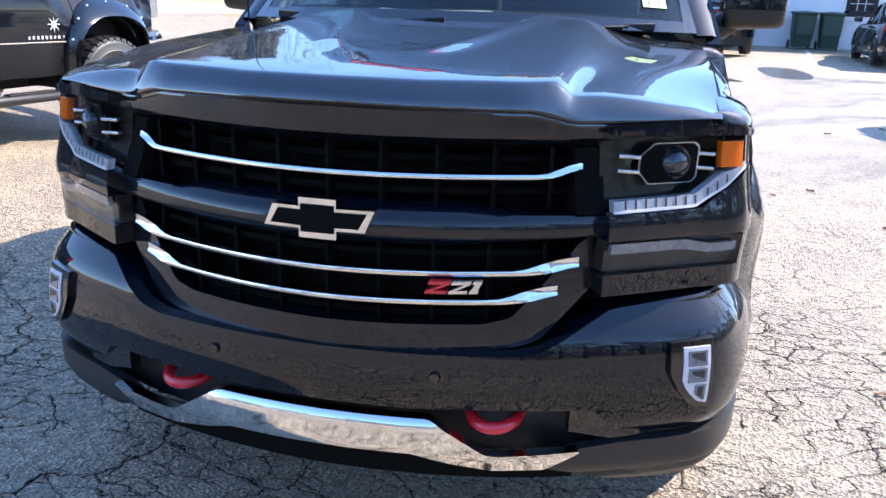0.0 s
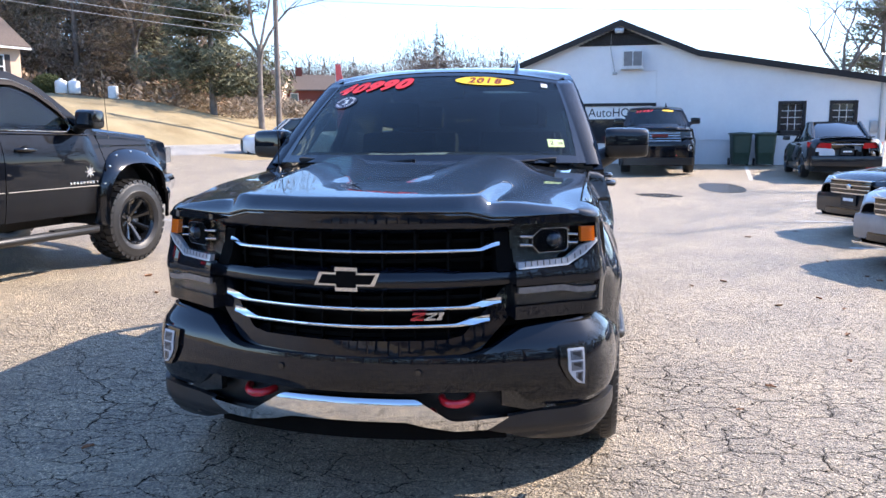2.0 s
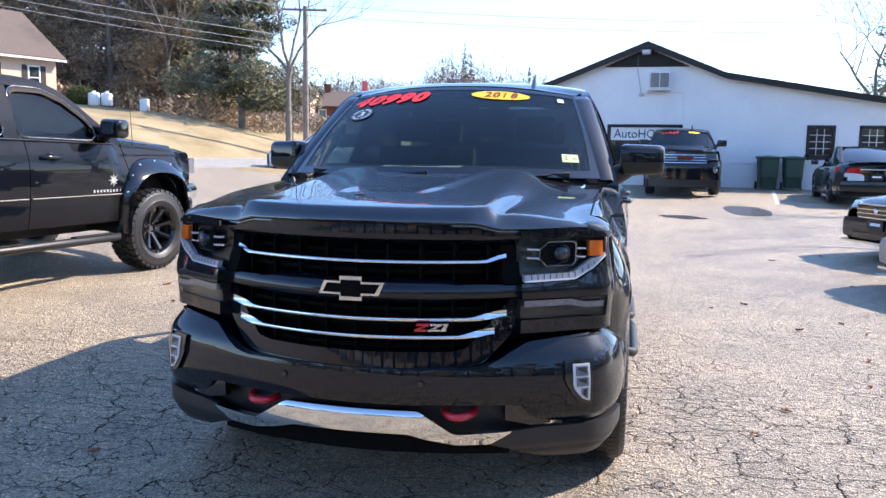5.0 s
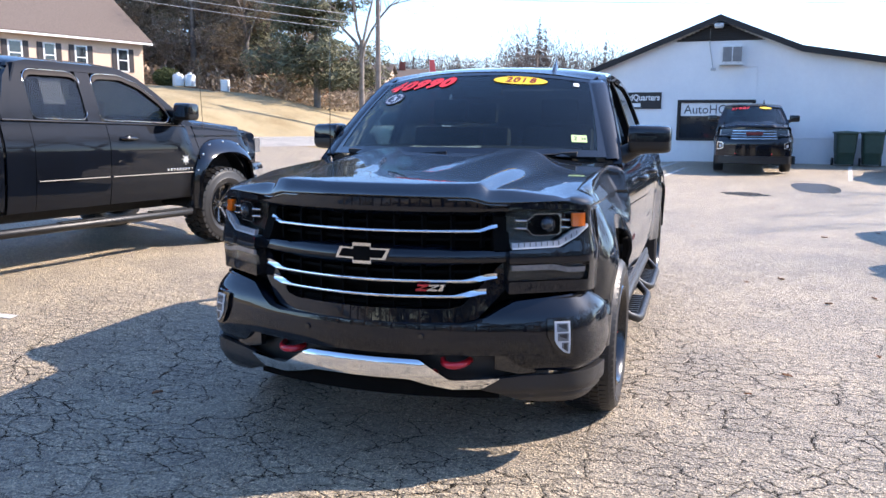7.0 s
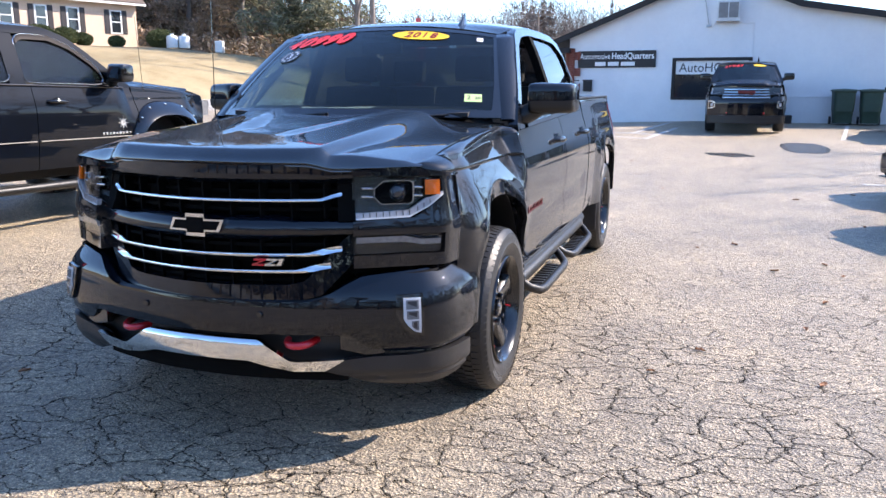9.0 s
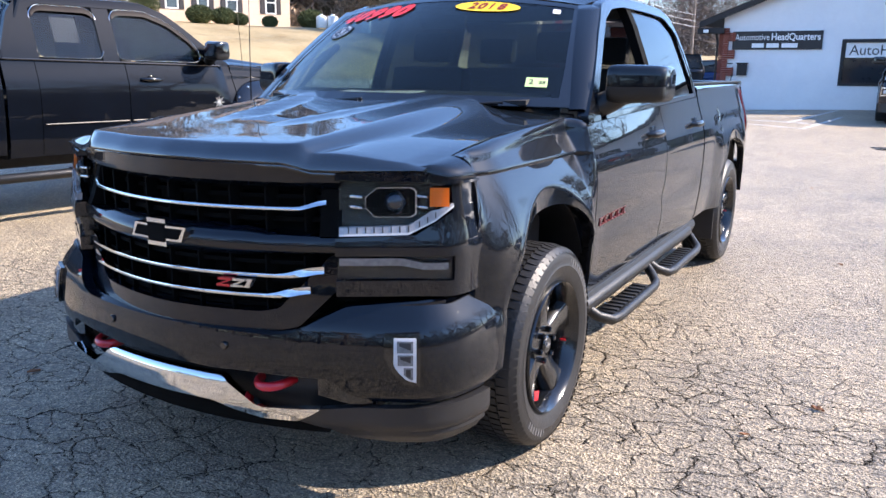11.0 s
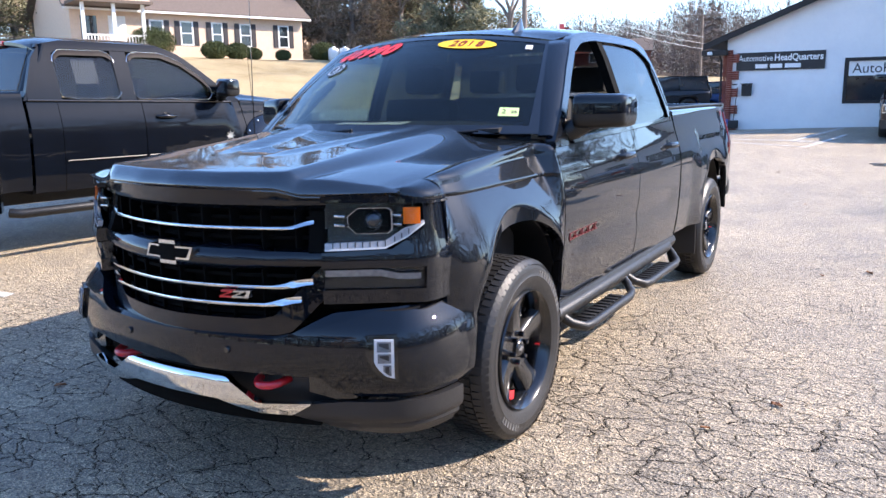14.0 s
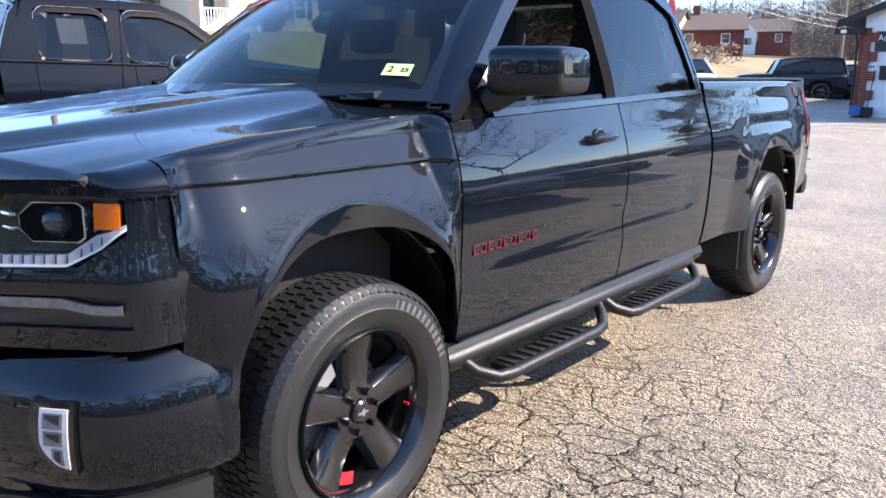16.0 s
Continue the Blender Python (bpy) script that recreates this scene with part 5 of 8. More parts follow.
GRILLE_PLAN = ((0, -0.035), (0.15, -0.022), (0.3, 0.013), (0.45, 0.067), (0.58, 0.13), (0.63, 0.156), (0.75, 0.215), (0.82, 0.253), (0.865, 0.278), (0.895, 0.298), (0.915, 0.322), (0.928, 0.352), (0.934, 0.39), (0.938, 0.44))
LAMP_PLAN = ((0, -0.075), (0.15, -0.062), (0.3, -0.03), (0.45, 0.025), (0.58, 0.088), (0.63, 0.115), (0.75, 0.192), (0.82, 0.24), (0.865, 0.266), (0.895, 0.285), (0.916, 0.306), (0.93, 0.338), (0.936, 0.38), (0.94, 0.44))
BUMPER_PLAN = ((0, -0.06), (0.15, -0.053), (0.3, -0.033), (0.45, 0.0), (0.585, 0.043), (0.75, 0.11), (0.86, 0.168), (0.915, 0.215), (0.955, 0.28), (0.98, 0.36), (0.993, 0.44), (0.997, 0.52))


def plan_path(table, n):
    """Stations spaced evenly along a plan curve, both sides, smoothed."""
    pts = [Vector((a, b)) for a, b in table]
    ext = [Vector((-pts[1].x, pts[1].y))] + pts + [pts[-1] * 2 - pts[-2]]
    fine = []
    for i in range(1, len(ext) - 2):
        for k in range(12):
            t = k / 12
            p0, p1, p2, p3 = ext[i - 1], ext[i], ext[i + 1], ext[i + 2]
            fine.append(0.5 * (2 * p1 + (p2 - p0) * t + (2 * p0 - 5 * p1 + 4 * p2 - p3) * t * t + (3 * p1 - 3 * p2 + p3 - p0) * t ** 3))
    fine.append(pts[-1])
    return fine


def nose_piece(name, table, zlo, zhi, parent, mat, xr=(0, 9), both=True, side=0, off=0.0, nz=6, thick=0.03, bow=None, step=3, label="", smooth=38):
    """A piece that follows a plan curve round the nose; zlo and zhi run over |x|; xr limits |x|."""
    fine = plan_path(table, 12)
    keep = [p for p in fine if xr[0] - 1e-6 <= p.x <= xr[1] + 1e-6]
    for lim in xr:
        if fine[0].x < lim < fine[-1].x:
            for a, b in zip(fine, fine[1:]):
                if a.x <= lim <= b.x:
                    t = (lim - a.x) / max(1e-9, b.x - a.x)
                    keep.append(a.lerp(b, t))
                    break
    keep = sorted(keep, key=lambda p: (p.x, p.y))
    slim = [keep[0]] + [p for i, p in enumerate(keep[1:-1]) if i % step == 0] + [keep[-1]]
    out = []
    prev = None
    for p in slim:
        if prev is None or (p - prev).length > 0.001:
            out.append(p)
        prev = p
    if side:
        path = [(side * p.x, p.y, p.x) for p in out]
    else:
        path = [(-p.x, p.y, p.x) for p in out[::-1] if p.x > 1e-5] + [(p.x, p.y, p.x) for p in out]
    # outward direction from neighbouring stations
    rows, norms = [], []
    for i, (x, y, ax) in enumerate(path):
        a, b = path[max(0, i - 1)], path[min(len(path) - 1, i + 1)]
        t = Vector((b[0] - a[0], b[1] - a[1]))
        nrm = Vector((t.y, -t.x)).normalized()
        if nrm.y > 0 and abs(nrm.y) > 0.2:
            nrm = -nrm
        if abs(nrm.y) <= 0.2 and nrm.x * x < 0:
            nrm = -nrm
        lo, hi = zlo(ax), zhi(ax)
        hi = max(hi, lo + 0.0015)
        r = []
        for z in lin(lo, hi, nz):
            o = off + (bow(z) if bow else 0.0)
            r.append((x + nrm.x * o, y + nrm.y * o, z))
        rows.append(r)
        norms.append(nrm)
    bm = sheet(rows, lambda p, i, j: p - Vector((norms[i].x, norms[i].y, 0)) * thick)
    return part(name, bm, mat, parent, label, smooth)


def hood_z(x, y, S):
    """Bonnet height: crown, raised middle with sloping flanks and a dish between two ribs by the screen."""
    ax = abs(x)
    t = max(0.0, min(1.0, (y - 0.05) / 1.3))
    z = 1.196 + 0.108 * t ** 0.85 - 0.012 * (ax / 0.85) ** 2 - 0.024 * (ax / 0.85) ** 2.4 * t
    edge = 0.50 - 0.05 * t
    wd = 0.02 + 0.13 * smooth01(0.0, 0.6, t)
    z += 0.032 * smooth01(edge + wd, edge - 0.02, ax)
    # the outer corners fall away
    z -= 0.03 * smooth01(0.55, 0.84, ax) * smooth01(0.55, 0.1, t) + 0.014 * smooth01(0.77, 0.84, ax) * smooth01(0.45, 0.1, t)
    # dish that opens toward the windscreen between two ribs
    rib = 0.06 + 0.30 * t
    z += 0.010 * math.exp(-((ax - rib) / 0.035) ** 2) * smooth01(0.22, 0.36, t) * smooth01(1.0, 0.85, t)
    z -= 0.018 * smooth01(rib, rib - 0.05, ax) * smooth01(0.25, 0.45, t)
    # the middle climbs a little more toward the cowl
    z += 0.026 * smooth01(0.15, 1.0, t) * smooth01(0.74, 0.4, ax)
    return z + S["lift"]


def lead_y(x):
    ax = abs(x)
    return interp(ax, ((0, -0.02), (0.2, -0.005), (0.42, 0.04), (0.5, 0.075), (0.56, 0.11), (0.7, 0.172), (0.86, 0.256)))


def hood(parent, S, mat):
    xs = sorted(set(lin(-0.84, 0.84, 57) + [s * v for s in (1, -1) for v in (0.44, 0.46, 0.48, 0.50, 0.515, 0.53, 0.55)]))
    rows = []
    for x in xs:
        ax = abs(x)
        y0 = lead_y(x)
        y1 = 1.17 + 0.29 * (x / 0.84) ** 2
        zb = interp(ax, ((0, 1.176), (0.44, 1.172), (0.53, 1.150), (0.6, 1.149), (0.80, 1.157), (0.84, 1.156))) + S["lift"]
        yc = y0 + interp(ax, ((0, 0.055), (0.5, 0.05), (0.84, 0.03)))
        zc = hood_z(x, yc, S)
        r = []
        # nearly upright face from the lip to the crease, rounded off at its head
        for u, v in ((0.55, -0.02), (0.0, 0.0), (0.0, 0.1), (0.28, 0.5), (0.62, 0.86), (0.78, 0.965), (1.0, 1.0)):
            r.append((x, y0 + (yc - y0) * u, zb + (zc - zb) * v))
        for k, y in enumerate(lin(yc, y1, 27)[1:]):
            wide = 1 + 0.022 * smooth01(0.25, 1.3, y)
            r.append((x * wide, y, hood_z(x, y, S)))
        rows.append(r)
    bm = sheet(rows, lambda p, i, j: p + Vector((0, 0.015 if j < 6 else 0, -0.014)))
    return part("hood", bm, mat, parent, "glossy black ribbed hood", 50)
# ---------------------------------------------------------------- the black pickup for sale
MAIN = {
    "lift": 0.0,
    "arches": ((0.965, 0.46, 0.40, 0.955), (4.615, 0.47, 0.40, 0.965)),
    "blister": ((0.42, 1.40, 1.115), (3.95, 5.3, 1.13)),
    "flange": True,
}


def fender_top(y):
    return interp(y, ((0.2, 1.115), (0.5, 1.160), (1.0, 1.200), (1.45, 1.215)))


def fender_roll(y):
    return interp(y, ((0.2, 0.846), (0.5, 0.85), (1.45, 0.868))), interp(y, ((0.2, 1.160), (0.35, 1.180), (0.5, 1.201), (0.7, 1.226), (1.0, 1.247), (1.45, 1.268)))


def bumper_top(x):
    return interp(x, ((0, 0.632), (0.44, 0.634), (0.5, 0.645), (0.6, 0.70), (0.66, 0.728), (0.8, 0.742), (0.95, 0.752), (1.0, 0.762)))


def bumper_bow(z):
    # rounded shoulder at the top, tuck at the foot
    return -0.07 * max(0.0, z - 0.5) - 0.07 * smooth01(0.66, 0.79, z) + 0.012 * smooth01(0.46, 0.56, z) * smooth01(0.7, 0.6, z) - 0.03 * smooth01(0.47, 0.40, z)


def grille_bow(z):
    # the nose leans back toward the hood
    return -0.055 * smooth01(0.86, 1.2, z) + 0.018 * math.exp(-((z - 0.915) / 0.05) ** 2)


def lamp_bow(z):
    return 0.5 * grille_bow(z)


def build_main():
    S = MAIN
    P = M["paint"]
    t = thing("pickup_truck", "glossy black crew-cab pickup with red hooks parked on cracked asphalt", "pickup truck")
    t.matrix_basis = Matrix.Translation((0.9, 0.5, 0)) @ Matrix.Rotation(radians(0.8), 4, "Z") @ Matrix.Translation((-0.9, -0.5, 0))
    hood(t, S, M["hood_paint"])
    # dark bed under the hood and behind the grille
    part("engine_bay", box(-0.8, 0.8, 0.3, 1.3, 0.45, 1.06, 0.03), M["interior"], t, "", 30)
    for s in (1, -1):
        side_panel("fender", s, 0.418, 1.415, S, fender_top, t, P, n=30, nz=44, roll=fender_roll, crease=1.115)
        # top of the fender ahead of the wheel, closing between hood and lamp
        rows = []
        for y in lin(0.262, 0.414, 9):
            xo = [a[0] + (b[0] - a[0]) * (y - a[1]) / (b[1] - a[1]) for a, b in zip(GRILLE_PLAN, GRILLE_PLAN[1:]) if a[1] <= y <= b[1]][0] + 0.004
            xi = min(0.846, xo - 0.006)
            zi, zo = fender_roll(y)[1], 1.128
            xo, xi = xo - 0.012, xi - 0.012
            rows.append([(s * (xi + (xo - xi) * math.sin(a)), y, zo + (zi - zo) * math.cos(a)) for a in lin(0, math.pi / 2, 8)])
        part("fender_nose", sheet(rows, lambda p, i, j: p + Vector((-s * 0.008, 0, -0.012))), P, t, "", 50)
        d1 = side_panel("front_door", s, 1.423, 2.588, S, lambda y: interp(y, ((1.4, 1.238), (3.6, 1.30))), t, P, n=16)
        d2 = side_panel("rear_door", s, 2.598, 3.545, S, lambda y: interp(y, ((1.4, 1.238), (3.6, 1.30))), t, P, n=14)
        for d, y in ((d1, 2.36), (d2, 3.33)):
            door_handle(d, s, y, 1.14, S, P)
        side_panel("bed_side", s, 3.575, 5.60, S, lambda y: 1.352, t, P, bottom=lambda y: interp(y, ((3.5, 0.50), (5.1, 0.5), (5.6, 0.64))), n=22, roll=lambda y: (0.80, 1.375))
        part("bed_rail_cap", box(min(s * 0.79, s * 0.87), max(s * 0.79, s * 0.87), 3.6, 5.54, 1.372, 1.388, 0.006), M["black_plastic"], t, "black bed rail cap")
        part("bed_inner_side", box(min(s * 0.78, s * 0.80), max(s * 0.78, s * 0.80), 3.6, 5.58, 0.75, 1.37), M["black_plastic"], t, "", 0)
        part("rocker", tube([(s * 0.935, 1.38, 0.455), (s * 0.935, 3.58, 0.455)], 0.045, 8), M["black_plastic"], t, "black rocker trim")
        # wheel house liners
        for yc in (0.965, 4.615):
            rows = []
            for k in range(19):
                a = math.pi * k / 18
                y, z = yc - 0.50 * math.cos(a), 0.38 + 0.6 * math.sin(a)
                rows.append([(s * 0.5, y, z), (s * 0.72, y, z), (s * 0.955, y, z)])
            part("wheel_liner", sheet(rows, lambda p, i, j: p + Vector((0, 0, 0.012))), M["black_plastic"], t, "", 50)
            part("liner_back", box(min(s * 0.48, s * 0.5), max(s * 0.48, s * 0.5), yc - 0.5, yc + 0.5, 0.35, 0.98), M["black_plastic"], t, "", 0)
        # greenhouse
        def outline(y):
            return interp(y, ((1.42, 1.262), (1.62, 1.43), (1.86, 1.63), (2.05, 1.768), (2.2, 1.815), (2.45, 1.838), (2.9, 1.842), (3.26, 1.832), (3.40, 1.79), (3.465, 1.66), (3.51, 1.48), (3.545, 1.302)))

        def belt(y):
            return interp(y, ((1.4, 1.24), (3.6, 1.303)))

        green("roof_rail", s, 1.43, 3.5, lambda y: max(belt(y), outline(y) - interp(y, ((1.4, 0.06), (1.8, 0.065), (2.05, 0.06), (2.3, 0.05), (3.2, 0.055), (3.38, 0.09), (3.5, 0.12)))), outline, S, t, P, 0.004, 0.05, 44, 6)
        green("door_pillar", s, 2.505, 2.59, lambda y: belt(y) + 0.01, lambda y: outline(y) - 0.045, S, t, M["void"], -0.004, 0.05, 4, 6, "black door pillar")
        green("rear_pillar", s, 3.32, 3.54, lambda y: max(belt(y), interp(y, ((3.32, 1.77), (3.39, 1.70), (3.465, 1.36), (3.48, 1.302)))), outline, S, t, P, 0.0, 0.05, 14, 5)
        green("sill_trim", s, 1.66, 3.46, lambda y: belt(y) + 0.002, lambda y: belt(y) + 0.026, S, t, M["gloss_black"], 0.006, 0.03, 20, 3, "black window sill trim")
        fr = green("quarter_sail", s, 1.5, 1.6, lambda y: belt(y) + 0.001, lambda y: min(outline(y) - 0.03, belt(y) + 0.2), S, t, M["gloss_black"], 0.0, 0.03, 8, 4)
        g = green("side_window", s, 2.6, 3.46, lambda y: belt(y) + 0.02, lambda y: min(outline(y) - 0.05, interp(y, ((3.32, 1.80), (3.385, 1.72), (3.47, 1.30)))), S, t, M["tint"], -0.014, 0.004, 24, 7, "dark tinted side window")
        g.visible_shadow = False
        if s < 0:
            g = green("side_window", s, 1.6, 2.51, lambda y: belt(y) + 0.02, lambda y: outline(y) - 0.05, S, t, M["side_glass"], -0.014, 0.004, 24, 7, "clear side window")
            g.visible_shadow = False
        else:
            green("side_window", s, 1.6, 2.51, lambda y: belt(y) + 0.012, lambda y: belt(y) + 0.045, S, t, M["glass"], -0.014, 0.004, 24, 3, "lowered driver's window")
        part("pillar_trim", tube([(s * 0.84, 1.5, 1.27), (s * 0.79, 1.66, 1.40), (s * 0.72, 1.9, 1.58)], [0.055, 0.04, 0.02], 8), M["beige"], t, "beige inner pillar trim")
        part("pillar_panel", prism([(1.545, 1.262), (1.70, 1.266), (1.83, 1.50), (1.775, 1.515)], lambda u, v: Vector((s * (0.898 - 0.34 * (v - 1.26)), u, v)), lambda u, v: Vector((s * (0.886 - 0.34 * (v - 1.26)), u, v))), M["beige"], t, "", 0)
        mirror(t, s, 1.70, 1.418, P, S, 0.105, *((0.95, 0.235) if s > 0 else (0.92, 0.215)), tall=0.084, sweep=0.1)
        # running board: long tube with two dropped hoop steps
        st = part("side_step", tube([(s * 0.93, 1.33, 0.435), (s * 0.955, 1.4, 0.435), (s * 0.955, 3.42, 0.435), (s * 0.93, 3.47, 0.435)], 0.04, 12), M["black_plastic"], t, "black tubular side step")
        for y0 in (1.46, 2.47):
            part("hoop", tube([(s * 0.96, y0, 0.43), (s * 1.01, y0 + 0.03, 0.385), (s * 1.055, y0 + 0.1, 0.355), (s * 1.065, y0 + 0.18, 0.35), (s * 1.065, y0 + 0.78, 0.35), (s * 1.055, y0 + 0.86, 0.355), (s * 1.01, y0 + 0.93, 0.385), (s * 0.96, y0 + 0.96, 0.43)], 0.024, 10), M["black_plastic"], st)
            part("tread_plate", box(min(s * 0.955, s * 1.055), max(s * 0.955, s * 1.055), y0 + 0.19, y0 + 0.77, 0.335, 0.362, 0.006), M["black_plastic"], st)
            for k in range(9):
                yy = y0 + 0.22 + 0.06 * k
                part("rib", box(min(s * 0.968, s * 1.043), max(s * 0.968, s * 1.043), yy, yy + 0.025, 0.3625, 0.369, 0.002), M["rubber"], st, "", 0)
        for yb in (1.6, 2.5, 3.3):
            part("step_bracket", box(min(s * 0.7, s * 0.95), max(s * 0.7, s * 0.95), yb, yb + 0.05, 0.41, 0.46, 0.006), M["black_plastic"], st, "", 0)
        # red maker's lettering on the door, as plain bars
        for k in range(9):
            y = 1.50 + 0.046 * k
            x = side_x(y, 0.815, S)
            for dzz in (-0.017, 0.013):
                part("door_letter_bar", box(-0.003, 0.003, -0.016, 0.016, -0.0026, 0.0026, 0.0, Matrix.Translation((s * (x + 0.001), y, 0.815 + dzz))), M["dark_red"], d1, "dark red raised bar", 0)
            part("door_letter_bar", box(-0.003, 0.003, -0.0028, 0.0028, -0.016, 0.016, 0.0, Matrix.Translation((s * (x + 0.001), y + (0.012 if k % 2 else -0.012), 0.814))), M["dark_red"], d1, "", 0)
        # tail lamp
        rows = [[(s * (side_x(5.5, z, S) + 0.006 - 0.1 * (1 - math.cos(a))), 5.50 + 0.13 * math.sin(a), z) for z in lin(0.93, 1.31, 6)] for a in lin(0, math.pi / 2, 8)]
        part("tail_lamp", sheet(rows, lambda p, i, j: p - Vector((s * 0.03, 0.01, 0))), M["tail_red"], t, "red tail lamp", 50)
        # bed decal, plain shape
        part("bed_decal", sheet([[(s * (side_x(y, z, S) + 0.003), y, z) for z in (1.285, 1.33)] for y in lin(5.16, 5.3, 4)], lambda p, i, j: p - Vector((s * 0.002, 0, 0))), M["dark_red"], t, "small dark red decal shape", 0)
        # mud flap
        part("mud_flap", box(min(s * 0.74, s * 1.0), max(s * 0.74, s * 1.0), 4.09, 4.105, 0.26, 0.6, 0.006), M["rubber"], t, "", 0)

    # bed floor, tailgate, rear bumper
    part("bed_floor", box(-0.78, 0.78, 3.6, 5.56, 0.72, 0.75), M["black_plastic"], t, "", 0)
    part("bulkhead", box(-0.8, 0.8, 3.57, 3.598, 0.5, 1.37), P, t, "", 0)
    part("tailgate", box(-0.86, 0.86, 5.57, 5.63, 0.72, 1.385, 0.02), P, t)
    part("rear_bumper", box(-0.93, 0.93, 5.6, 5.72, 0.54, 0.70, 0.04), M["black_plastic"], t)
    part("chassis", box(-0.45, 0.45, 0.5, 5.6, 0.36, 0.5, 0.02), M["interior"], t, "", 0)
    part("axle", tube([(-0.8, 4.615, 0.4), (0.8, 4.615, 0.4)], 0.06, 10), M["interior"], t)
    part("floor_pan", box(-0.9, 0.9, 1.3, 3.55, 0.44, 0.52), M["interior"], t, "", 0)

    # roof
    rows = []
    for y in lin(1.925, 3.44, 30):
        r = []
        for u in lin(-1, 1, 25):
            hw = interp(y, ((1.9, 0.665), (2.1, 0.712), (2.3, 0.72), (3.25, 0.718), (3.44, 0.70)))
            yy = y + 0.13 * abs(u) ** 2.2 * smooth01(2.3, 1.93, y)
            edge = interp(yy, ((1.9, 1.76), (2.05, 1.772), (2.2, 1.815), (2.45, 1.838), (2.9, 1.842), (3.26, 1.832), (3.40, 1.785), (3.46, 1.72)))
            crown = interp(y, ((1.92, 1.825), (2.05, 1.853), (2.4, 1.885), (2.9, 1.89), (3.28, 1.88), (3.44, 1.82)))
            r.append((u * hw, yy, edge + (crown - edge) * (1 - abs(u) ** 2.6)))
        rows.append(r)
    part("roof", sheet(rows, lambda p, i, j: p - Vector((0, 0, 0.03))), P, t, "", 40)
    fin = part("roof_antenna", bmesh.new(), M["gloss_black"], t, "small black fin antenna")
    bm = sheet([[(0.415 + wdt * math.sin(a) * (1 - hh) * 0.8, 2.13 + 0.05 * hh + ln * (1 - hh) * math.cos(a) * 0.9, 1.822 + 0.098 * hh) for a in lin(0, 2 * math.pi, 13)] for hh in lin(0, 0.96, 6) for wdt, ln in ((0.032, 0.095),)])
    bm.to_mesh(fin.data)
    bm.free()
    # windscreen and rear glass
    rows = []
    for u in lin(-1, 1, 21):
        r = []
        for v in lin(0, 1, 12):
            xb, yb, zb = 0.852 * u, 1.10 + 0.34 * u * u, 1.315 - 0.012 * u * u
            xt, yt, zt = 0.668 * u, 1.91 + 0.08 * u * u, 1.817 - 0.053 * u * u
            bulge = 0.022 * math.sin(math.pi * v)
            r.append((xb + (xt - xb) * v, yb + (yt - yb) * v - bulge * 0.6, zb + (zt - zb) * v + bulge * 0.8))
        rows.append(r)
    ws = part("windscreen", sheet(rows, lambda p, i, j: p + Vector((0, 0.003, -0.003))), M["glass"], t, "clear windscreen", 40)
    ws.visible_shadow = False

    def on_ws(u, v, lift=0.004):
        a, b = min(1, max(-1, u)), v
        xb, yb, zb = 0.852 * a, 1.10 + 0.34 * a * a, 1.315 - 0.012 * a * a
        xt, yt, zt = 0.668 * a, 1.91 + 0.08 * a * a, 1.817 - 0.053 * a * a
        bulge = 0.022 * math.sin(math.pi * max(0, min(1, b)))
        p = Vector((xb + (xt - xb) * b, yb + (yt - yb) * b - bulge * 0.6, zb + (zt - zb) * b + bulge * 0.8))
        return p + Vector((0, -0.6, 0.8)) * lift

    for nm, ring in (("left", [(-1, v) for v in lin(0, 1, 12)]), ("right", [(1, v) for v in lin(0, 1, 12)])):
        rows = []
        for u, v in ring:
            inner = u * (1 - 0.025 - 0.03 * (1 - v) ** 3)
            rows.append([on_ws(u, v, 0.002), on_ws(inner, v, 0.002)])
        part("glass_border", sheet(rows, lambda p, i, j: p + Vector((0, 0.001, -0.001))), M["gloss_black"], t, "black printed glass border", 0)
    for v0, v1 in ((0.0, 0.07), (0.955, 1.0)):
        rows = [[on_ws(u, v0, 0.0022), on_ws(u, v1, 0.0022)] for u in lin(-0.98, 0.98, 15)]
        part("glass_border", sheet(rows, lambda p, i, j: p + Vector((0, 0.001, -0.001))), M["gloss_black"], t, "", 0)
    for s in (1, -1):
        # painted screen pillar fills from glass edge to door frame
        rows = []
        for v in lin(-0.02, 1.0, 16):
            p = on_ws(s * 1.0, v, 0.0)
            q = Vector((s * (glass_x(max(1.26, p.z - 0.012), S) + 0.004), p.y + 0.055 + 0.06 * v * (1 - v), p.z - 0.012))
            m = (p + q) / 2 + Vector((s * 0.012, -0.012, 0.012))
            rows.append([p + Vector((-s * 0.004, 0, 0.003)), m, q])
        part("windscreen_pillar", sheet(rows, lambda p, i, j: p + Vector((-s * 0.01, 0.02, -0.01))), P, t, "", 60)
    rg = part("rear_window", sheet([[(x * (0.66 + 0.1 * (1 - v)), 3.42 + 0.09 * (1 - v), 1.36 + 0.41 * v) for v in lin(0, 1, 4)] for x in lin(-1, 1, 7)], lambda p, i, j: p + Vector((0, 0.004, 0))), M["tint"], t, "tinted rear window", 30)
    rg.visible_shadow = False
    part("cab_back", box(-0.86, 0.86, 3.5, 3.53, 0.52, 1.35), P, t, "", 0)
    part("headliner", box(-0.68, 0.68, 2.1, 3.2, 1.775, 1.79, 0.004), M["interior"], t, "", 0)
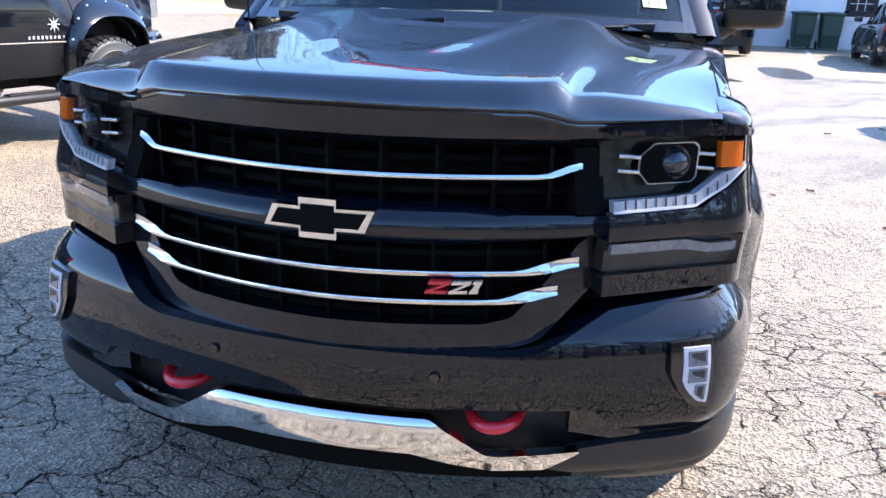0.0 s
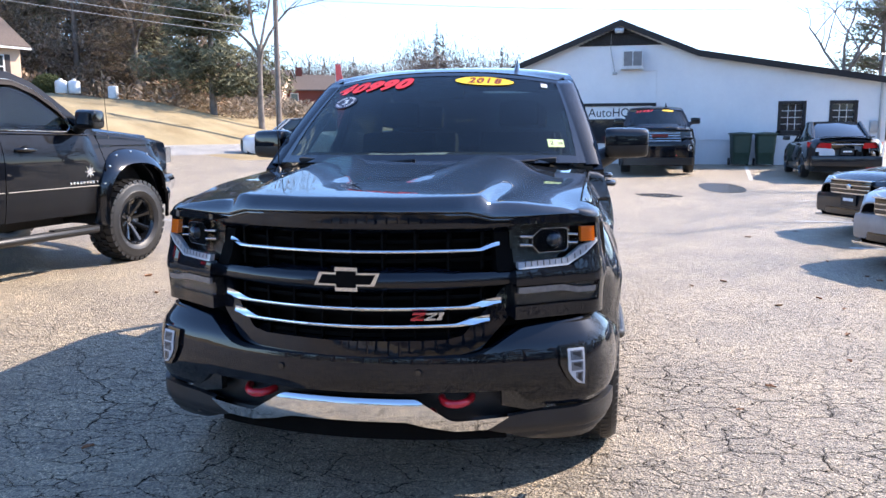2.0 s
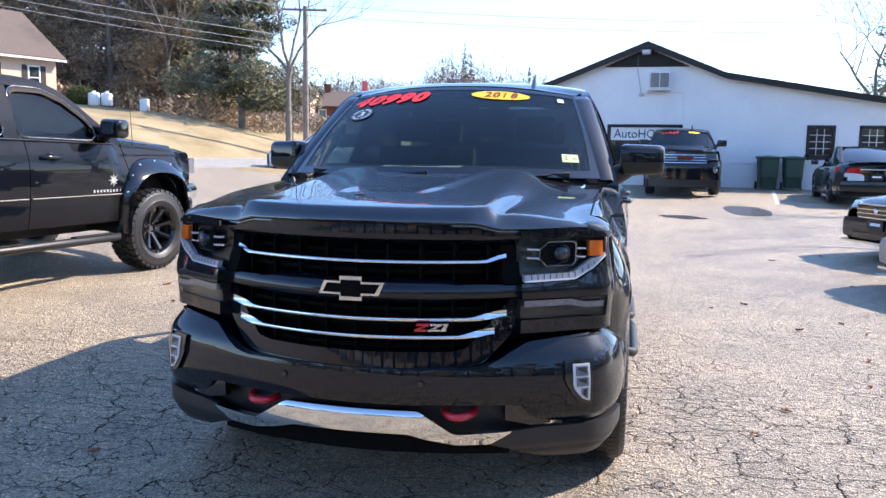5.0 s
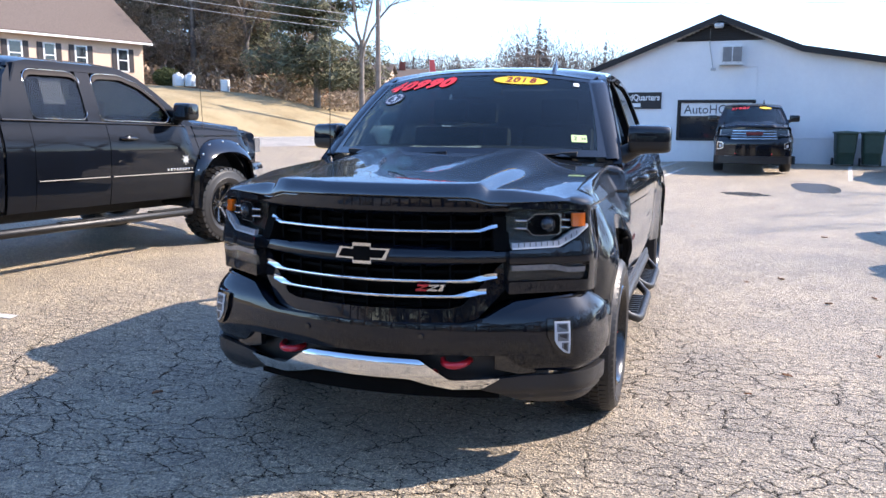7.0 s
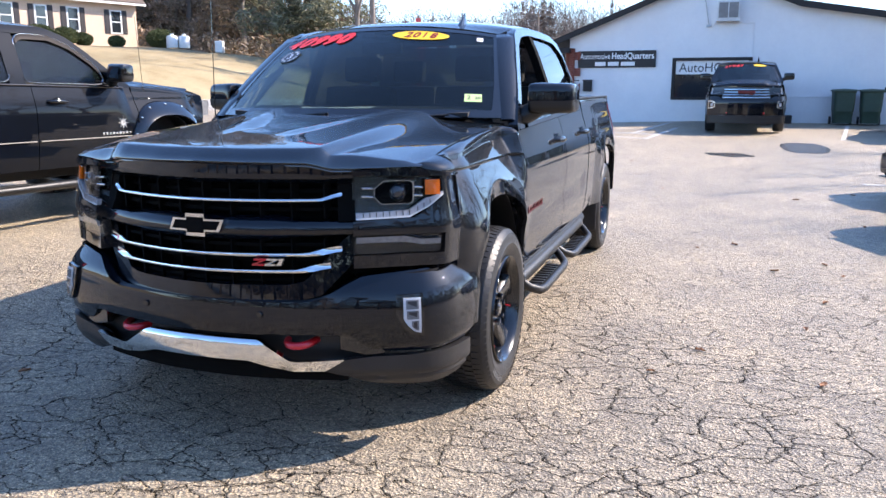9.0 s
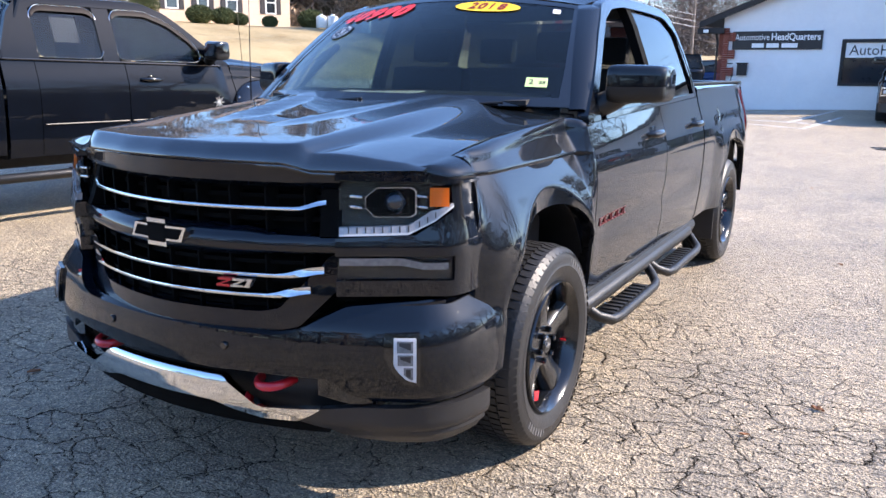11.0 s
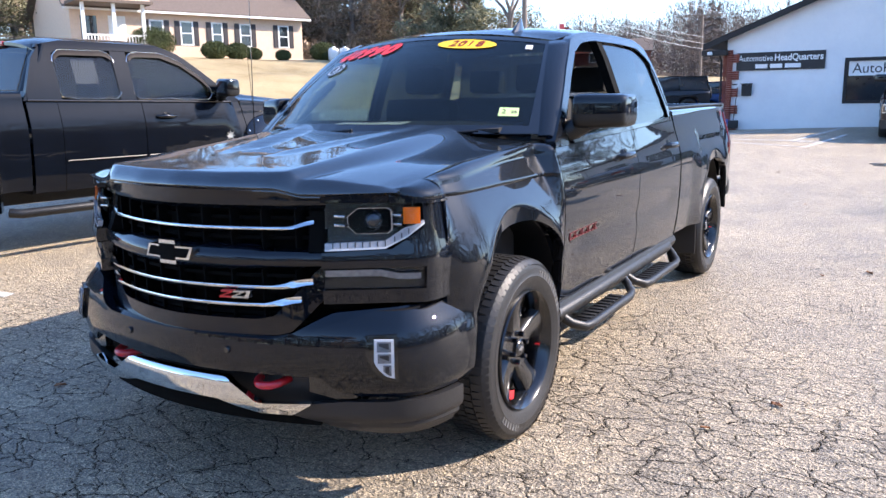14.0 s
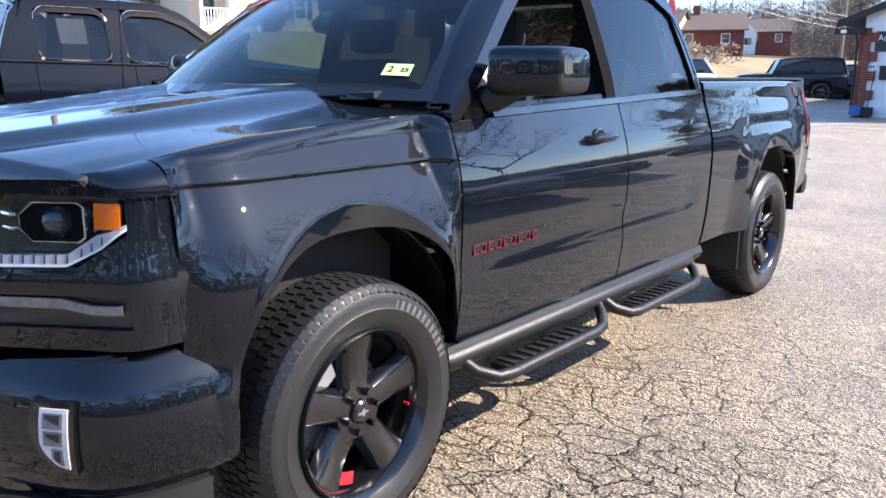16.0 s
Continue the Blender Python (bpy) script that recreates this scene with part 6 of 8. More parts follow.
    # cowl and wipers
    rows = [[(x, 1.135 + 0.30 * (x / 0.84) ** 2 + dy, 1.296 - 0.022 * (x / 0.84) ** 2 + dzz) for dy, dzz in ((0.0, -0.02), (0.05, -0.003), (0.1, 0.012))] for x in lin(-0.85, 0.85, 21)]
    part("cowl", sheet(rows, lambda p, i, j: p - Vector((0, 0, 0.02))), M["black_plastic"], t, "black plastic cowl", 40)
    for u0, u1 in ((-0.66, -0.02), (0.06, 0.70)):
        wp = part("wiper", tube([on_ws(u0, -0.035, 0.006), on_ws((u0 + u1) / 2, -0.02, 0.008), on_ws(u1, 0.012, 0.008)], [0.007, 0.006, 0.004], 6), M["black_plastic"], t, "black wiper")
        part("blade", tube([on_ws(u0 + 0.06, -0.02, 0.006), on_ws(u1 + 0.02, 0.02, 0.006)], 0.004, 5), M["rubber"], wp)
    # cabin
    part("dashboard", box(-0.78, 0.78, 1.45, 1.78, 0.95, 1.325, 0.06), M["interior"], t, "dark dashboard")
    rows = [[(x, y, 1.322 + 0.09 * (y - 1.2)) for y in lin(1.2 + 0.25 * x * x, 1.6, 4)] for x in lin(-0.7, 0.7, 9)]
    part("dash_top", sheet(rows, lambda p, i, j: p - Vector((0, 0, 0.02))), M["interior"], t, "", 30)
    for s in (1, -1):
        for y0, nm in ((2.1, "front_seat"), (2.98, "rear_seat")):
            st = part(nm, box(min(s * 0.14, s * 0.66), max(s * 0.14, s * 0.66), y0 - 0.25, y0 + 0.2, 0.72, 0.93, 0.06), M["interior"], t, "dark cloth seat")
            part("backrest", box(-0.25, 0.25, -0.07, 0.07, 0.0, 0.58, 0.05, Matrix.Translation((s * 0.4, y0 + 0.2, 0.9)) @ Matrix.Rotation(-0.2, 4, "X")), M["interior"], st)
            part("headrest", box(-0.13, 0.13, -0.05, 0.05, 0.0, 0.17, 0.04, Matrix.Translation((s * 0.4, y0 + 0.33, 1.5)) @ Matrix.Rotation(-0.15, 4, "X")), M["interior"], st)
    part("steering_wheel", lathe([(0.18, -0.013), (0.195, 0.0), (0.18, 0.013), (0.165, 0.0), (0.18, -0.013)], 36, "y"), M["interior"], t, "", 60, Matrix.Translation((0.4, 1.86, 1.2)) @ Matrix.Rotation(0.45, 4, "X"))
    part("rear_view_mirror", box(-0.13, 0.13, 1.83, 1.86, 1.66, 1.73, 0.012), M["interior"], t)
    part("dash_paper", sheet([[(x, y, 1.3285 + 0.09 * (y - 1.2) + 0.003 * math.sin(9 * x)) for y in (1.24, 1.5)] for x in lin(-0.34, 0.10, 7)], lambda p, i, j: p - Vector((0, 0, 0.002))), M["sign_white"], t, "white paper lying on the dash", 0)

    # stickers and painted figures on the glass
    def ws_flat(u0, v0, k=1.0):
        return lambda c: on_ws(u0 + c.x / 0.73, v0 + c.y / 0.93, 0.006)

    for k, digit in enumerate("40990"):
        text_part("price_figure", digit, 0.165, M["red_ink"], t, Matrix.Identity(4), 0.104, 0.0, 0.3, 0.011, loc_from=ws_flat(-0.915 + 0.134 * k, 0.80))
    rows = []
    bm = bmesh.new()
    ring = [on_ws(0.37 + 0.245 * math.cos(a), 0.885 + 0.058 * math.sin(a), 0.005) for a in lin(0, 2 * math.pi, 41)[:-1]]
    bm.faces.new([bm.verts.new(p) for p in ring])
    part("year_oval", bm, M["yellow"], t, "yellow oval window sticker", 0)
    for k, digit in enumerate("2018"):
        text_part("year_figure", digit, 0.092, M["ink_brown"], t, Matrix.Identity(4), 0.046 if digit != "1" else 0.022, 0.0, 0.2, 0.003, loc_from=ws_flat(0.235 + 0.073 * k + (0.012 if digit == "1" else 0.0), 0.855))
    bm = bmesh.new()
    bm.faces.new([bm.verts.new(on_ws(-0.76 + 0.10 * math.cos(a), 0.665 + 0.08 * math.sin(a), 0.005)) for a in lin(0, 2 * math.pi, 33)[:-1]])
    part("round_sticker", bm, M["sticker_dark"], t, "round dark warranty sticker", 0)
    text_part("sticker_figure", "3", 0.08, M["sign_white"], t, Matrix.Identity(4), 0.035, 0.0, 0.0, 0.002, loc_from=ws_flat(-0.785, 0.637))
    bm = bmesh.new()
    for k in range(28):
        a = 2 * math.pi * k / 28
        if k % 7 == 0:
            continue
        q = [on_ws(-0.76 + r * 1.25 * math.cos(b), 0.665 + r * math.sin(b), 0.0065) for r, b in ((0.052, a), (0.052, a + 0.15), (0.068, a + 0.15), (0.068, a))]
        bm.faces.new([bm.verts.new(p) for p in q])
    part("sticker_ring_bar", bm, M["sign_white"], t, "", 0)
    for u, v, w, h, mt, nm in ((0.845, 0.185, 0.10, 0.075, "lime", "inspection_sticker"), (0.865, 0.885, 0.05, 0.05, "sign_white", "corner_sticker")):
        part(nm, sheet([[on_ws(u + a * w / 2, v + b * h / 2, 0.005) for b in (-1, 1)] for a in (-1, 0, 1)], lambda p, i, j: p + Vector((0, 0.001, -0.001))), M[mt], t, "", 0)
    text_part("sticker_figure", "2", 0.05, M["sign_black"], t, Matrix.Identity(4), 0.016, 0.0, 0.0, 0.001, loc_from=ws_flat(0.81, 0.168))
    text_part("sticker_figure", "25", 0.03, M["sign_black"], t, Matrix.Identity(4), 0.024, 0.0, 0.0, 0.001, loc_from=ws_flat(0.855, 0.172))

    # ---- nose: grille
    nose_piece("grille_backing", GRILLE_PLAN, lambda x: 0.66, lambda x: 1.12, t, M["void"], (0, 0.60), off=-0.10, nz=4, bow=grille_bow, step=4)
    nose_piece("grille_header", GRILLE_PLAN, lambda x: 1.09, lambda x: interp(x, ((0, 1.168), (0.44, 1.164), (0.53, 1.144), (0.61, 1.142))), t, P, (0, 0.605), off=0.006, nz=8, thick=0.1, bow=lambda z: 0.3 * grille_bow(z) - 0.035 * smooth01(1.115, 1.088, z), label="gloss black grille header")
    nose_piece("grille_crossbar", GRILLE_PLAN, lambda x: interp(x, ((0, 0.872), (0.33, 0.874), (0.38, 0.886), (0.61, 0.892))), lambda x: interp(x, ((0, 0.962), (0.33, 0.962), (0.4, 0.945), (0.61, 0.94))), t, P, (0, 0.607), off=-0.004, nz=9, thick=0.09, bow=lambda z: grille_bow(z) - 0.022 * smooth01(0.935, 0.965, z) - 0.022 * smooth01(0.9, 0.87, z), label="gloss black crossbar")
    for s in (1, -1):
        nose_piece("grille_end", GRILLE_PLAN, lambda x: 0.944, lambda x: 1.087, t, M["void"], (0.545, 0.606), side=s, off=0.0, nz=5, thick=0.09, bow=grille_bow)
    # slats and uprights in both openings
    for z0 in (0.985, 1.055, 0.70, 0.785, 0.845):
        nose_piece("slat", GRILLE_PLAN, lambda x, z0=z0: z0 - 0.007, lambda x, z0=z0: z0 + 0.007, t, M["void"], (0, 0.56 if z0 > 0.9 else 0.50), off=-0.05, nz=2, thick=0.05, bow=grille_bow, step=4)
    for k in range(9):
        x = -0.48 + 0.12 * k
        y = interp(abs(x), GRILLE_PLAN)
        part("upright", box(x - 0.004, x + 0.004, y + 0.04, y + 0.1, 0.95, 1.09), M["void"], t, "", 0)
        part("upright", box(x - 0.004, x + 0.004, y + 0.03, y + 0.1, 0.69, 0.872), M["void"], t, "", 0)
    # chrome strips
    def ends(zc, xe, rise, th0, th1, x1):
        lo = lambda x: zc + rise * smooth01(x1, xe, x) - interp(x, ((0, th0), (x1, th0), (x1 + 0.08, th1), (xe, th1 * 0.8))) / 2
        hi = lambda x: zc + rise * smooth01(x1, xe, x) + interp(x, ((0, th0), (x1, th0), (x1 + 0.08, th1), (xe, th1))) / 2
        return lo, hi

    for zc, xe, rise, th0, th1, x1 in ((1.027, 0.56, 0.02, 0.0095, 0.014, 0.47), (0.815, 0.556, 0.02, 0.0105, 0.024, 0.42), (0.748, 0.515, 0.02, 0.0105, 0.024, 0.38)):
        lo, hi = ends(zc, xe, rise, th0, th1, x1)
        nose_piece("chrome_strip", GRILLE_PLAN, lo, hi, t, M["chrome"], (0, xe), off=0.014, nz=4, thick=0.03, bow=lambda z, zc=zc: grille_bow(z) - 0.01 * smooth01(0, 0.02, abs(z - zc)), step=2, label="bright chrome strip")
    # lower surround, a shallow trapezoid
    def sur_out(x):
        return interp(x, ((0, 0.632), (0.42, 0.634), (0.48, 0.648), (0.62, 0.80), (0.66, 0.86)))

    def sur_in(x):
        return interp(x, ((0, 0.69), (0.36, 0.692), (0.42, 0.705), (0.545, 0.845), (0.56, 0.868), (0.607, 0.9)))

    nose_piece("grille_surround", GRILLE_PLAN, lambda x: sur_out(x), lambda x: max(sur_in(x), sur_out(x) + 0.004), t, P, (0, 0.607), off=0.012, nz=7, thick=0.1, bow=lambda z: -0.13 * (z - 0.63), step=1, label="gloss black grille surround")
    # emblem: a bow of five facets in a bright edge, as a plain shape
    shape = [(u * 0.9, v) for u, v in [(-0.142, -0.026), (-0.048, -0.026), (-0.048, -0.047), (0.048, -0.047), (0.048, -0.026), (0.118, -0.026), (0.142, 0.026), (0.048, 0.026), (0.048, 0.047), (-0.048, 0.047), (-0.048, 0.026), (-0.118, 0.026)]]
    on = lambda u, v, d: Vector((u, interp(abs(u), GRILLE_PLAN) - 0.012 - d, 0.928 + v * 0.96))
    em = part("emblem", prism(shape, lambda u, v: on(u, v, 0.012), lambda u, v: on(u, v, -0.02)), M["chrome"], t, "chrome edged black emblem", 0)
    part("emblem_fill", prism([(u * 0.87, v * 0.68) for u, v in shape], lambda u, v: on(u, v, 0.0155), lambda u, v: on(u, v, 0.0125)), M["void"], em, "", 0)
    # off-road trim badge as slanted plain shapes
    for k, (mt, w) in enumerate((("red", 0.046), ("satin_silver", 0.04), ("satin_silver", 0.019))):
        u0 = 0.238 + (0, 0.05, 0.094)[k]
        for z0, z1 in ((0.0, 0.007), (0.021, 0.028)):
            part("trim_badge_bar", prism([(u0 + z0 * 0.35, z0), (u0 + w + z0 * 0.35, z0), (u0 + w + z1 * 0.35, z1), (u0 + z1 * 0.35, z1)], lambda u, v: Vector((u, interp(u, GRILLE_PLAN) - 0.036, 0.776 + v)), lambda u, v: Vector((u, interp(u, GRILLE_PLAN) - 0.016, 0.776 + v))), M[mt], t, "", 0)
        part("trim_badge_bar", prism([(u0 + 0.004, 0.007), (u0 + 0.018, 0.007), (u0 + w + 0.007, 0.021), (u0 + w - 0.006, 0.021)], lambda u, v: Vector((u, interp(u, GRILLE_PLAN) - 0.036, 0.776 + v)), lambda u, v: Vector((u, interp(u, GRILLE_PLAN) - 0.016, 0.776 + v))), M[mt], t, "", 0)

    # ---- nose: lamps either side
    for s in (1, -1):
        hl = nose_piece("headlamp", LAMP_PLAN, lambda x: interp(x, ((0.6, 0.952), (0.84, 0.962), (0.9, 1.02), (0.94, 1.05))), lambda x: interp(x, ((0.6, 1.122), (0.9, 1.115), (0.94, 1.11))), t, M["lamp_reflector"], (0.618, 0.918), side=s, off=-0.05, nz=5, thick=0.03, bow=lamp_bow, label="projector headlamp with amber marker")
        nose_piece("lens", LAMP_PLAN, lambda x: interp(x, ((0.6, 0.952), (0.82, 0.96), (0.9, 1.02), (0.94, 1.05))), lambda x: interp(x, ((0.6, 1.122), (0.9, 1.115), (0.94, 1.11))), hl, M["lens_clear"], (0.618, 0.924), side=s, off=0.004, nz=6, thick=0.004, bow=lamp_bow, label="clear lens").visible_shadow = False
        nose_piece("daylight_strip", LAMP_PLAN, lambda x: interp(x, ((0.6, 0.955), (0.8, 0.96), (0.87, 1.0), (0.925, 1.05))), lambda x: interp(x, ((0.6, 0.98), (0.8, 0.986), (0.86, 1.032), (0.89, 1.04), (0.925, 1.06))), hl, M["lens_pale"], (0.622, 0.918), side=s, off=0.0075, nz=4, thick=0.02, bow=lamp_bow, label="white daylight strip")
        nose_piece("marker", LAMP_PLAN, lambda x: 1.045, lambda x: 1.103, hl, M["amber"], (0.856, 0.908), side=s, off=0.008, nz=4, thick=0.02, bow=lamp_bow, label="amber side marker")
        gy = lambda u: interp(u, LAMP_PLAN)
        rim = lambda k: [(0.737 + (u - 0.737) * k, 1.052 + (v - 1.052) * k) for u, v in ((0.668, 1.036), (0.692, 1.006), (0.79, 1.006), (0.802, 1.018), (0.802, 1.09), (0.79, 1.1), (0.70, 1.1), (0.668, 1.07))]
        part("bezel", prism(rim(1.0), lambda u, v: Vector((s * u, gy(u) + 0.045, v)), lambda u, v: Vector((s * u, gy(u) + 0.06, v))), M["satin_silver"], hl, "", 0)
        part("bezel_dark", prism(rim(0.94), lambda u, v: Vector((s * u, gy(u) + 0.042, v)), lambda u, v: Vector((s * u, gy(u) + 0.05, v))), M["void"], hl, "", 0)
        part("projector", lathe([(0.0, -0.018), (0.018, -0.014), (0.031, 0.0), (0.036, 0.012), (0.04, 0.012), (0.04, 0.03)], 28, "y"), M["window_dark"], hl, "glass projector lens", 60, Matrix.Translation((s * 0.742, gy(0.742) + 0.035, 1.055)))
        for x0, x1 in ((0.625, 0.672), (0.80, 0.838)):
            for z0 in (1.035, 1.068):
                part("lamp_trim", box(min(s * x0, s * x1), max(s * x0, s * x1), gy((x0 + x1) / 2) + 0.036, gy((x0 + x1) / 2) + 0.055, z0, z0 + 0.008, 0.002), M["chrome"], hl, "", 0)
        for k in range(11):
            xd = 0.645 + 0.022 * k + (0.006 if k > 7 else 0)
            zd = interp(xd, ((0.6, 0.962), (0.8, 0.967), (0.86, 1.0), (0.925, 1.055)))
            nose_piece("cell_divider", LAMP_PLAN, lambda x, zd=zd: zd, lambda x, zd=zd: zd + 0.019, hl, M["charcoal"], (xd, xd + 0.0032), side=s, off=0.0085, nz=2, thick=0.003, bow=lamp_bow, step=1)
        nose_piece("bright_edge", LAMP_PLAN, lambda x: interp(x, ((0.6, 0.954), (0.8, 0.959), (0.87, 0.999), (0.925, 1.049))), lambda x: interp(x, ((0.6, 0.9595), (0.8, 0.9645), (0.87, 1.005), (0.925, 1.056))), hl, M["lens_white"], (0.622, 0.918), side=s, off=0.0092, nz=2, thick=0.004, bow=lamp_bow)
        # painted cap over the lamp and panel between the lamps
        nose_piece("lamp_cap", LAMP_PLAN, lambda x: interp(x, ((0.6, 1.125), (0.9, 1.118), (0.94, 1.113))), lambda x: interp(x, ((0.6, 1.143), (0.8, 1.156), (0.9, 1.138), (0.94, 1.12))), t, P, (0.612, 0.94), side=s, off=0.016, nz=4, thick=0.06, bow=lamp_bow)
        nose_piece("lamp_panel", LAMP_PLAN, lambda x: 0.893, lambda x: interp(x, ((0.6, 0.948), (0.82, 0.957), (0.9, 1.016), (0.94, 1.05))), t, P, (0.612, 0.938), side=s, off=0.008, nz=7, thick=0.05, bow=lamp_bow)
        ll = nose_piece("lower_lamp", LAMP_PLAN, lambda x: 0.815, lambda x: 0.888, t, M["lamp_smoke"], (0.616, 0.93), side=s, off=-0.012, nz=5, thick=0.04, bow=lamp_bow, label="smoked lower lamp strip")
        nose_piece("bar", LAMP_PLAN, lambda x: interp(x, ((0.6, 0.862), (0.78, 0.862), (0.84, 0.848), (0.93, 0.85))), lambda x: interp(x, ((0.6, 0.886), (0.78, 0.886), (0.84, 0.87), (0.93, 0.872))), ll, M["lens_grey"], (0.622, 0.905), side=s, off=0.006, nz=3, thick=0.012, bow=lamp_bow, label="pale light bar")
        nose_piece("lens", LAMP_PLAN, lambda x: 0.813, lambda x: 0.889, ll, M["lens_clear"], (0.614, 0.932), side=s, off=0.004, nz=4, thick=0.003, bow=lamp_bow)
        nose_piece("lamp_sill", LAMP_PLAN, lambda x: 0.762, lambda x: 0.812, t, P, (0.612, 0.94), side=s, off=0.006, nz=4, thick=0.05, bow=lamp_bow)
        nose_piece("lamp_side", LAMP_PLAN, lambda x: 0.765, lambda x: 1.13, t, P, (0.917, 0.94), side=s, off=0.006, nz=8, thick=0.05, bow=lamp_bow, step=1)
        # dark gap filler behind the seams
        nose_piece("seam_backing", LAMP_PLAN, lambda x: 0.72, lambda x: 1.12, t, M["void"], (0.6, 0.925), side=s, off=-0.085, nz=3, thick=0.02, bow=lamp_bow)

    # ---- bumper
    def bump_low(x):
        return interp(x, ((0, 0.498), (0.26, 0.498), (0.3, 0.503), (0.62, 0.503), (0.66, 0.46), (0.72, 0.43), (0.9, 0.425), (1.0, 0.43)))

    nose_piece("front_bumper", BUMPER_PLAN, bump_low, bumper_top, t, P, (0, 1.0), nz=16, thick=0.04, bow=bumper_bow, step=2, label="gloss black front bumper")
    nose_piece("bumper_shelf", BUMPER_PLAN, lambda x: bumper_top(x) - 0.02, lambda x: bumper_top(x) - 0.006, t, P, (0, 0.95), off=-0.06, nz=3, thick=0.12, step=3)
    # recess with hooks behind the lower edge
    nose_piece("lower_recess", BUMPER_PLAN, lambda x: 0.36, lambda x: 0.51, t, M["black_plastic"], (0, 0.74), off=-0.07, nz=3, thick=0.02, step=4)
    for s in (1, -1):
        pts = []
        for k in range(17):
            a = math.pi * k / 16
            pts.append((s * 0.395 - 0.058 * math.cos(a), 0.075 - 0.085 * math.sin(a), 0.462 - 0.008 * math.sin(a)))
        pts = [(pts[0][0], 0.16, 0.45)] + pts + [(pts[-1][0], 0.16, 0.45)]
        part("tow_hook", tube(pts, 0.0155, 10), M["red"], t, "bright red tow hook")
        part("hook_mount", box(s * 0.33 - 0.02, s * 0.33 + 0.02, 0.05, 0.1, 0.40, 0.425, 0.008), M["red"], t, "", 0)
        nose_piece("lower_vent", BUMPER_PLAN, lambda x: interp(x, ((0.58, 0.44), (0.68, 0.415), (0.74, 0.425))), lambda x: interp(x, ((0.58, 0.5), (0.66, 0.49), (0.74, 0.43))), t, M["gloss_black"], (0.575, 0.74), side=s, off=-0.012, nz=4, thick=0.03)
        # fog lamp set in the bumper
        fo = nose_piece("fog_lamp", BUMPER_PLAN, lambda x: interp(x, ((0.775, 0.60), (0.80, 0.545), (0.83, 0.507), (0.878, 0.495))), lambda x: interp(x, ((0.775, 0.662), (0.878, 0.667))), t, M["gloss_black"], (0.778, 0.874), side=s, off=0.014, nz=6, thick=0.02, bow=bumper_bow, step=1, label="fog lamp in a black bezel")
        nose_piece("fog_lens", BUMPER_PLAN, lambda x: interp(x, ((0.8, 0.585), (0.815, 0.55), (0.84, 0.52), (0.866, 0.511))), lambda x: 0.652, fo, M["lens_white"], (0.805, 0.864), side=s, off=0.0185, nz=6, thick=0.004, bow=bumper_bow, step=1, label="bright fog lens")
        for z0, z1, xa in ((0.522, 0.562, 0.832), (0.569, 0.602, 0.816), (0.609, 0.644, 0.814)):
            nose_piece("fog_cell", BUMPER_PLAN, lambda x, z0=z0, xa=xa: z0 + max(0.0, (0.85 - x)) * (1.0 if z0 < 0.53 else 0.0), lambda x, z1=z1: z1, fo, M["lens_grey"], (xa, 0.856), side=s, off=0.0215, nz=2, thick=0.003, bow=bumper_bow, step=1)
            nose_piece("fog_shade", BUMPER_PLAN, lambda x, z0=z0: z0 + 0.006 + (0.856 - x) * 0.45, lambda x, z1=z1: z1 - 0.004, fo, M["charcoal"], (xa + 0.006, 0.85), side=s, off=0.0225, nz=2, thick=0.002, bow=bumper_bow, step=1)
        x = 0.27
        part("parking_sensor", lathe([(0.0, -0.004), (0.011, -0.004), (0.013, 0.0), (0.013, 0.01)], 16, "y"), M["gloss_black"], t, "", 40, Matrix.Translation((s * x, interp(x, BUMPER_PLAN) - 0.012, 0.582)))
    # chrome skid trim
    def ch_lo(x):
        return interp(x, ((0, 0.394), (0.22, 0.394), (0.3, 0.372), (0.4, 0.354), (0.52, 0.358), (0.59, 0.405)))

    def ch_hi(x):
        return interp(x, ((0, 0.48), (0.255, 0.48), (0.272, 0.474), (0.385, 0.4), (0.41, 0.397), (0.592, 0.41)))

    nose_piece("skid_trim", BUMPER_PLAN, ch_lo, ch_hi, t, M["chrome"], (0, 0.59), off=0.016, nz=9, thick=0.03, bow=lambda z: 0.012 - 0.1 * smooth01(0.41, 0.33, z) * 0.16 - 0.012 * smooth01(0.462, 0.483, z), step=1, label="bright chrome skid trim", smooth=30)
    for s in (1, -1):
        nose_piece("lower_valance", BUMPER_PLAN, lambda x: interp(x, ((0.5, 0.355), (0.6, 0.325), (0.7, 0.288), (0.8, 0.276), (1.0, 0.27))), lambda x: interp(x, ((0.5, 0.36), (0.59, 0.398), (0.7, 0.412), (1.0, 0.418))), t, M["charcoal"], (0.51, 0.993), side=s, off=-0.022, nz=12, thick=0.03, bow=lambda z: 0.02 * smooth01(0.30, 0.36, z) - 0.03 * smooth01(0.315, 0.27, z) - 0.008 * math.exp(-((z - 0.322) / 0.006) ** 2), step=2, label="matte charcoal lower valance")
    nose_piece("air_dam", BUMPER_PLAN, lambda x: 0.3, lambda x: interp(x, ((0, 0.394), (0.22, 0.394), (0.4, 0.356), (0.6, 0.34))), t, M["void"], (0, 0.6), off=-0.04, nz=3, thick=0.03, step=4, label="black air dam set back below the chrome trim")
    part("splash_pan", box(-0.6, 0.6, 0.2, 0.6, 0.29, 0.31), M["interior"], t, "", 0)

    # wheels
    for s in (1, -1):
        tyre_and_rim(t, (s * 0.882, 0.97, 0.402), s, calip=("galv", 2.4))
        tyre_and_rim(t, (s * 0.868, 4.615, 0.402), s, calip=("red", 0.95))
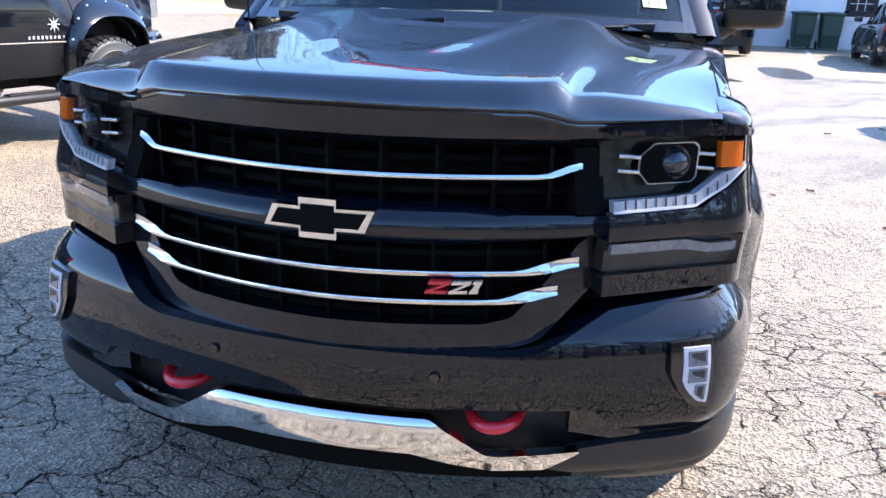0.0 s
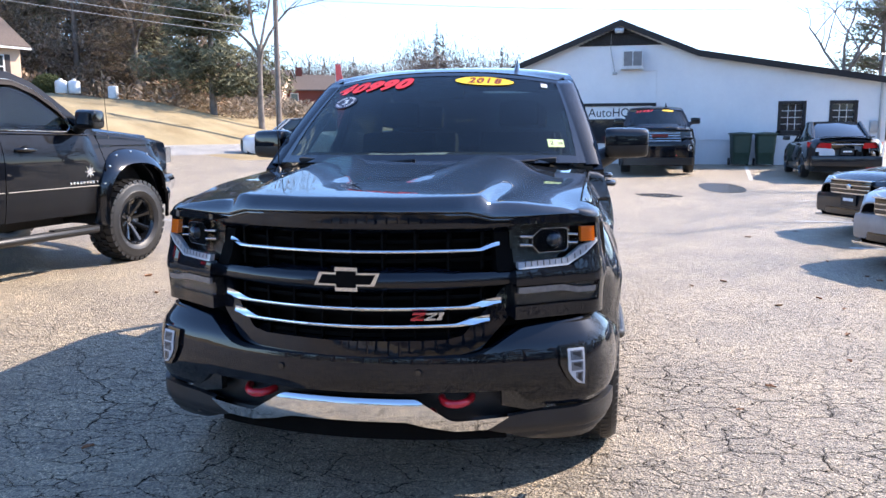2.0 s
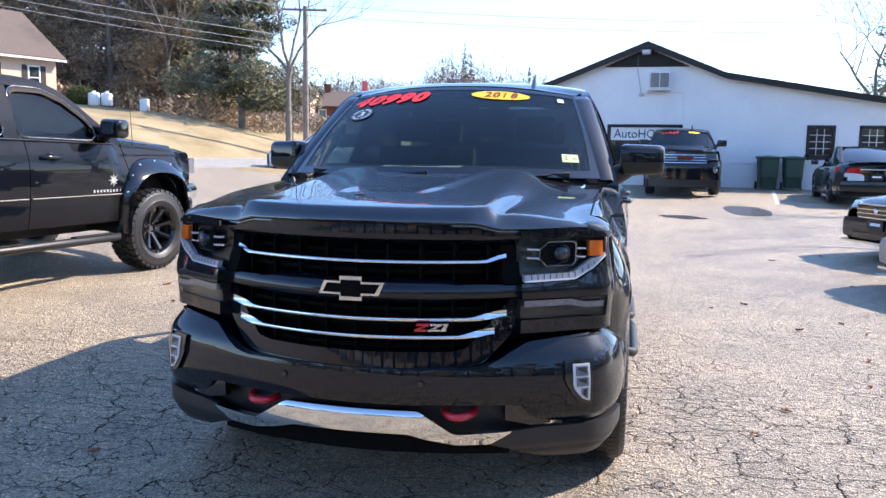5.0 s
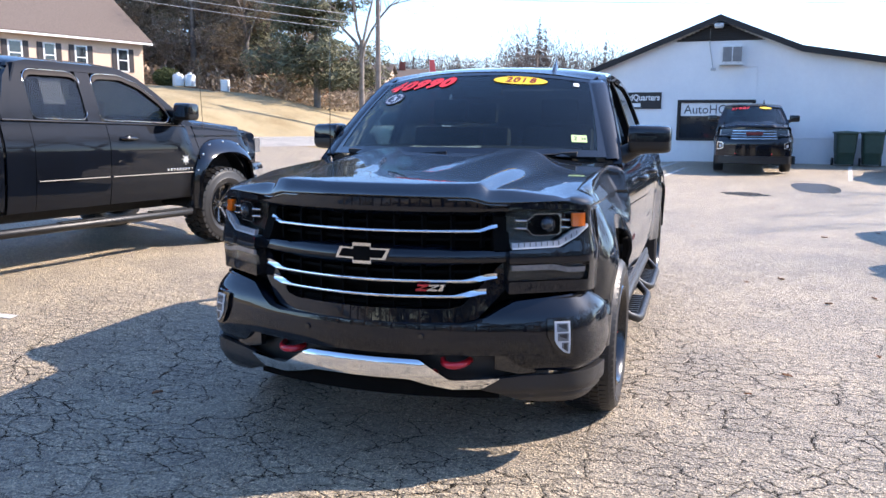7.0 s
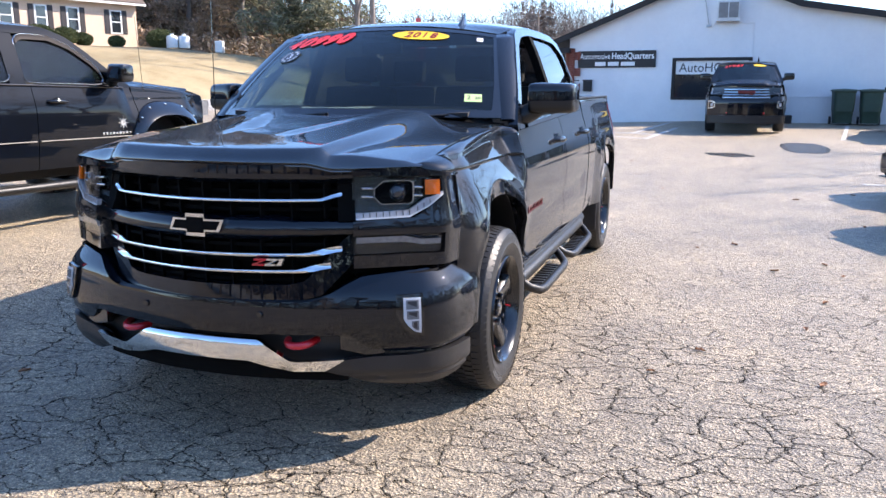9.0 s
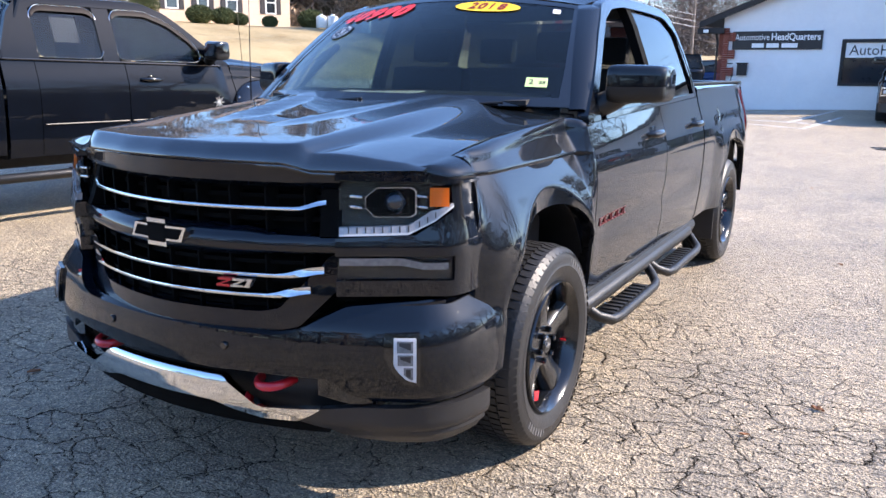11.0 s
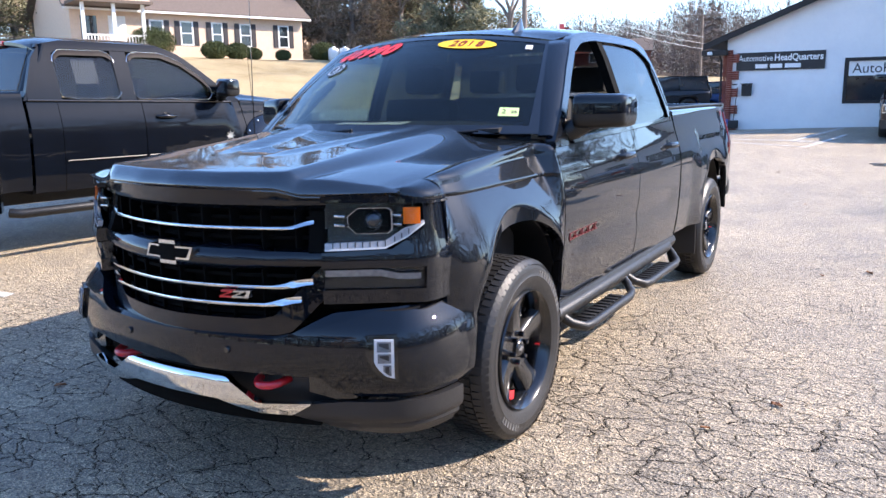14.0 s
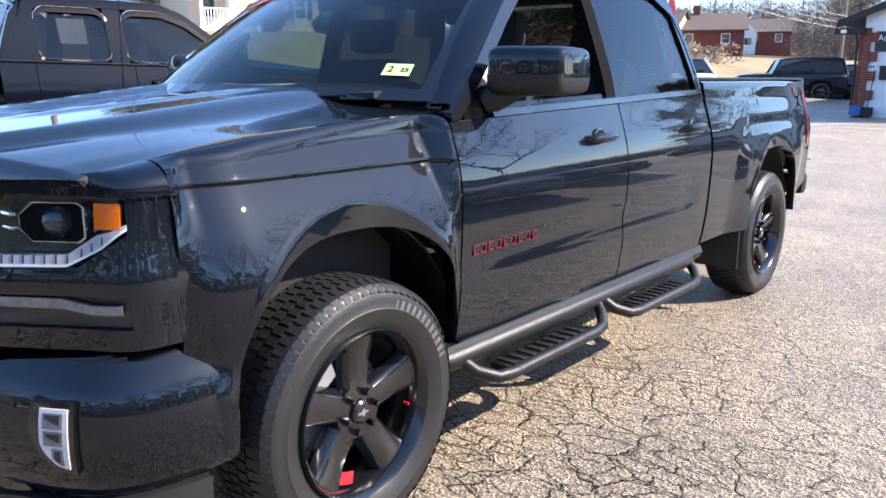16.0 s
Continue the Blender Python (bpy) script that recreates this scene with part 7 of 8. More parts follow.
    # whip antenna on the fender
    an = part("whip_antenna", tube([(-0.80, 1.27, 1.25), (-0.80, 1.275, 1.5), (-0.80, 1.29, 2.03)], [0.0035, 0.0025, 0.0016], 6), M["gloss_black"], t, "thin black whip antenna")
    part("antenna_base", lathe([(0.02, 0.0), (0.018, 0.012), (0.008, 0.03), (0.0, 0.035)], 12, "z"), M["black_plastic"], an, "", 40, (-0.80, 1.27, 1.255))
    return t


M["ink_brown"] = plain("dark_red_ink", (0.22, 0.02, 0.01), 0.6)
M["dark_red"] = plain("dark_red_trim", (0.11, 0.008, 0.01), 0.35)
M["lamp_reflector"] = plain("smoked_lamp_reflector", (0.07, 0.068, 0.062), 0.16, 0.85, var=0.3, scale=45, bump=0.15, bscale=120)
M["lamp_smoke"] = plain("smoked_lamp_plastic", (0.014, 0.014, 0.015), 0.25, var=0.2, scale=60, coat=0.4)
M["lens_grey"] = plain("pale_grey_lamp_plastic", (0.15, 0.155, 0.165), 0.2, var=0.25, scale=60, coat=0.6)
M["lens_pale"] = plain("pale_lamp_plastic", (0.3, 0.31, 0.33), 0.2, var=0.15, scale=60, coat=0.6)
M["lens_white"] = plain("frosted_lamp_plastic", (0.55, 0.56, 0.58), 0.22, var=0.08, scale=40, coat=0.6)
build_main()
# ---------------------------------------------------------------- the other vehicles
M["visor"] = plain("smoked_acrylic", (0.005, 0.003, 0.005), 0.5, spec=0.1)
M["old_paper"] = plain("faded_paper", (0.3, 0.32, 0.35), 0.8)
LIFTED = {
    "lift": 0.09,
    "arches": ((0.95, 0.46, 0.43, 1.05), (4.5, 0.46, 0.43, 1.05)),
    "blister": ((0.3, 1.5, 1.13), (4.0, 5.25, 1.13)),
    "scallop": False,
}


def figures_on(parent, words, size, mat, at, width, lean):
    """Painted figures on a sloping windscreen that faces -y."""
    for k, digit in enumerate(words):
        text_part("price_figure", digit, size, mat, parent, Matrix.Translation(Vector(at) + Vector((width * k / len(words), 0, 0))) @ Matrix.Rotation(lean, 4, "X"), width / len(words) * 0.9, 0.0, 0.2, 0.004)


def simple_cab(t, S, P, y_ws, y_back, side_wins, tint, roof_h=1.88, gl_front="tint", visors=False):
    """Upper cab with rails, pillars, glazing and roof; side_wins are (y0, y1, rear lean)."""
    dz = S["lift"]
    outl = ((y_ws + 0.28, 1.262), (y_ws + 0.5, 1.42), (y_ws + 0.74, 1.61), (y_ws + 0.93, 1.745), (y_ws + 1.15, roof_h - 0.06), (y_back - 0.45, roof_h - 0.05), (y_back - 0.25, roof_h - 0.09), (y_back - 0.14, 1.66), (y_back, 1.30))
    outline = lambda y: interp(y, outl) + dz
    belt = lambda y: interp(y, ((1.3, 1.245), (3.7, 1.29))) + dz
    for s in (1, -1):
        green("roof_rail", s, y_ws + 0.3, y_back - 0.03, lambda y: max(belt(y), outline(y) - interp(y, ((y_ws + 0.3, 0.12), (y_ws + 0.9, 0.1), (y_ws + 1.2, 0.075), (y_back - 0.4, 0.075), (y_back - 0.1, 0.2)))), outline, S, t, P, 0.004, 0.05, 40, 5)
        ys = [y_ws + 0.3] + [v for w in side_wins for v in (w[0], w[1])] + [y_back]
        for a, b in zip(ys[2::2], ys[3::2]):
            green("pillar", s, a - 0.01, b + 0.01, lambda y: belt(y), lambda y: outline(y) - 0.02, S, t, P, 0.0, 0.05, 8, 6)
        for y0, y1 in side_wins:
            def corner(y, r, y0=y0, y1=y1):
                k = max(0.0, r - min(y1 - y, y - y0)) / r
                return 1 - math.sqrt(max(0.0, 1 - k * k))

            def hi(y, y0=y0, y1=y1):
                return min(outline(y) - 0.075, roof_h - 0.135 + dz) - 0.1 * corner(y, 0.12, y0, y1)

            def lo(y, y0=y0, y1=y1):
                return belt(y) + 0.03 + 0.07 * corner(y, 0.08, y0, y1)
            ys_w = [y0 + (y1 - y0) * (0.5 - 0.5 * math.cos(math.pi * k / 24)) for k in range(25)]
            g = green("side_window", s, y0, y1, lo, hi, S, t, M[gl_front], -0.012, 0.004, 40, 6, "dark tinted side window")
            g.visible_shadow = False
            if visors:
                part("rain_visor", sheet([[(s * (glass_x(z, S) + o), y, z) for z, o in ((hi(y) - 0.05, 0.011), (hi(y) - 0.025, 0.012), (hi(y), 0.006))] for y in lin(y0 + 0.02, y1 - 0.02, 24)], lambda p, i, j: p - Vector((s * 0.003, 0, 0))), M["visor"], t, "smoked window visor", 40)
            pts = [(s * (glass_x(lo(y), S) + 0.003), y, lo(y)) for y in ys_w]
            part("window_trim", tube(pts, 0.0045, 5), tint, t, "bright window trim")
            pts = [(s * (glass_x(hi(y), S) + 0.003), y, hi(y)) for y in ys_w]
            part("window_seal", tube(pts, 0.0055, 5), tint, t, "narrow window seal")
        part("sill_moulding", tube([(s * (glass_x(1.25 + dz, S) + 0.003), y, belt(y) + 0.006) for y in lin(y_ws + 0.4, y_back - 0.02, 10)], 0.009, 6), M["gloss_black"], t)
    rows = []
    for y in lin(y_ws + 0.79, y_back - 0.2, 22):
        r = []
        for u in lin(-1, 1, 17):
            yy = y + 0.13 * abs(u) ** 2.2 * smooth01(y_ws + 1.15, y_ws + 0.8, y)
            edge = outline(yy) - dz
            crown = interp(y, ((y_ws + 0.79, 1.79), (y_ws + 0.95, roof_h - 0.035), (y_ws + 1.3, roof_h), (y_back - 0.45, roof_h), (y_back - 0.2, roof_h - 0.06)))
            r.append((u * (glass_x(edge + dz, S)), yy, dz + edge + (max(crown, edge + 0.005) - edge) * (1 - abs(u) ** 2.6)))
        rows.append(r)
    part("roof", sheet(rows, lambda p, i, j: p - Vector((0, 0, 0.03))), P, t, "", 40)
    rows = [[((0.80 + (0.665 - 0.80) * v) * u, y_ws + 0.29 * u * u + (0.81 - 0.16 * u * u) * v, dz + 1.315 - 0.025 * u * u + (0.475 - 0.025 * u * u) * v) for v in lin(0, 1, 7)] for u in lin(-1, 1, 13)]
    g = part("windscreen", sheet(rows, lambda p, i, j: p + Vector((0, 0.003, -0.003))), M["glass"], t, "", 40)
    g.visible_shadow = False
    for s in (1, -1):
        rows = [[(s * (0.80 - 0.135 * v), y_ws + 0.29 + 0.65 * v, dz + 1.29 + 0.45 * v), (s * (0.84 - 0.13 * v), y_ws + 0.31 + 0.65 * v, dz + 1.30 + 0.45 * v), (s * (0.91 - 0.155 * v), y_ws + 0.37 + 0.65 * v, dz + 1.29 + 0.45 * v)] for v in lin(-0.05, 1, 10)]
        part("windscreen_pillar", sheet(rows, lambda p, i, j: p + Vector((-s * 0.01, 0.02, -0.01))), P, t, "", 60)
    rows = [[(x * (0.70 + 0.1 * (1 - v)), y_back - 0.22 * v, dz + 1.30 + (roof_h - 0.09 - 1.30) * v) for v in lin(0.16, 0.93, 5)] for x in lin(-0.93, 0.93, 9)]
    g = part("rear_window", sheet(rows, lambda p, i, j: p + Vector((0, 0.004, 0))), M["tint"], t, "dark tinted rear window", 30)
    for a, b in ((0.0, 0.15), (0.94, 1.0)):
        rows = [[(x * (0.70 + 0.1 * (1 - v)) * 1.08, y_back - 0.005 - 0.22 * v, dz + 1.30 + (roof_h - 0.09 - 1.30) * v) for v in lin(a, b, 3)] for x in lin(-1, 1, 9)]
        part("back_panel", sheet(rows, lambda p, i, j: p - Vector((0, 0.02, 0))), P, t, "", 30)
    for s in (1, -1):
        rows = [[(s * x * (0.70 + 0.1 * (1 - v)), y_back - 0.003 - 0.22 * v - 0.04 * max(0, x - 1.0) / 0.1, dz + 1.30 + (roof_h - 0.09 - 1.30) * v) for v in lin(0, 1, 5)] for x in (0.93, 1.0, 1.12)]
        part("back_pillar", sheet(rows, lambda p, i, j: p - Vector((0, 0.02, 0))), P, t, "", 50)
    part("cabin_floor", box(-0.85, 0.85, y_ws + 0.3, y_back - 0.05, 0.9 + dz, 0.95 + dz), M["interior"], t, "", 0)
    for s in (1, -1):
        st = part("seat", box(min(s * 0.14, s * 0.64), max(s * 0.14, s * 0.64), 2.3, 2.42, 0.95 + dz, 1.5 + dz, 0.05), M["interior"], t, "dark seat")
        part("headrest", box(min(s * 0.27, s * 0.51), max(s * 0.27, s * 0.51), 2.36, 2.45, 1.515 + dz, 1.66 + dz, 0.03), M["interior"], st)


def build_lifted():
    S, P, dz = LIFTED, M["old_paint"], 0.09
    t = thing("pickup_truck", "lifted black extended-cab pickup with bolted flares and off-road tyres", "pickup truck", (-4.94, 5.88, 0.15), 173.2)
    t.matrix_basis = t.matrix_basis @ pose(0, 0, 0, 0, -1.6, 0)
    hood(t, S, P)
    for s in (1, -1):
        side_panel("fender", s, 0.3, 1.325, S, lambda y: fender_top(y) + dz, t, P, n=16, roll=lambda y: (fender_roll(y)[0], fender_roll(y)[1] + dz))
        top = lambda y: interp(y, ((1.3, 1.245), (3.7, 1.29))) + dz
        d1 = side_panel("front_door", s, 1.335, 2.565, S, top, t, P, n=14)
        d2 = side_panel("rear_door", s, 2.573, 3.40, S, top, t, P, n=10)
        side_panel("cab_corner", s, 3.405, 3.68, S, top, t, P, n=6)
        side_panel("bed_side", s, 3.71, 5.70, S, lambda y: 1.35 + dz, t, P, bottom=lambda y: 0.5 + dz, n=20, roll=lambda y: (0.80, 1.37 + dz))
        door_handle(d1, s, 2.33, 1.12 + dz, S, M["gloss_black"])
        for a, b, d in ((1.36, 2.55, d1), (2.59, 3.38, d2)):
            part("side_moulding", tube([(s * (side_x(y, 0.77 + dz, S) + 0.004), y, 0.745 + dz) for y in lin(a, b, 6)], 0.008, 6), M["black_plastic"], d, "thin door moulding")
        # plain bars for the maker's lettering and a star-shaped emblem
        for k in range(9):
            y = 1.475 + 0.043 * k
            part("door_letter_bar", box(-0.003, 0.003, -0.013, 0.013, -0.013, 0.013, 0.002, Matrix.Translation((s * (side_x(y, 0.80 + dz, S) + 0.002), y, 0.785 + dz))), M["satin_silver"], d1, "small silver bar", 0)
        star = []
        for k in range(16):
            rr = 0.075 if k % 2 == 0 else 0.022
            star.append((rr * math.cos(k * math.pi / 8), rr * math.sin(k * math.pi / 8)))
        part("emblem", prism(star, lambda u, v: Vector((s * (side_x(1.56, 0.9 + dz, S) + 0.006), 1.565 + u, 0.89 + dz + v)), lambda u, v: Vector((s * (side_x(1.56, 0.9 + dz, S) - 0.006), 1.565 + u, 0.89 + dz + v))), M["satin_silver"], d1, "silver star-shaped emblem", 0)
        # bolted flares
        for ai, arch in enumerate(S["arches"]):
            yc, half, zc, tp = arch
            rows = []
            for k in range(33):
                a = math.pi * k / 32
                cy, sz = -math.cos(a), math.sin(a)
                cy = math.copysign(abs(cy) ** 0.8, cy)
                sz = abs(sz) ** 0.8
                r = []
                for w, o in ((0.15, 0.003), (0.135, 0.03), (0.09, 0.055), (0.03, 0.085), (0.0, 0.09), (-0.012, 0.06)):
                    y, z = yc + (half + w * 0.45) * cy, zc + 0.16 + (tp - zc - 0.16 + w) * sz - (0.16 if k in (0, 32) else 0.0)
                    r.append((s * (min(side_x(y, z, S), 1.02) + o), y, z))
                rows.append(r)
            fl = part("wheel_flare", sheet(rows, lambda p, i, j: p - Vector((s * 0.012, 0, 0))), M["gloss_black"], t, "gloss black bolted wheel flare", 50)
            for k in (4, 8, 12, 16, 20, 24, 28):
                p = Vector(rows[k][1]).lerp(Vector(rows[k][2]), 0.4)
                part("bolt", lathe([(0.0, 0.012 * s), (0.008, 0.011 * s), (0.013, 0.004 * s), (0.014, -0.003 * s)], 10), M["chrome"], fl, "bright flare bolt", 40, p)
            rows = []
            for k in range(17):
                a = math.pi * k / 16
                y, z = yc - (half + 0.02) * math.cos(a), zc + (tp - zc + 0.02) * math.sin(a)
                rows.append([(s * 0.5, y, z), (s * 0.98, y, z)])
            part("wheel_liner", sheet(rows, lambda p, i, j: p + Vector((0, 0, 0.012))), M["black_plastic"], t, "", 50)
            part("liner_back", box(min(s * 0.46, s * 0.48), max(s * 0.46, s * 0.48), yc - half, yc + half, 0.5, tp), M["black_plastic"], t, "", 0)
        st = part("side_step", tube([(s * 0.93, 1.45, 0.42), (s * 1.01, 1.52, 0.40), (s * 1.01, 3.85, 0.40), (s * 0.95, 3.92, 0.41)], 0.042, 12), M["black_plastic"], t, "black oval side step")
        for y0 in (1.6, 2.7):
            part("step_pad", box(min(s * 0.97, s * 1.04), max(s * 0.97, s * 1.04), y0, y0 + 0.5, 0.438, 0.45, 0.004), M["black_plastic"], st, "", 0)
        mirror(t, s, 1.62, 1.42 + dz, M["gloss_black"], S)
        rows = [[(s * (0.92 - 0.1 * (1 - math.cos(a)) + 0.012), 0.30 - 0.18 * math.sin(a), z) for z in lin(0.93 + dz, 1.1 + dz, 5)] for a in lin(0, math.pi / 2, 8)]
        part("headlamp", sheet(rows, lambda p, i, j: p + Vector((-s * 0.03, 0.02, 0))), M["lens_grey"], t, "clear headlamp", 50)
        rows = [[(s * (0.99 - 0.08 * (1 - math.cos(a))), 5.58 + 0.14 * math.sin(a), z) for z in lin(0.95 + dz, 1.32 + dz, 5)] for a in lin(0, math.pi / 2, 8)]
        part("tail_lamp", sheet(rows, lambda p, i, j: p - Vector((s * 0.03, 0.01, 0))), M["tail_red"], t, "", 50)
        for yc in (0.95, 4.5):
            tyre_and_rim(t, (s * 0.91, yc, 0.43), s, R=0.43, W=0.31, rim_r=0.255, style="eight")
    simple_cab(t, S, P, 1.1, 3.69, ((1.72, 2.62), (2.76, 3.36)), M["satin_silver"], 1.885, "tint", True)
    green("window_paper", -1, 2.93, 3.16, lambda y: 1.44 + dz, lambda y: 1.67 + dz, S, t, M["old_paper"], -0.05, 0.003, 3, 3, "pale sheet inside the rear window")
    part("third_brake_lamp", box(-0.17, 0.17, 3.47, 3.5, 1.875, 1.92, 0.008), M["tail_red"], t, "red high brake lamp")
    part("front_bumper", nose_bm(0.62 + dz, 0.80 + dz, -0.1), M["chrome"], t, "chrome front bumper")
    part("grille", box(-0.6, 0.6, 0.1, 0.2, 0.85 + dz, 1.12 + dz, 0.03), M["gloss_black"], t)
    part("bed_floor", box(-0.8, 0.8, 3.72, 5.66, 0.78 + dz, 0.8 + dz), M["black_plastic"], t, "", 0)
    part("bulkhead", box(-0.85, 0.85, 3.715, 3.74, 0.6 + dz, 1.35 + dz), P, t, "", 0)
    part("tailgate", box(-0.86, 0.86, 5.66, 5.72, 0.72 + dz, 1.37 + dz, 0.02), P, t)
    part("rear_bumper", box(-0.95, 0.95, 5.68, 5.84, 0.56 + dz, 0.74 + dz, 0.03), M["chrome"], t)
    part("chassis", box(-0.46, 0.46, 0.5, 5.6, 0.40, 0.6, 0.02), M["interior"], t, "", 0)
    part("engine_bay", box(-0.8, 0.8, 0.3, 1.3, 0.6, 1.15, 0.03), M["interior"], t, "", 30)
    part("floor_pan", box(-0.9, 0.9, 1.35, 3.68, 0.54, 0.62), M["interior"], t, "", 0)
    part("mast_antenna", tube([(-0.88, 1.15, 1.29), (-0.88, 1.22, 2.1)], [0.004, 0.002], 6), M["gloss_black"], t)
    part("hitch_bar", tube([(-0.9, 5.5, 0.52), (-0.9, 5.8, 0.5)], 0.03, 8), M["gloss_black"], t)
    return t


def nose_bm(z0, z1, off):
    rows = []
    for x in lin(-1, 1, 25):
        ax = abs(x)
        y = interp(ax, BUMPER_PLAN) + off
        rows.append([(x * 0.99, y + 0.05 * k * k, z0 + (z1 - z0) * (k + 1) / 2) for k in lin(-1, 1, 7)])
    return sheet(rows, lambda p, i, j: p + Vector((0, 0.03, 0)))


STOCK = {
    "lift": 0.06,
    "arches": ((0.97, 0.47, 0.42, 1.0), (4.75, 0.47, 0.42, 1.0)),
    "blister": ((0.42, 1.45, 1.1), (4.1, 5.4, 1.1)),
}


def build_stock():
    """The dark pickup nosed out from the office wall."""
    S, P, dz = STOCK, M["paint"], 0.06
    gx, gy = 2.36, 19.75
    t = thing("pickup_truck", "dark pickup with chrome grille bars parked before the office wall", "pickup truck", (gx, gy, ground_z(gx, gy + 2)), 0)
    hood(t, S, P)
    for s in (1, -1):
        side_panel("fender", s, 0.418, 1.415, S, lambda y: fender_top(y) + dz, t, P, n=12, nz=12, roll=lambda y: (fender_roll(y)[0], fender_roll(y)[1] + dz))
        top = lambda y: interp(y, ((1.3, 1.245), (3.7, 1.29))) + dz
        side_panel("front_door", s, 1.423, 2.588, S, top, t, P, n=8, nz=12)
        side_panel("rear_door", s, 2.6, 3.6, S, top, t, P, n=8, nz=12)
        side_panel("bed_side", s, 3.63, 5.62, S, lambda y: 1.42, t, P, n=12, nz=12, roll=lambda y: (0.80, 1.44))
        mirror(t, s, 1.6, 1.43 + dz, P, S)
        for yc in (0.97, 4.75):
            tyre_and_rim(t, (s * 0.87, yc, 0.415), s, R=0.415, W=0.27, style="eight", at_tread=False)
            part("liner_back", box(min(s * 0.5, s * 0.52), max(s * 0.5, s * 0.52), yc - 0.5, yc + 0.5, 0.4, 1.0), M["black_plastic"], t, "", 0)
        hl = nose_piece("headlamp", GRILLE_PLAN, lambda x: 0.93 + dz, lambda x: 1.12 + dz, t, M["gloss_black"], (0.6, 0.925), side=s, nz=4, thick=0.04, bow=grille_bow, label="headlamp with a bright hook")
        nose_piece("lamp_hook", GRILLE_PLAN, lambda x: interp(x, ((0.6, 0.99), (0.78, 0.95), (0.86, 0.945))) + dz, lambda x: interp(x, ((0.6, 1.0), (0.78, 0.966), (0.86, 0.965))) + dz, hl, M["lens_grey"], (0.66, 0.86), side=s, off=0.006, nz=3, thick=0.01, bow=grille_bow)
        nose_piece("lamp_outer", GRILLE_PLAN, lambda x: 0.95 + dz, lambda x: 1.1 + dz, hl, M["lens_pale"], (0.862, 0.895), side=s, off=0.006, nz=3, thick=0.01, bow=grille_bow)
        fo = nose_piece("fog_lamp", BUMPER_PLAN, lambda x: interp(x, ((0.74, 0.68), (0.8, 0.64), (0.92, 0.62))), lambda x: interp(x, ((0.74, 0.78), (0.8, 0.83), (0.92, 0.84))), t, M["satin_silver"], (0.76, 0.92), side=s, off=0.02, nz=4, thick=0.03, label="fog lamp in a silver frame")
        nose_piece("fog_recess", BUMPER_PLAN, lambda x: interp(x, ((0.77, 0.70), (0.82, 0.665), (0.9, 0.645))), lambda x: interp(x, ((0.77, 0.775), (0.82, 0.8), (0.9, 0.815))), fo, M["gloss_black"], (0.777, 0.903), side=s, off=0.024, nz=3, thick=0.01)
        nose_piece("fog_lens", BUMPER_PLAN, lambda x: 0.69, lambda x: 0.77, fo, M["lens_white"], (0.81, 0.86), side=s, off=0.028, nz=3, thick=0.006)
        part("tow_hook", tube([(s * 0.42 - 0.05, 0.1, 0.52), (s * 0.42 - 0.05, 0.0, 0.52), (s * 0.42 + 0.05, 0.0, 0.52), (s * 0.42 + 0.05, 0.1, 0.52)], 0.016, 8), M["red"], t, "red tow hook")
    nose_piece("grille", GRILLE_PLAN, lambda x: 0.82 + dz, lambda x: 1.13 + dz, t, M["gloss_black"], (0, 0.598), nz=4, thick=0.06, bow=grille_bow, label="black grille with chrome bars")
    for z0 in (0.86, 0.93, 1.0, 1.07):
        nose_piece("grille_bar", GRILLE_PLAN, lambda x, z0=z0: z0 - 0.007 + dz, lambda x, z0=z0: z0 + 0.007 + dz, t, M["satin_silver"], (0, 0.57), off=0.012, nz=2, thick=0.015, bow=grille_bow, step=4)
    nose_piece("grille_surround", GRILLE_PLAN, lambda x: 1.125 + dz, lambda x: 1.165 + dz, t, M["gloss_black"], (0, 0.6), off=0.01, nz=3, thick=0.05, bow=grille_bow, step=3)
    part("badge_bar", box(-0.21, 0.21, -0.075, -0.05, 0.965 + dz, 1.035 + dz, 0.006), M["dark_red"], t, "dark red plain badge bar", 0)
    nose_piece("front_bumper", BUMPER_PLAN, lambda x: 0.46, lambda x: interp(x, ((0, 0.87), (0.6, 0.87), (0.7, 0.95), (1.0, 0.95))), t, P, (0, 1.0), nz=8, thick=0.04, step=2, bow=lambda z: -0.04 * smooth01(0.8, 0.95, z), label="dark front bumper")
    nose_piece("lower_opening", BUMPER_PLAN, lambda x: 0.5, lambda x: 0.66, t, M["gloss_black"], (0, 0.62), off=0.008, nz=3, thick=0.02)
    nose_piece("skid_trim", BUMPER_PLAN, lambda x: 0.25, lambda x: 0.455, t, M["black_plastic"], (0, 0.95), off=0.0, nz=3, thick=0.04)
    simple_cab(t, S, P, 1.12, 3.6, ((1.75, 2.5), (2.66, 3.38)), M["gloss_black"], 1.87, "tint")
    part("engine_bay", box(-0.8, 0.8, 0.3, 1.3, 0.5, 1.1, 0.03), M["interior"], t, "", 30)
    part("chassis", box(-0.5, 0.5, 0.5, 5.5, 0.4, 0.6, 0.02), M["interior"], t, "", 0)
    part("floor_pan", box(-0.9, 0.9, 1.35, 5.5, 0.5, 0.56), M["interior"], t, "", 0)
    part("bed_floor", box(-0.8, 0.8, 3.65, 5.6, 0.8, 0.82), M["black_plastic"], t, "", 0)
    part("tailgate", box(-0.86, 0.86, 5.59, 5.62, 0.7, 1.42, 0.01), P, t, "", 0)
    part("roof_fin", tube([(0.3, 2.3, 1.92), (0.3, 2.38, 2.02)], [0.03, 0.01], 6), M["gloss_black"], t)
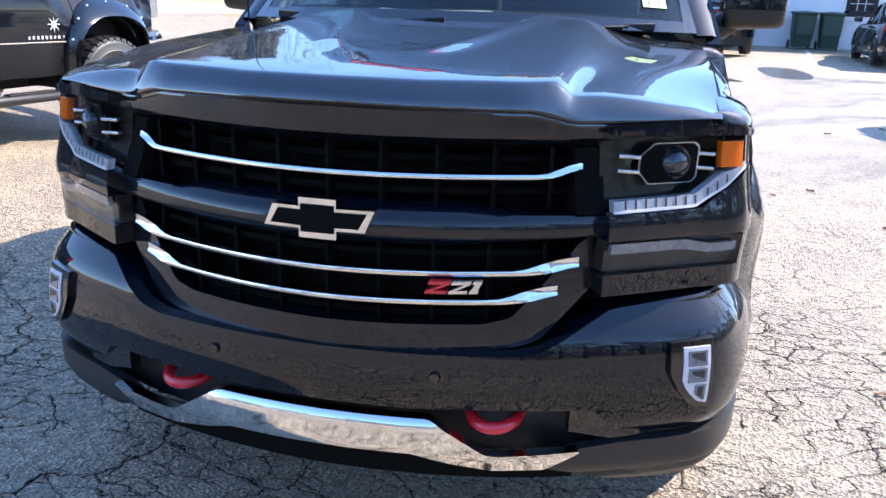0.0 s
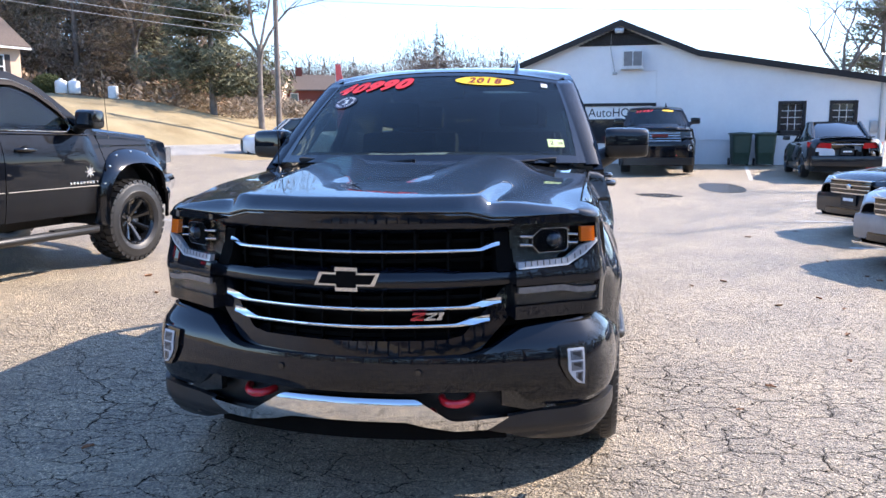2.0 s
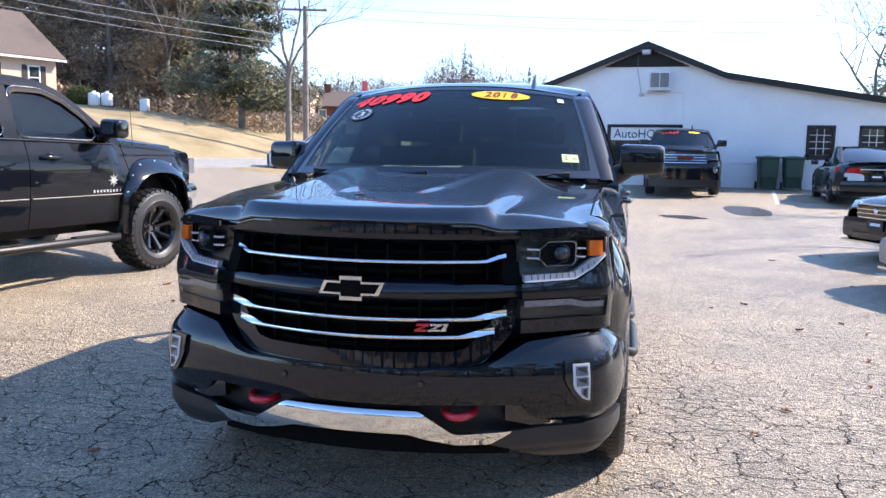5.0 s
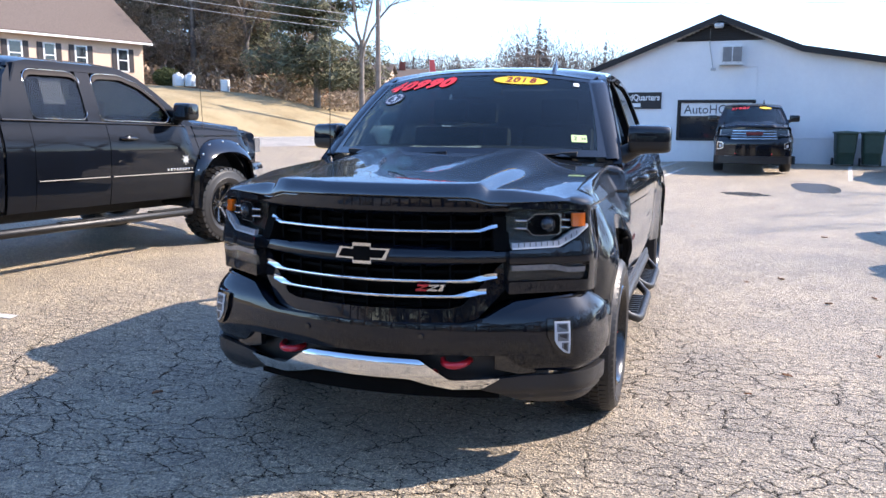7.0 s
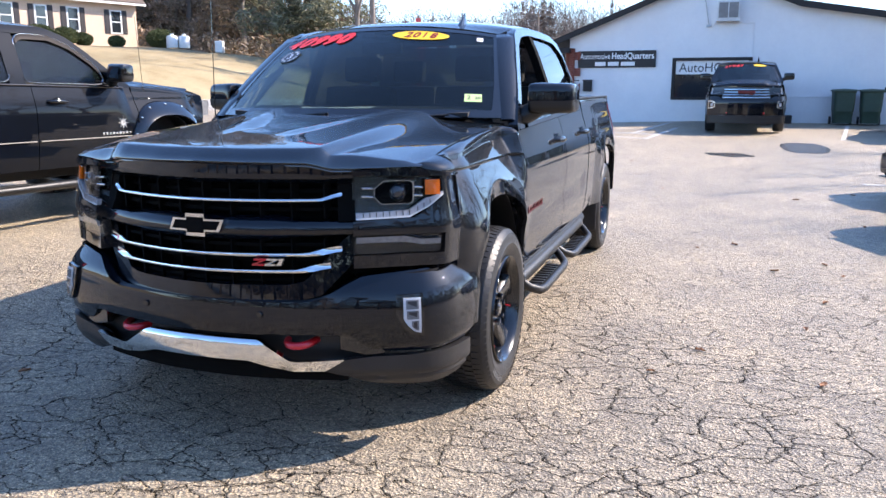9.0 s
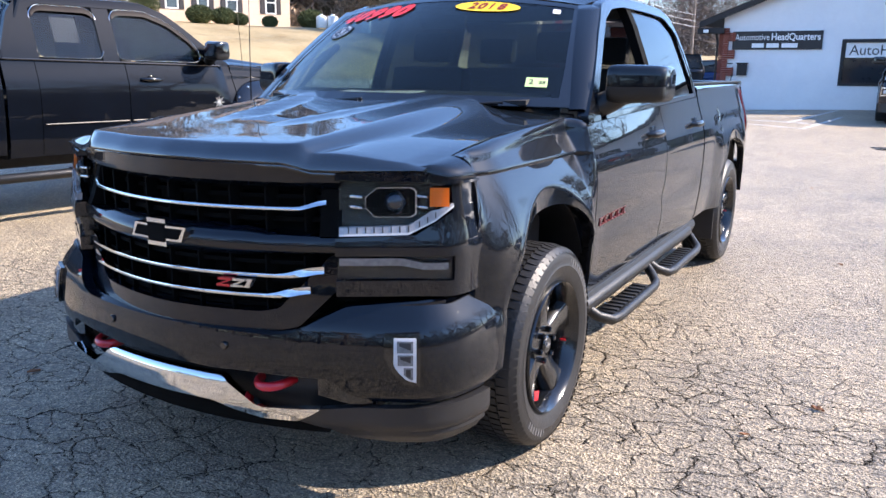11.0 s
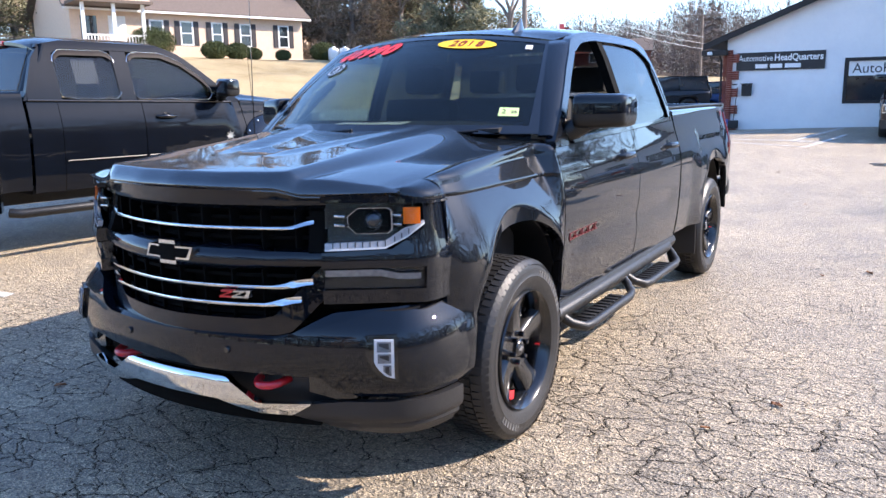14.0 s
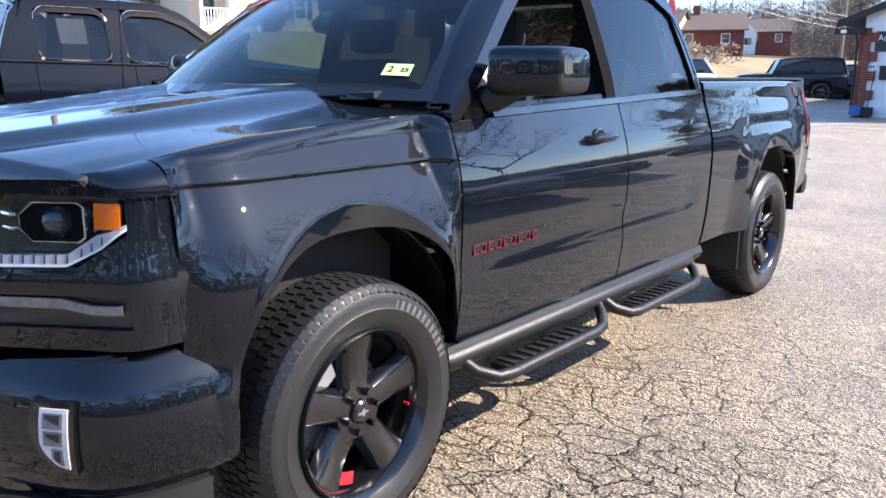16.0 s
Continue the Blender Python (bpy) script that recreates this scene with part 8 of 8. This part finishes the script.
    def on_glass(x, v):
        u = x / (0.80 - 0.135 * v)
        return Vector((x, 1.12 + 0.29 * u * u + (0.81 - 0.16 * u * u) * v - 0.008, dz + 1.315 - 0.025 * u * u + (0.475 - 0.025 * u * u) * v + 0.01))

    for k, digit in enumerate("37987"):
        text_part("price_figure", digit, 0.16, M["red_ink"], t, Matrix.Identity(4), 0.095, 0.0, 0.2, 0.006, loc_from=lambda c, k=k: on_glass(-0.6 + 0.105 * k + c.x, 0.78 + c.y / 0.94))
    bm = bmesh.new()
    bm.faces.new([bm.verts.new(on_glass(0.33 + 0.17 * math.cos(q), 0.86 + 0.06 * math.sin(q))) for q in lin(0, 2 * math.pi, 25)[:-1]])
    part("year_oval", bm, M["yellow"], t, "yellow oval window sticker", 0)
    return t


def loft_car(name, label, category, at, turn, P, st, roof, wheels, hw_top=0.62, R=0.32, floor=0.2):
    """A closed car: st rows are (y, half width, sill z, shoulder z, top z); roof rows are (y, half width, z)."""
    t = thing(name, label, category, at, turn)
    S = {"arches": [(yc, R + 0.065, R, R * 2 + 0.06) for yc in wheels]}
    ys = cols(st[0][0], st[-1][0], S, 34)
    tab = lambda k: [(r[0], r[k]) for r in st]
    rows = []
    for y in ys:
        w, zl, zs, zt = (interp(y, tab(k)) for k in (1, 2, 3, 4))
        for a in S["arches"]:
            za = arch_z(y, a)
            if za is not None:
                zl = max(zl, za)
        half = [(w * 0.95, zl), (w, zl + (zs - zl) * 0.3), (w, zl + (zs - zl) * 0.62), (w * 0.985, zs), (w * 0.95, zs + (zt - zs) * 0.55), (w * 0.86, zs + (zt - zs) * 0.9), (w * 0.5, zt + 0.01), (0, zt + 0.022)]
        rows.append([(x, y, z) for x, z in half] + [(-x, y, z) for x, z in half[-2::-1]])
    part("body", sheet(rows, lambda p, i, j: Vector((p.x * 0.97, p.y, p.z - 0.015))), P, t, "", 42)
    y0, y1 = st[0][0], st[-1][0]
    part("underbody", box(-st[2][1] * 0.9, st[2][1] * 0.9, y0 + 0.12, y1 - 0.12, floor, floor + 0.25, 0.02), M["interior"], t, "", 0)
    rr = []
    for y, w, z in roof:
        zs = interp(y, tab(4)) - 0.02
        rr.append([(w * 1.0 + 0.10 * (1 - (z - zs) / 0.5) if z - zs > 0.02 else w, y, zs), (w + 0.03, y, zs + (z - zs) * 0.5), (w, y, max(z - 0.04, zs + 0.004)), (w * 0.8, y, z), (0, y, z + 0.015)])
    rr = [[(x, y, z) for x, y, z in r] + [(-x, y, z) for x, y, z in r[-2::-1]] for r in rr]
    part("glasshouse", sheet(rr, None), M["window_dark"], t, "dark glazing", 45)
    roof_rows = [[(w * u, y, z + 0.006 + 0.016 * (1 - u * u)) for u in lin(-1.0, 1.0, 9)] for y, w, z in roof[1:-1]]
    part("roof", sheet(roof_rows, lambda p, i, j: p - Vector((0, 0, 0.02))), P, t, "", 40)
    for s in (1, -1):
        za = interp(roof[0][0], tab(4))
        part("pillar", tube([(s * (roof[0][1] + 0.04), roof[0][0], za), (s * roof[1][1], roof[1][0], roof[1][2] - 0.01)], 0.03, 6), P, t)
        part("pillar", tube([(s * (roof[-1][1] + 0.04), roof[-1][0], interp(roof[-1][0], tab(4))), (s * roof[-2][1], roof[-2][0], roof[-2][2] - 0.01)], 0.04, 6), P, t)
        ym = (roof[1][0] + roof[-2][0]) / 2
        part("pillar", tube([(s * (roof[2][1] + 0.085), ym, interp(ym, tab(4)) - 0.03), (s * (roof[2][1] + 0.04), ym, roof[2][2] - 0.2), (s * (roof[2][1] + 0.002), ym, roof[2][2] - 0.03)], 0.022, 6), M["gloss_black"], t)
        w = interp(roof[0][0] + 0.3, tab(1))
        mz = interp(roof[0][0] + 0.3, tab(4)) + 0.08
        part("door_mirror", box(min(s * (w - 0.02), s * (w + 0.17)), max(s * (w - 0.02), s * (w + 0.17)), roof[0][0] + 0.22, roof[0][0] + 0.33, mz - 0.06, mz + 0.06, 0.03), P, t)
        part("sill", tube([(s * (interp(y, tab(1)) - 0.03), y, st[2][2] + 0.0) for y in lin(wheels[0] + R + 0.08, wheels[1] - R - 0.08, 5)], 0.03, 6), M["black_plastic"], t)
        for yc in wheels:
            tyre_and_rim(t, (s * (interp(yc, tab(1)) - 0.11), yc, R), s, R=R, W=0.2, rim_r=R * 0.66, style="eight", at_tread=False)
            part("liner_back", box(min(s * 0.5, s * 0.52), max(s * 0.5, s * 0.52), yc - R, yc + R, 0.25, R * 2 + 0.03), M["black_plastic"], t, "", 0)
    return t


SEDAN = [(0.0, 0.64, 0.28, 0.60, 0.70), (0.06, 0.75, 0.24, 0.64, 0.77), (0.25, 0.84, 0.22, 0.68, 0.83), (0.8, 0.885, 0.22, 0.70, 0.90), (1.35, 0.895, 0.22, 0.72, 0.93), (2.6, 0.9, 0.22, 0.78, 0.95), (3.7, 0.895, 0.22, 0.80, 0.99), (4.3, 0.87, 0.24, 0.8, 1.03), (4.55, 0.82, 0.26, 0.78, 1.02), (4.66, 0.74, 0.3, 0.74, 0.94)]
SEDAN_ROOF = [(1.3, 0.66, 0.93), (1.95, 0.58, 1.38), (2.6, 0.58, 1.455), (3.1, 0.57, 1.43), (3.95, 0.62, 1.02)]


def plate_bars(t, y, z, s):
    pl = part("number_plate", box(-0.15, 0.15, min(y, y + 0.012 * s), max(y, y + 0.012 * s), z, z + 0.15, 0.004), M["sign_black"], t, "dark dealer plate", 0)
    part("bar", box(-0.1, 0.1, min(y + 0.0125 * s, y + 0.015 * s), max(y + 0.0125 * s, y + 0.015 * s), z + 0.06, z + 0.1), M["sign_white"], pl, "", 0)


def build_sedans():
    # dark saloon nosed to the wall, tail outward
    x, y = 7.05, 22.9
    t = loft_car("saloon_car", "dark grey saloon with red tail lamps parked facing the wall", "car", (x, y, ground_z(x, y - 2)), 176, M["grey_paint"], SEDAN, SEDAN_ROOF, (0.92, 3.6))
    for s in (1, -1):
        part("tail_lamp", sheet([[(s * (0.36 + 0.5 * u), 4.655 - 0.28 * u ** 3 + 0.02, z + 0.03 * u) for z in (0.77, 0.82, 0.90)] for u in lin(0, 1, 8)], lambda p, i, j: p - Vector((0, 0.06, 0))), M["tail_red"], t, "red wrap tail lamp", 40)
    part("trunk_strip", box(-0.36, 0.36, 4.665, 4.69, 0.86, 0.885, 0.005), M["chrome"], t, "chrome trunk strip")
    part("rear_bumper", box(-0.8, 0.8, 4.55, 4.72, 0.32, 0.6, 0.06), M["grey_paint"], t)
    plate_bars(t, 4.72, 0.62, 1)
    part("spoiler", box(-0.62, 0.62, 4.4, 4.6, 1.045, 1.07, 0.01), M["grey_paint"], t)
    # two cars angled toward the lane, noses showing
    for k, (x, y, P, lab) in enumerate(((4.22, 8.8, M["grey_paint"], "dark grey saloon with chrome grille parked beside the lane"), (3.98, 6.1, M["silver_paint"], "silver saloon parked beside the lane"))):
        t = loft_car("saloon_car", lab, "car", (x, y, ground_z(x + 2, y)), -68 if k == 0 else -66, P, SEDAN, SEDAN_ROOF, (0.92, 3.6))
        for s in (1, -1):
            part("headlamp", sheet([[(s * (0.40 + 0.40 * u), 0.10 + 0.32 * u ** 2 - 0.03, z + 0.07 * u) for z in (0.66, 0.71, 0.755)] for u in lin(0, 1, 8)], lambda p, i, j: p + Vector((0, 0.05, 0))), M["lens_white"], t, "clear headlamp", 40)
        part("grille", box(-0.40, 0.40, -0.03, 0.06, 0.57, 0.755, 0.025), M["gloss_black"], t)
        for z, hw, th in ((0.565, 0.36, 0.02), (0.625, 0.385, 0.014), (0.68, 0.395, 0.014), (0.745, 0.42, 0.016)):
            part("grille_bar", box(-hw, hw, -0.042, 0.02, z, z + th, 0.003), M["chrome"], t)
        part("emblem", lathe([(0.0, -0.008), (0.03, -0.008), (0.04, 0.0), (0.04, 0.01)], 16, "y"), M["chrome"], t, "", 40, (0, -0.045, 0.665))
        part("bumper_opening", box(-0.5, 0.5, -0.02, 0.06, 0.27, 0.38, 0.03), M["gloss_black"], t)
        part("front_bumper", box(-0.74, 0.74, -0.015, 0.3, 0.27, 0.575, 0.08), P, t)
        part("lip", box(-0.7, 0.7, -0.03, 0.2, 0.215, 0.25, 0.012), M["chrome"], t)
        plate_bars(t, -0.03, 0.41, -1)


SUV = [(0.0, 0.7, 0.4, 0.7, 0.82), (0.08, 0.82, 0.34, 0.74, 0.95), (0.5, 0.9, 0.3, 0.8, 1.02), (1.2, 0.92, 0.3, 0.86, 1.08), (2.6, 0.93, 0.3, 0.9, 1.1), (4.0, 0.92, 0.3, 0.92, 1.12), (4.5, 0.88, 0.34, 0.9, 1.12), (4.62, 0.8, 0.4, 0.88, 1.05)]
SUV_ROOF = [(1.15, 0.7, 1.08), (1.75, 0.64, 1.58), (2.6, 0.64, 1.66), (4.2, 0.62, 1.6), (4.55, 0.7, 1.1)]
BOXY = [(0.0, 0.72, 0.45, 0.85, 1.0), (0.08, 0.8, 0.42, 0.9, 1.1), (0.6, 0.86, 0.4, 0.95, 1.15), (1.4, 0.88, 0.38, 1.0, 1.18), (3.9, 0.9, 0.38, 1.02, 1.2), (4.2, 0.88, 0.4, 1.0, 1.2), (4.26, 0.82, 0.42, 0.98, 1.15)]
BOXY_ROOF = [(1.4, 0.74, 1.18), (1.7, 0.7, 1.75), (2.6, 0.7, 1.82), (4.1, 0.7, 1.8), (4.24, 0.74, 1.2)]


def build_far_cars():
    x, y = -3.0, 37.6
    loft_car("sport_utility_car", "blue sport utility car parked beyond the office", "car", (x, y, 0.34), 104, M["blue_paint"], SUV, SUV_ROOF, (0.95, 3.65), R=0.36)
    t = loft_car("off_road_car", "black boxy off-road car parked beyond the lot", "car", (-10.3, 34.0, 0.42), -62, M["paint"], BOXY, BOXY_ROOF, (0.85, 3.3), R=0.4)
    sp = part("spare_wheel", lathe([(0.0, 4.48), (0.3, 4.48), (0.36, 4.44), (0.37, 4.34), (0.3, 4.28), (0.0, 4.28)], 28, "y"), M["rubber"], t, "spare wheel on the tail door", 40, (0, 0, 1.0))
    loft_car("work_van", "white utility pickup parked at the lot's edge", "car", (-12.6, 25.1, 0.45), -60, M["white_car"], SUV, SUV_ROOF, (0.95, 3.65), R=0.36)


build_lifted()
build_stock()
build_sedans()
build_far_cars()
# ---------------------------------------------------------------- far houses and loose things
def brick_house(at, turn, L, D, H, label, wall, roofm):
    h = thing("brick_house", label, "house", at, turn, "far brick houses")
    part("wall", box(0, L, 0, D, -1.5, H), wall, h, "", 0)
    for s in (0, 1):
        rows = [[(x, (-0.4 if s == 0 else D + 0.4) * (1 - t) + (D / 2) * t, (H - 0.15) * (1 - t) + (H + 1.9) * t) for t in (0, 1)] for x in (-0.4, L + 0.4)]
        part("roof", sheet(rows, lambda p, i, j: p + Vector((0, 0, 0.14))), roofm, h, "", 0)
    for xg in (0.0, L):
        part("gable", prism([(0, H), (D, H), (D / 2, H + 1.75)], lambda u, v, xg=xg: Vector((xg - 0.02, u, v)), lambda u, v, xg=xg: Vector((xg + 0.02, u, v))), wall, h, "", 0)
    part("chimney", box(L * 0.3, L * 0.3 + 0.8, D / 2 - 0.4, D / 2 + 0.4, H + 1.2, H + 2.9, 0.02), M["brick"], h, "", 0)
    n = max(2, int(L / 3))
    for k in range(n):
        xw = L * (k + 0.5) / n
        w = part("window", box(xw - 0.5, xw + 0.5, -0.06, -0.003, 0.8, 2.0, 0.01), M["white_wood"], h, "white framed window", 0)
        part("pane", box(xw - 0.4, xw + 0.4, -0.07, -0.061, 0.9, 1.9), M["window_dark"], w, "", 0)
    return h


for x, y, turn, L, label in ((-38.2, 88.0, 25, 8.0, "red brick bungalow with grey roof beyond the road"), (-46.0, 84.0, 10, 9.5, "far pale house among bare trees")):
    brick_house((x, y, ground_z(x, y) + 0.3), turn, L, 7.0, 2.4, label, M["siding"] if L == 9.5 else M["brick"], M["shingle"])

tk = thing("water_tank", "white plastic tanks standing at the edge of the wood", "tank", tz(-28.6, 36.6, 0.1))
for k in range(2):
    part("drum", lathe([(0.0, 0.0), (0.3, 0.0), (0.32, 0.04), (0.32, 0.58), (0.27, 0.68), (0.1, 0.72), (0.1, 0.8), (0.0, 0.8)], 20, "z"), M["white_wood"], tk, "", 40, (-0.28 + 0.5 * k, 0.45 * k, 0))
bx = thing("old_fridge", "old white appliance dumped among the trees", "appliance", tz(-26.6, 38.0, 0.0), 15)
part("cabinet", box(-0.22, 0.22, -0.2, 0.2, 0, 0.7, 0.03), M["white_wood"], bx)
part("door", box(-0.21, 0.21, -0.23, -0.203, 0.03, 0.67, 0.01), M["white_wood"], bx)
br = thing("brush_pile", "heap of cut orange-brown brush and boards", "brush pile", tz(-27.0, 45.0))
rr = random.Random(3)
bm = bmesh.new()
for k in range(260):
    a = Vector((rr.uniform(-3.4, 3.4), rr.uniform(-1.0, 1.0), rr.uniform(0.0, 2.0)))
    d = Vector((rr.uniform(-1, 1), rr.uniform(-1, 1), rr.uniform(-0.4, 0.4))) * rr.uniform(0.4, 1.0)
    tube_into(bm, [a - d, a + d], [0.05, 0.03], 4, False)
part("brushwood", bm, plain("cut_brush", (0.34, 0.22, 0.13), 0.9, var=0.3), br, "", 0)

fg = thing("feather_flag", "red feather flag on a slim pole beside the road", "flag", tz(-7.09, 20.18))
hz = ground_z(-7.09, 20.18)
part("pole", tube([(0, 0, 0), (0, 0, 2.4), (0.03, 0, 3.55 - hz)], 0.018, 6), M["galv"], fg)
rows = []
for v in lin(0, 1, 14):
    z = 1.0 + (2.52 - hz) * v
    wdt = 0.26 * math.sin(math.pi * (0.14 + 0.72 * (1 - v))) ** 0.7
    rows.append([(0.02 + wdt * u, 0.05 * math.sin(4 * v + 2 * u), z) for u in lin(0, 1, 5)])
part("banner", sheet(rows, lambda p, i, j: p + Vector((0, 0.006, 0))), plain("red_banner", (0.62, 0.1, 0.1), 0.7), fg, "red cloth banner")

bs = thing("broom", "broom leaning against the office wall", "broom", (-3.05, WY - 0.28, BASE_Z))
part("stick", tube([(0, 0, 0.25), (0.03, 0.26, 1.3)], 0.014, 6), M["dark_trim"], bs)
part("head", box(-0.15, 0.15, -0.06, 0.06, 0.0, 0.25, 0.02), M["dark_trim"], bs)
bu = thing("blue_bucket", "blue crate standing by the brick corner", "crate", (-3.35, WY - 0.25, BASE_Z + 0.01))
part("body", box(-0.15, 0.15, -0.13, 0.13, 0, 0.28, 0.02), plain("blue_plastic", (0.05, 0.1, 0.35), 0.5), bu)

hs = brick_house((-45.4, 120.1, 5.9), 19.7, 10.2, 7.0, 2.3, "far red brick house with a white gable porch", M["brick"], M["shingle"])
part("porch", box(3.2, 5.4, -1.0, -0.01, -1.0, 1.9, 0.01), M["white_wood"], hs, "white gabled porch", 0)
part("porch_gable", prism([(3.0, 1.905), (5.6, 1.905), (4.3, 3.3)], lambda u, v: Vector((u, -1.1, v)), lambda u, v: Vector((u, 1.2, v))), M["white_wood"], hs, "", 0)
part("porch_window", box(3.8, 4.8, -1.03, -1.003, 0.4, 1.4), M["window_dark"], hs, "", 0)

# dead leaves and a strip of litter on the asphalt
rr = random.Random(12)
leafm = plain("dead_leaf", (0.28, 0.13, 0.06), 0.8, var=0.3)
for k in range(46):
    if k < 8:
        x, y = ((-1.42, 0.32), (2.4, 4.14), (2.68, 3.2), (2.9, 4.1), (1.67, 1.43), (2.1, 5.2), (2.5, 2.5), (3.4, 6.6))[k]
    else:
        x, y = rr.uniform(-4, 6), rr.uniform(-0.6, 14)
    if -1.2 < x < 1.25 and -0.1 < y < 5.9 or x < -3.5 and y > 0:
        continue
    bm = bmesh.new()
    sz = rr.uniform(0.02, 0.04)
    a = rr.uniform(0, 6.28)
    rows = []
    for u in lin(-1, 1, 5):
        w = (1 - u * u) * 0.5 + 0.06
        rows.append([(sz * (u * math.cos(a) - v * w * math.sin(a)), sz * (u * math.sin(a) + v * w * math.cos(a)), 0.002 + sz * 0.35 * abs(v) * rr.uniform(0.4, 1.2)) for v in (-1, 0, 1)])
    lf = part("dead_leaf", sheet(rows, lambda p, i, j: p + Vector((0, 0, 0.0015))), leafm, None, "", 0, (x, y, ground_z(x, y) + 0.003))
    tagged(lf, "curled brown dead leaf on the asphalt", "leaf", "dead leaves")
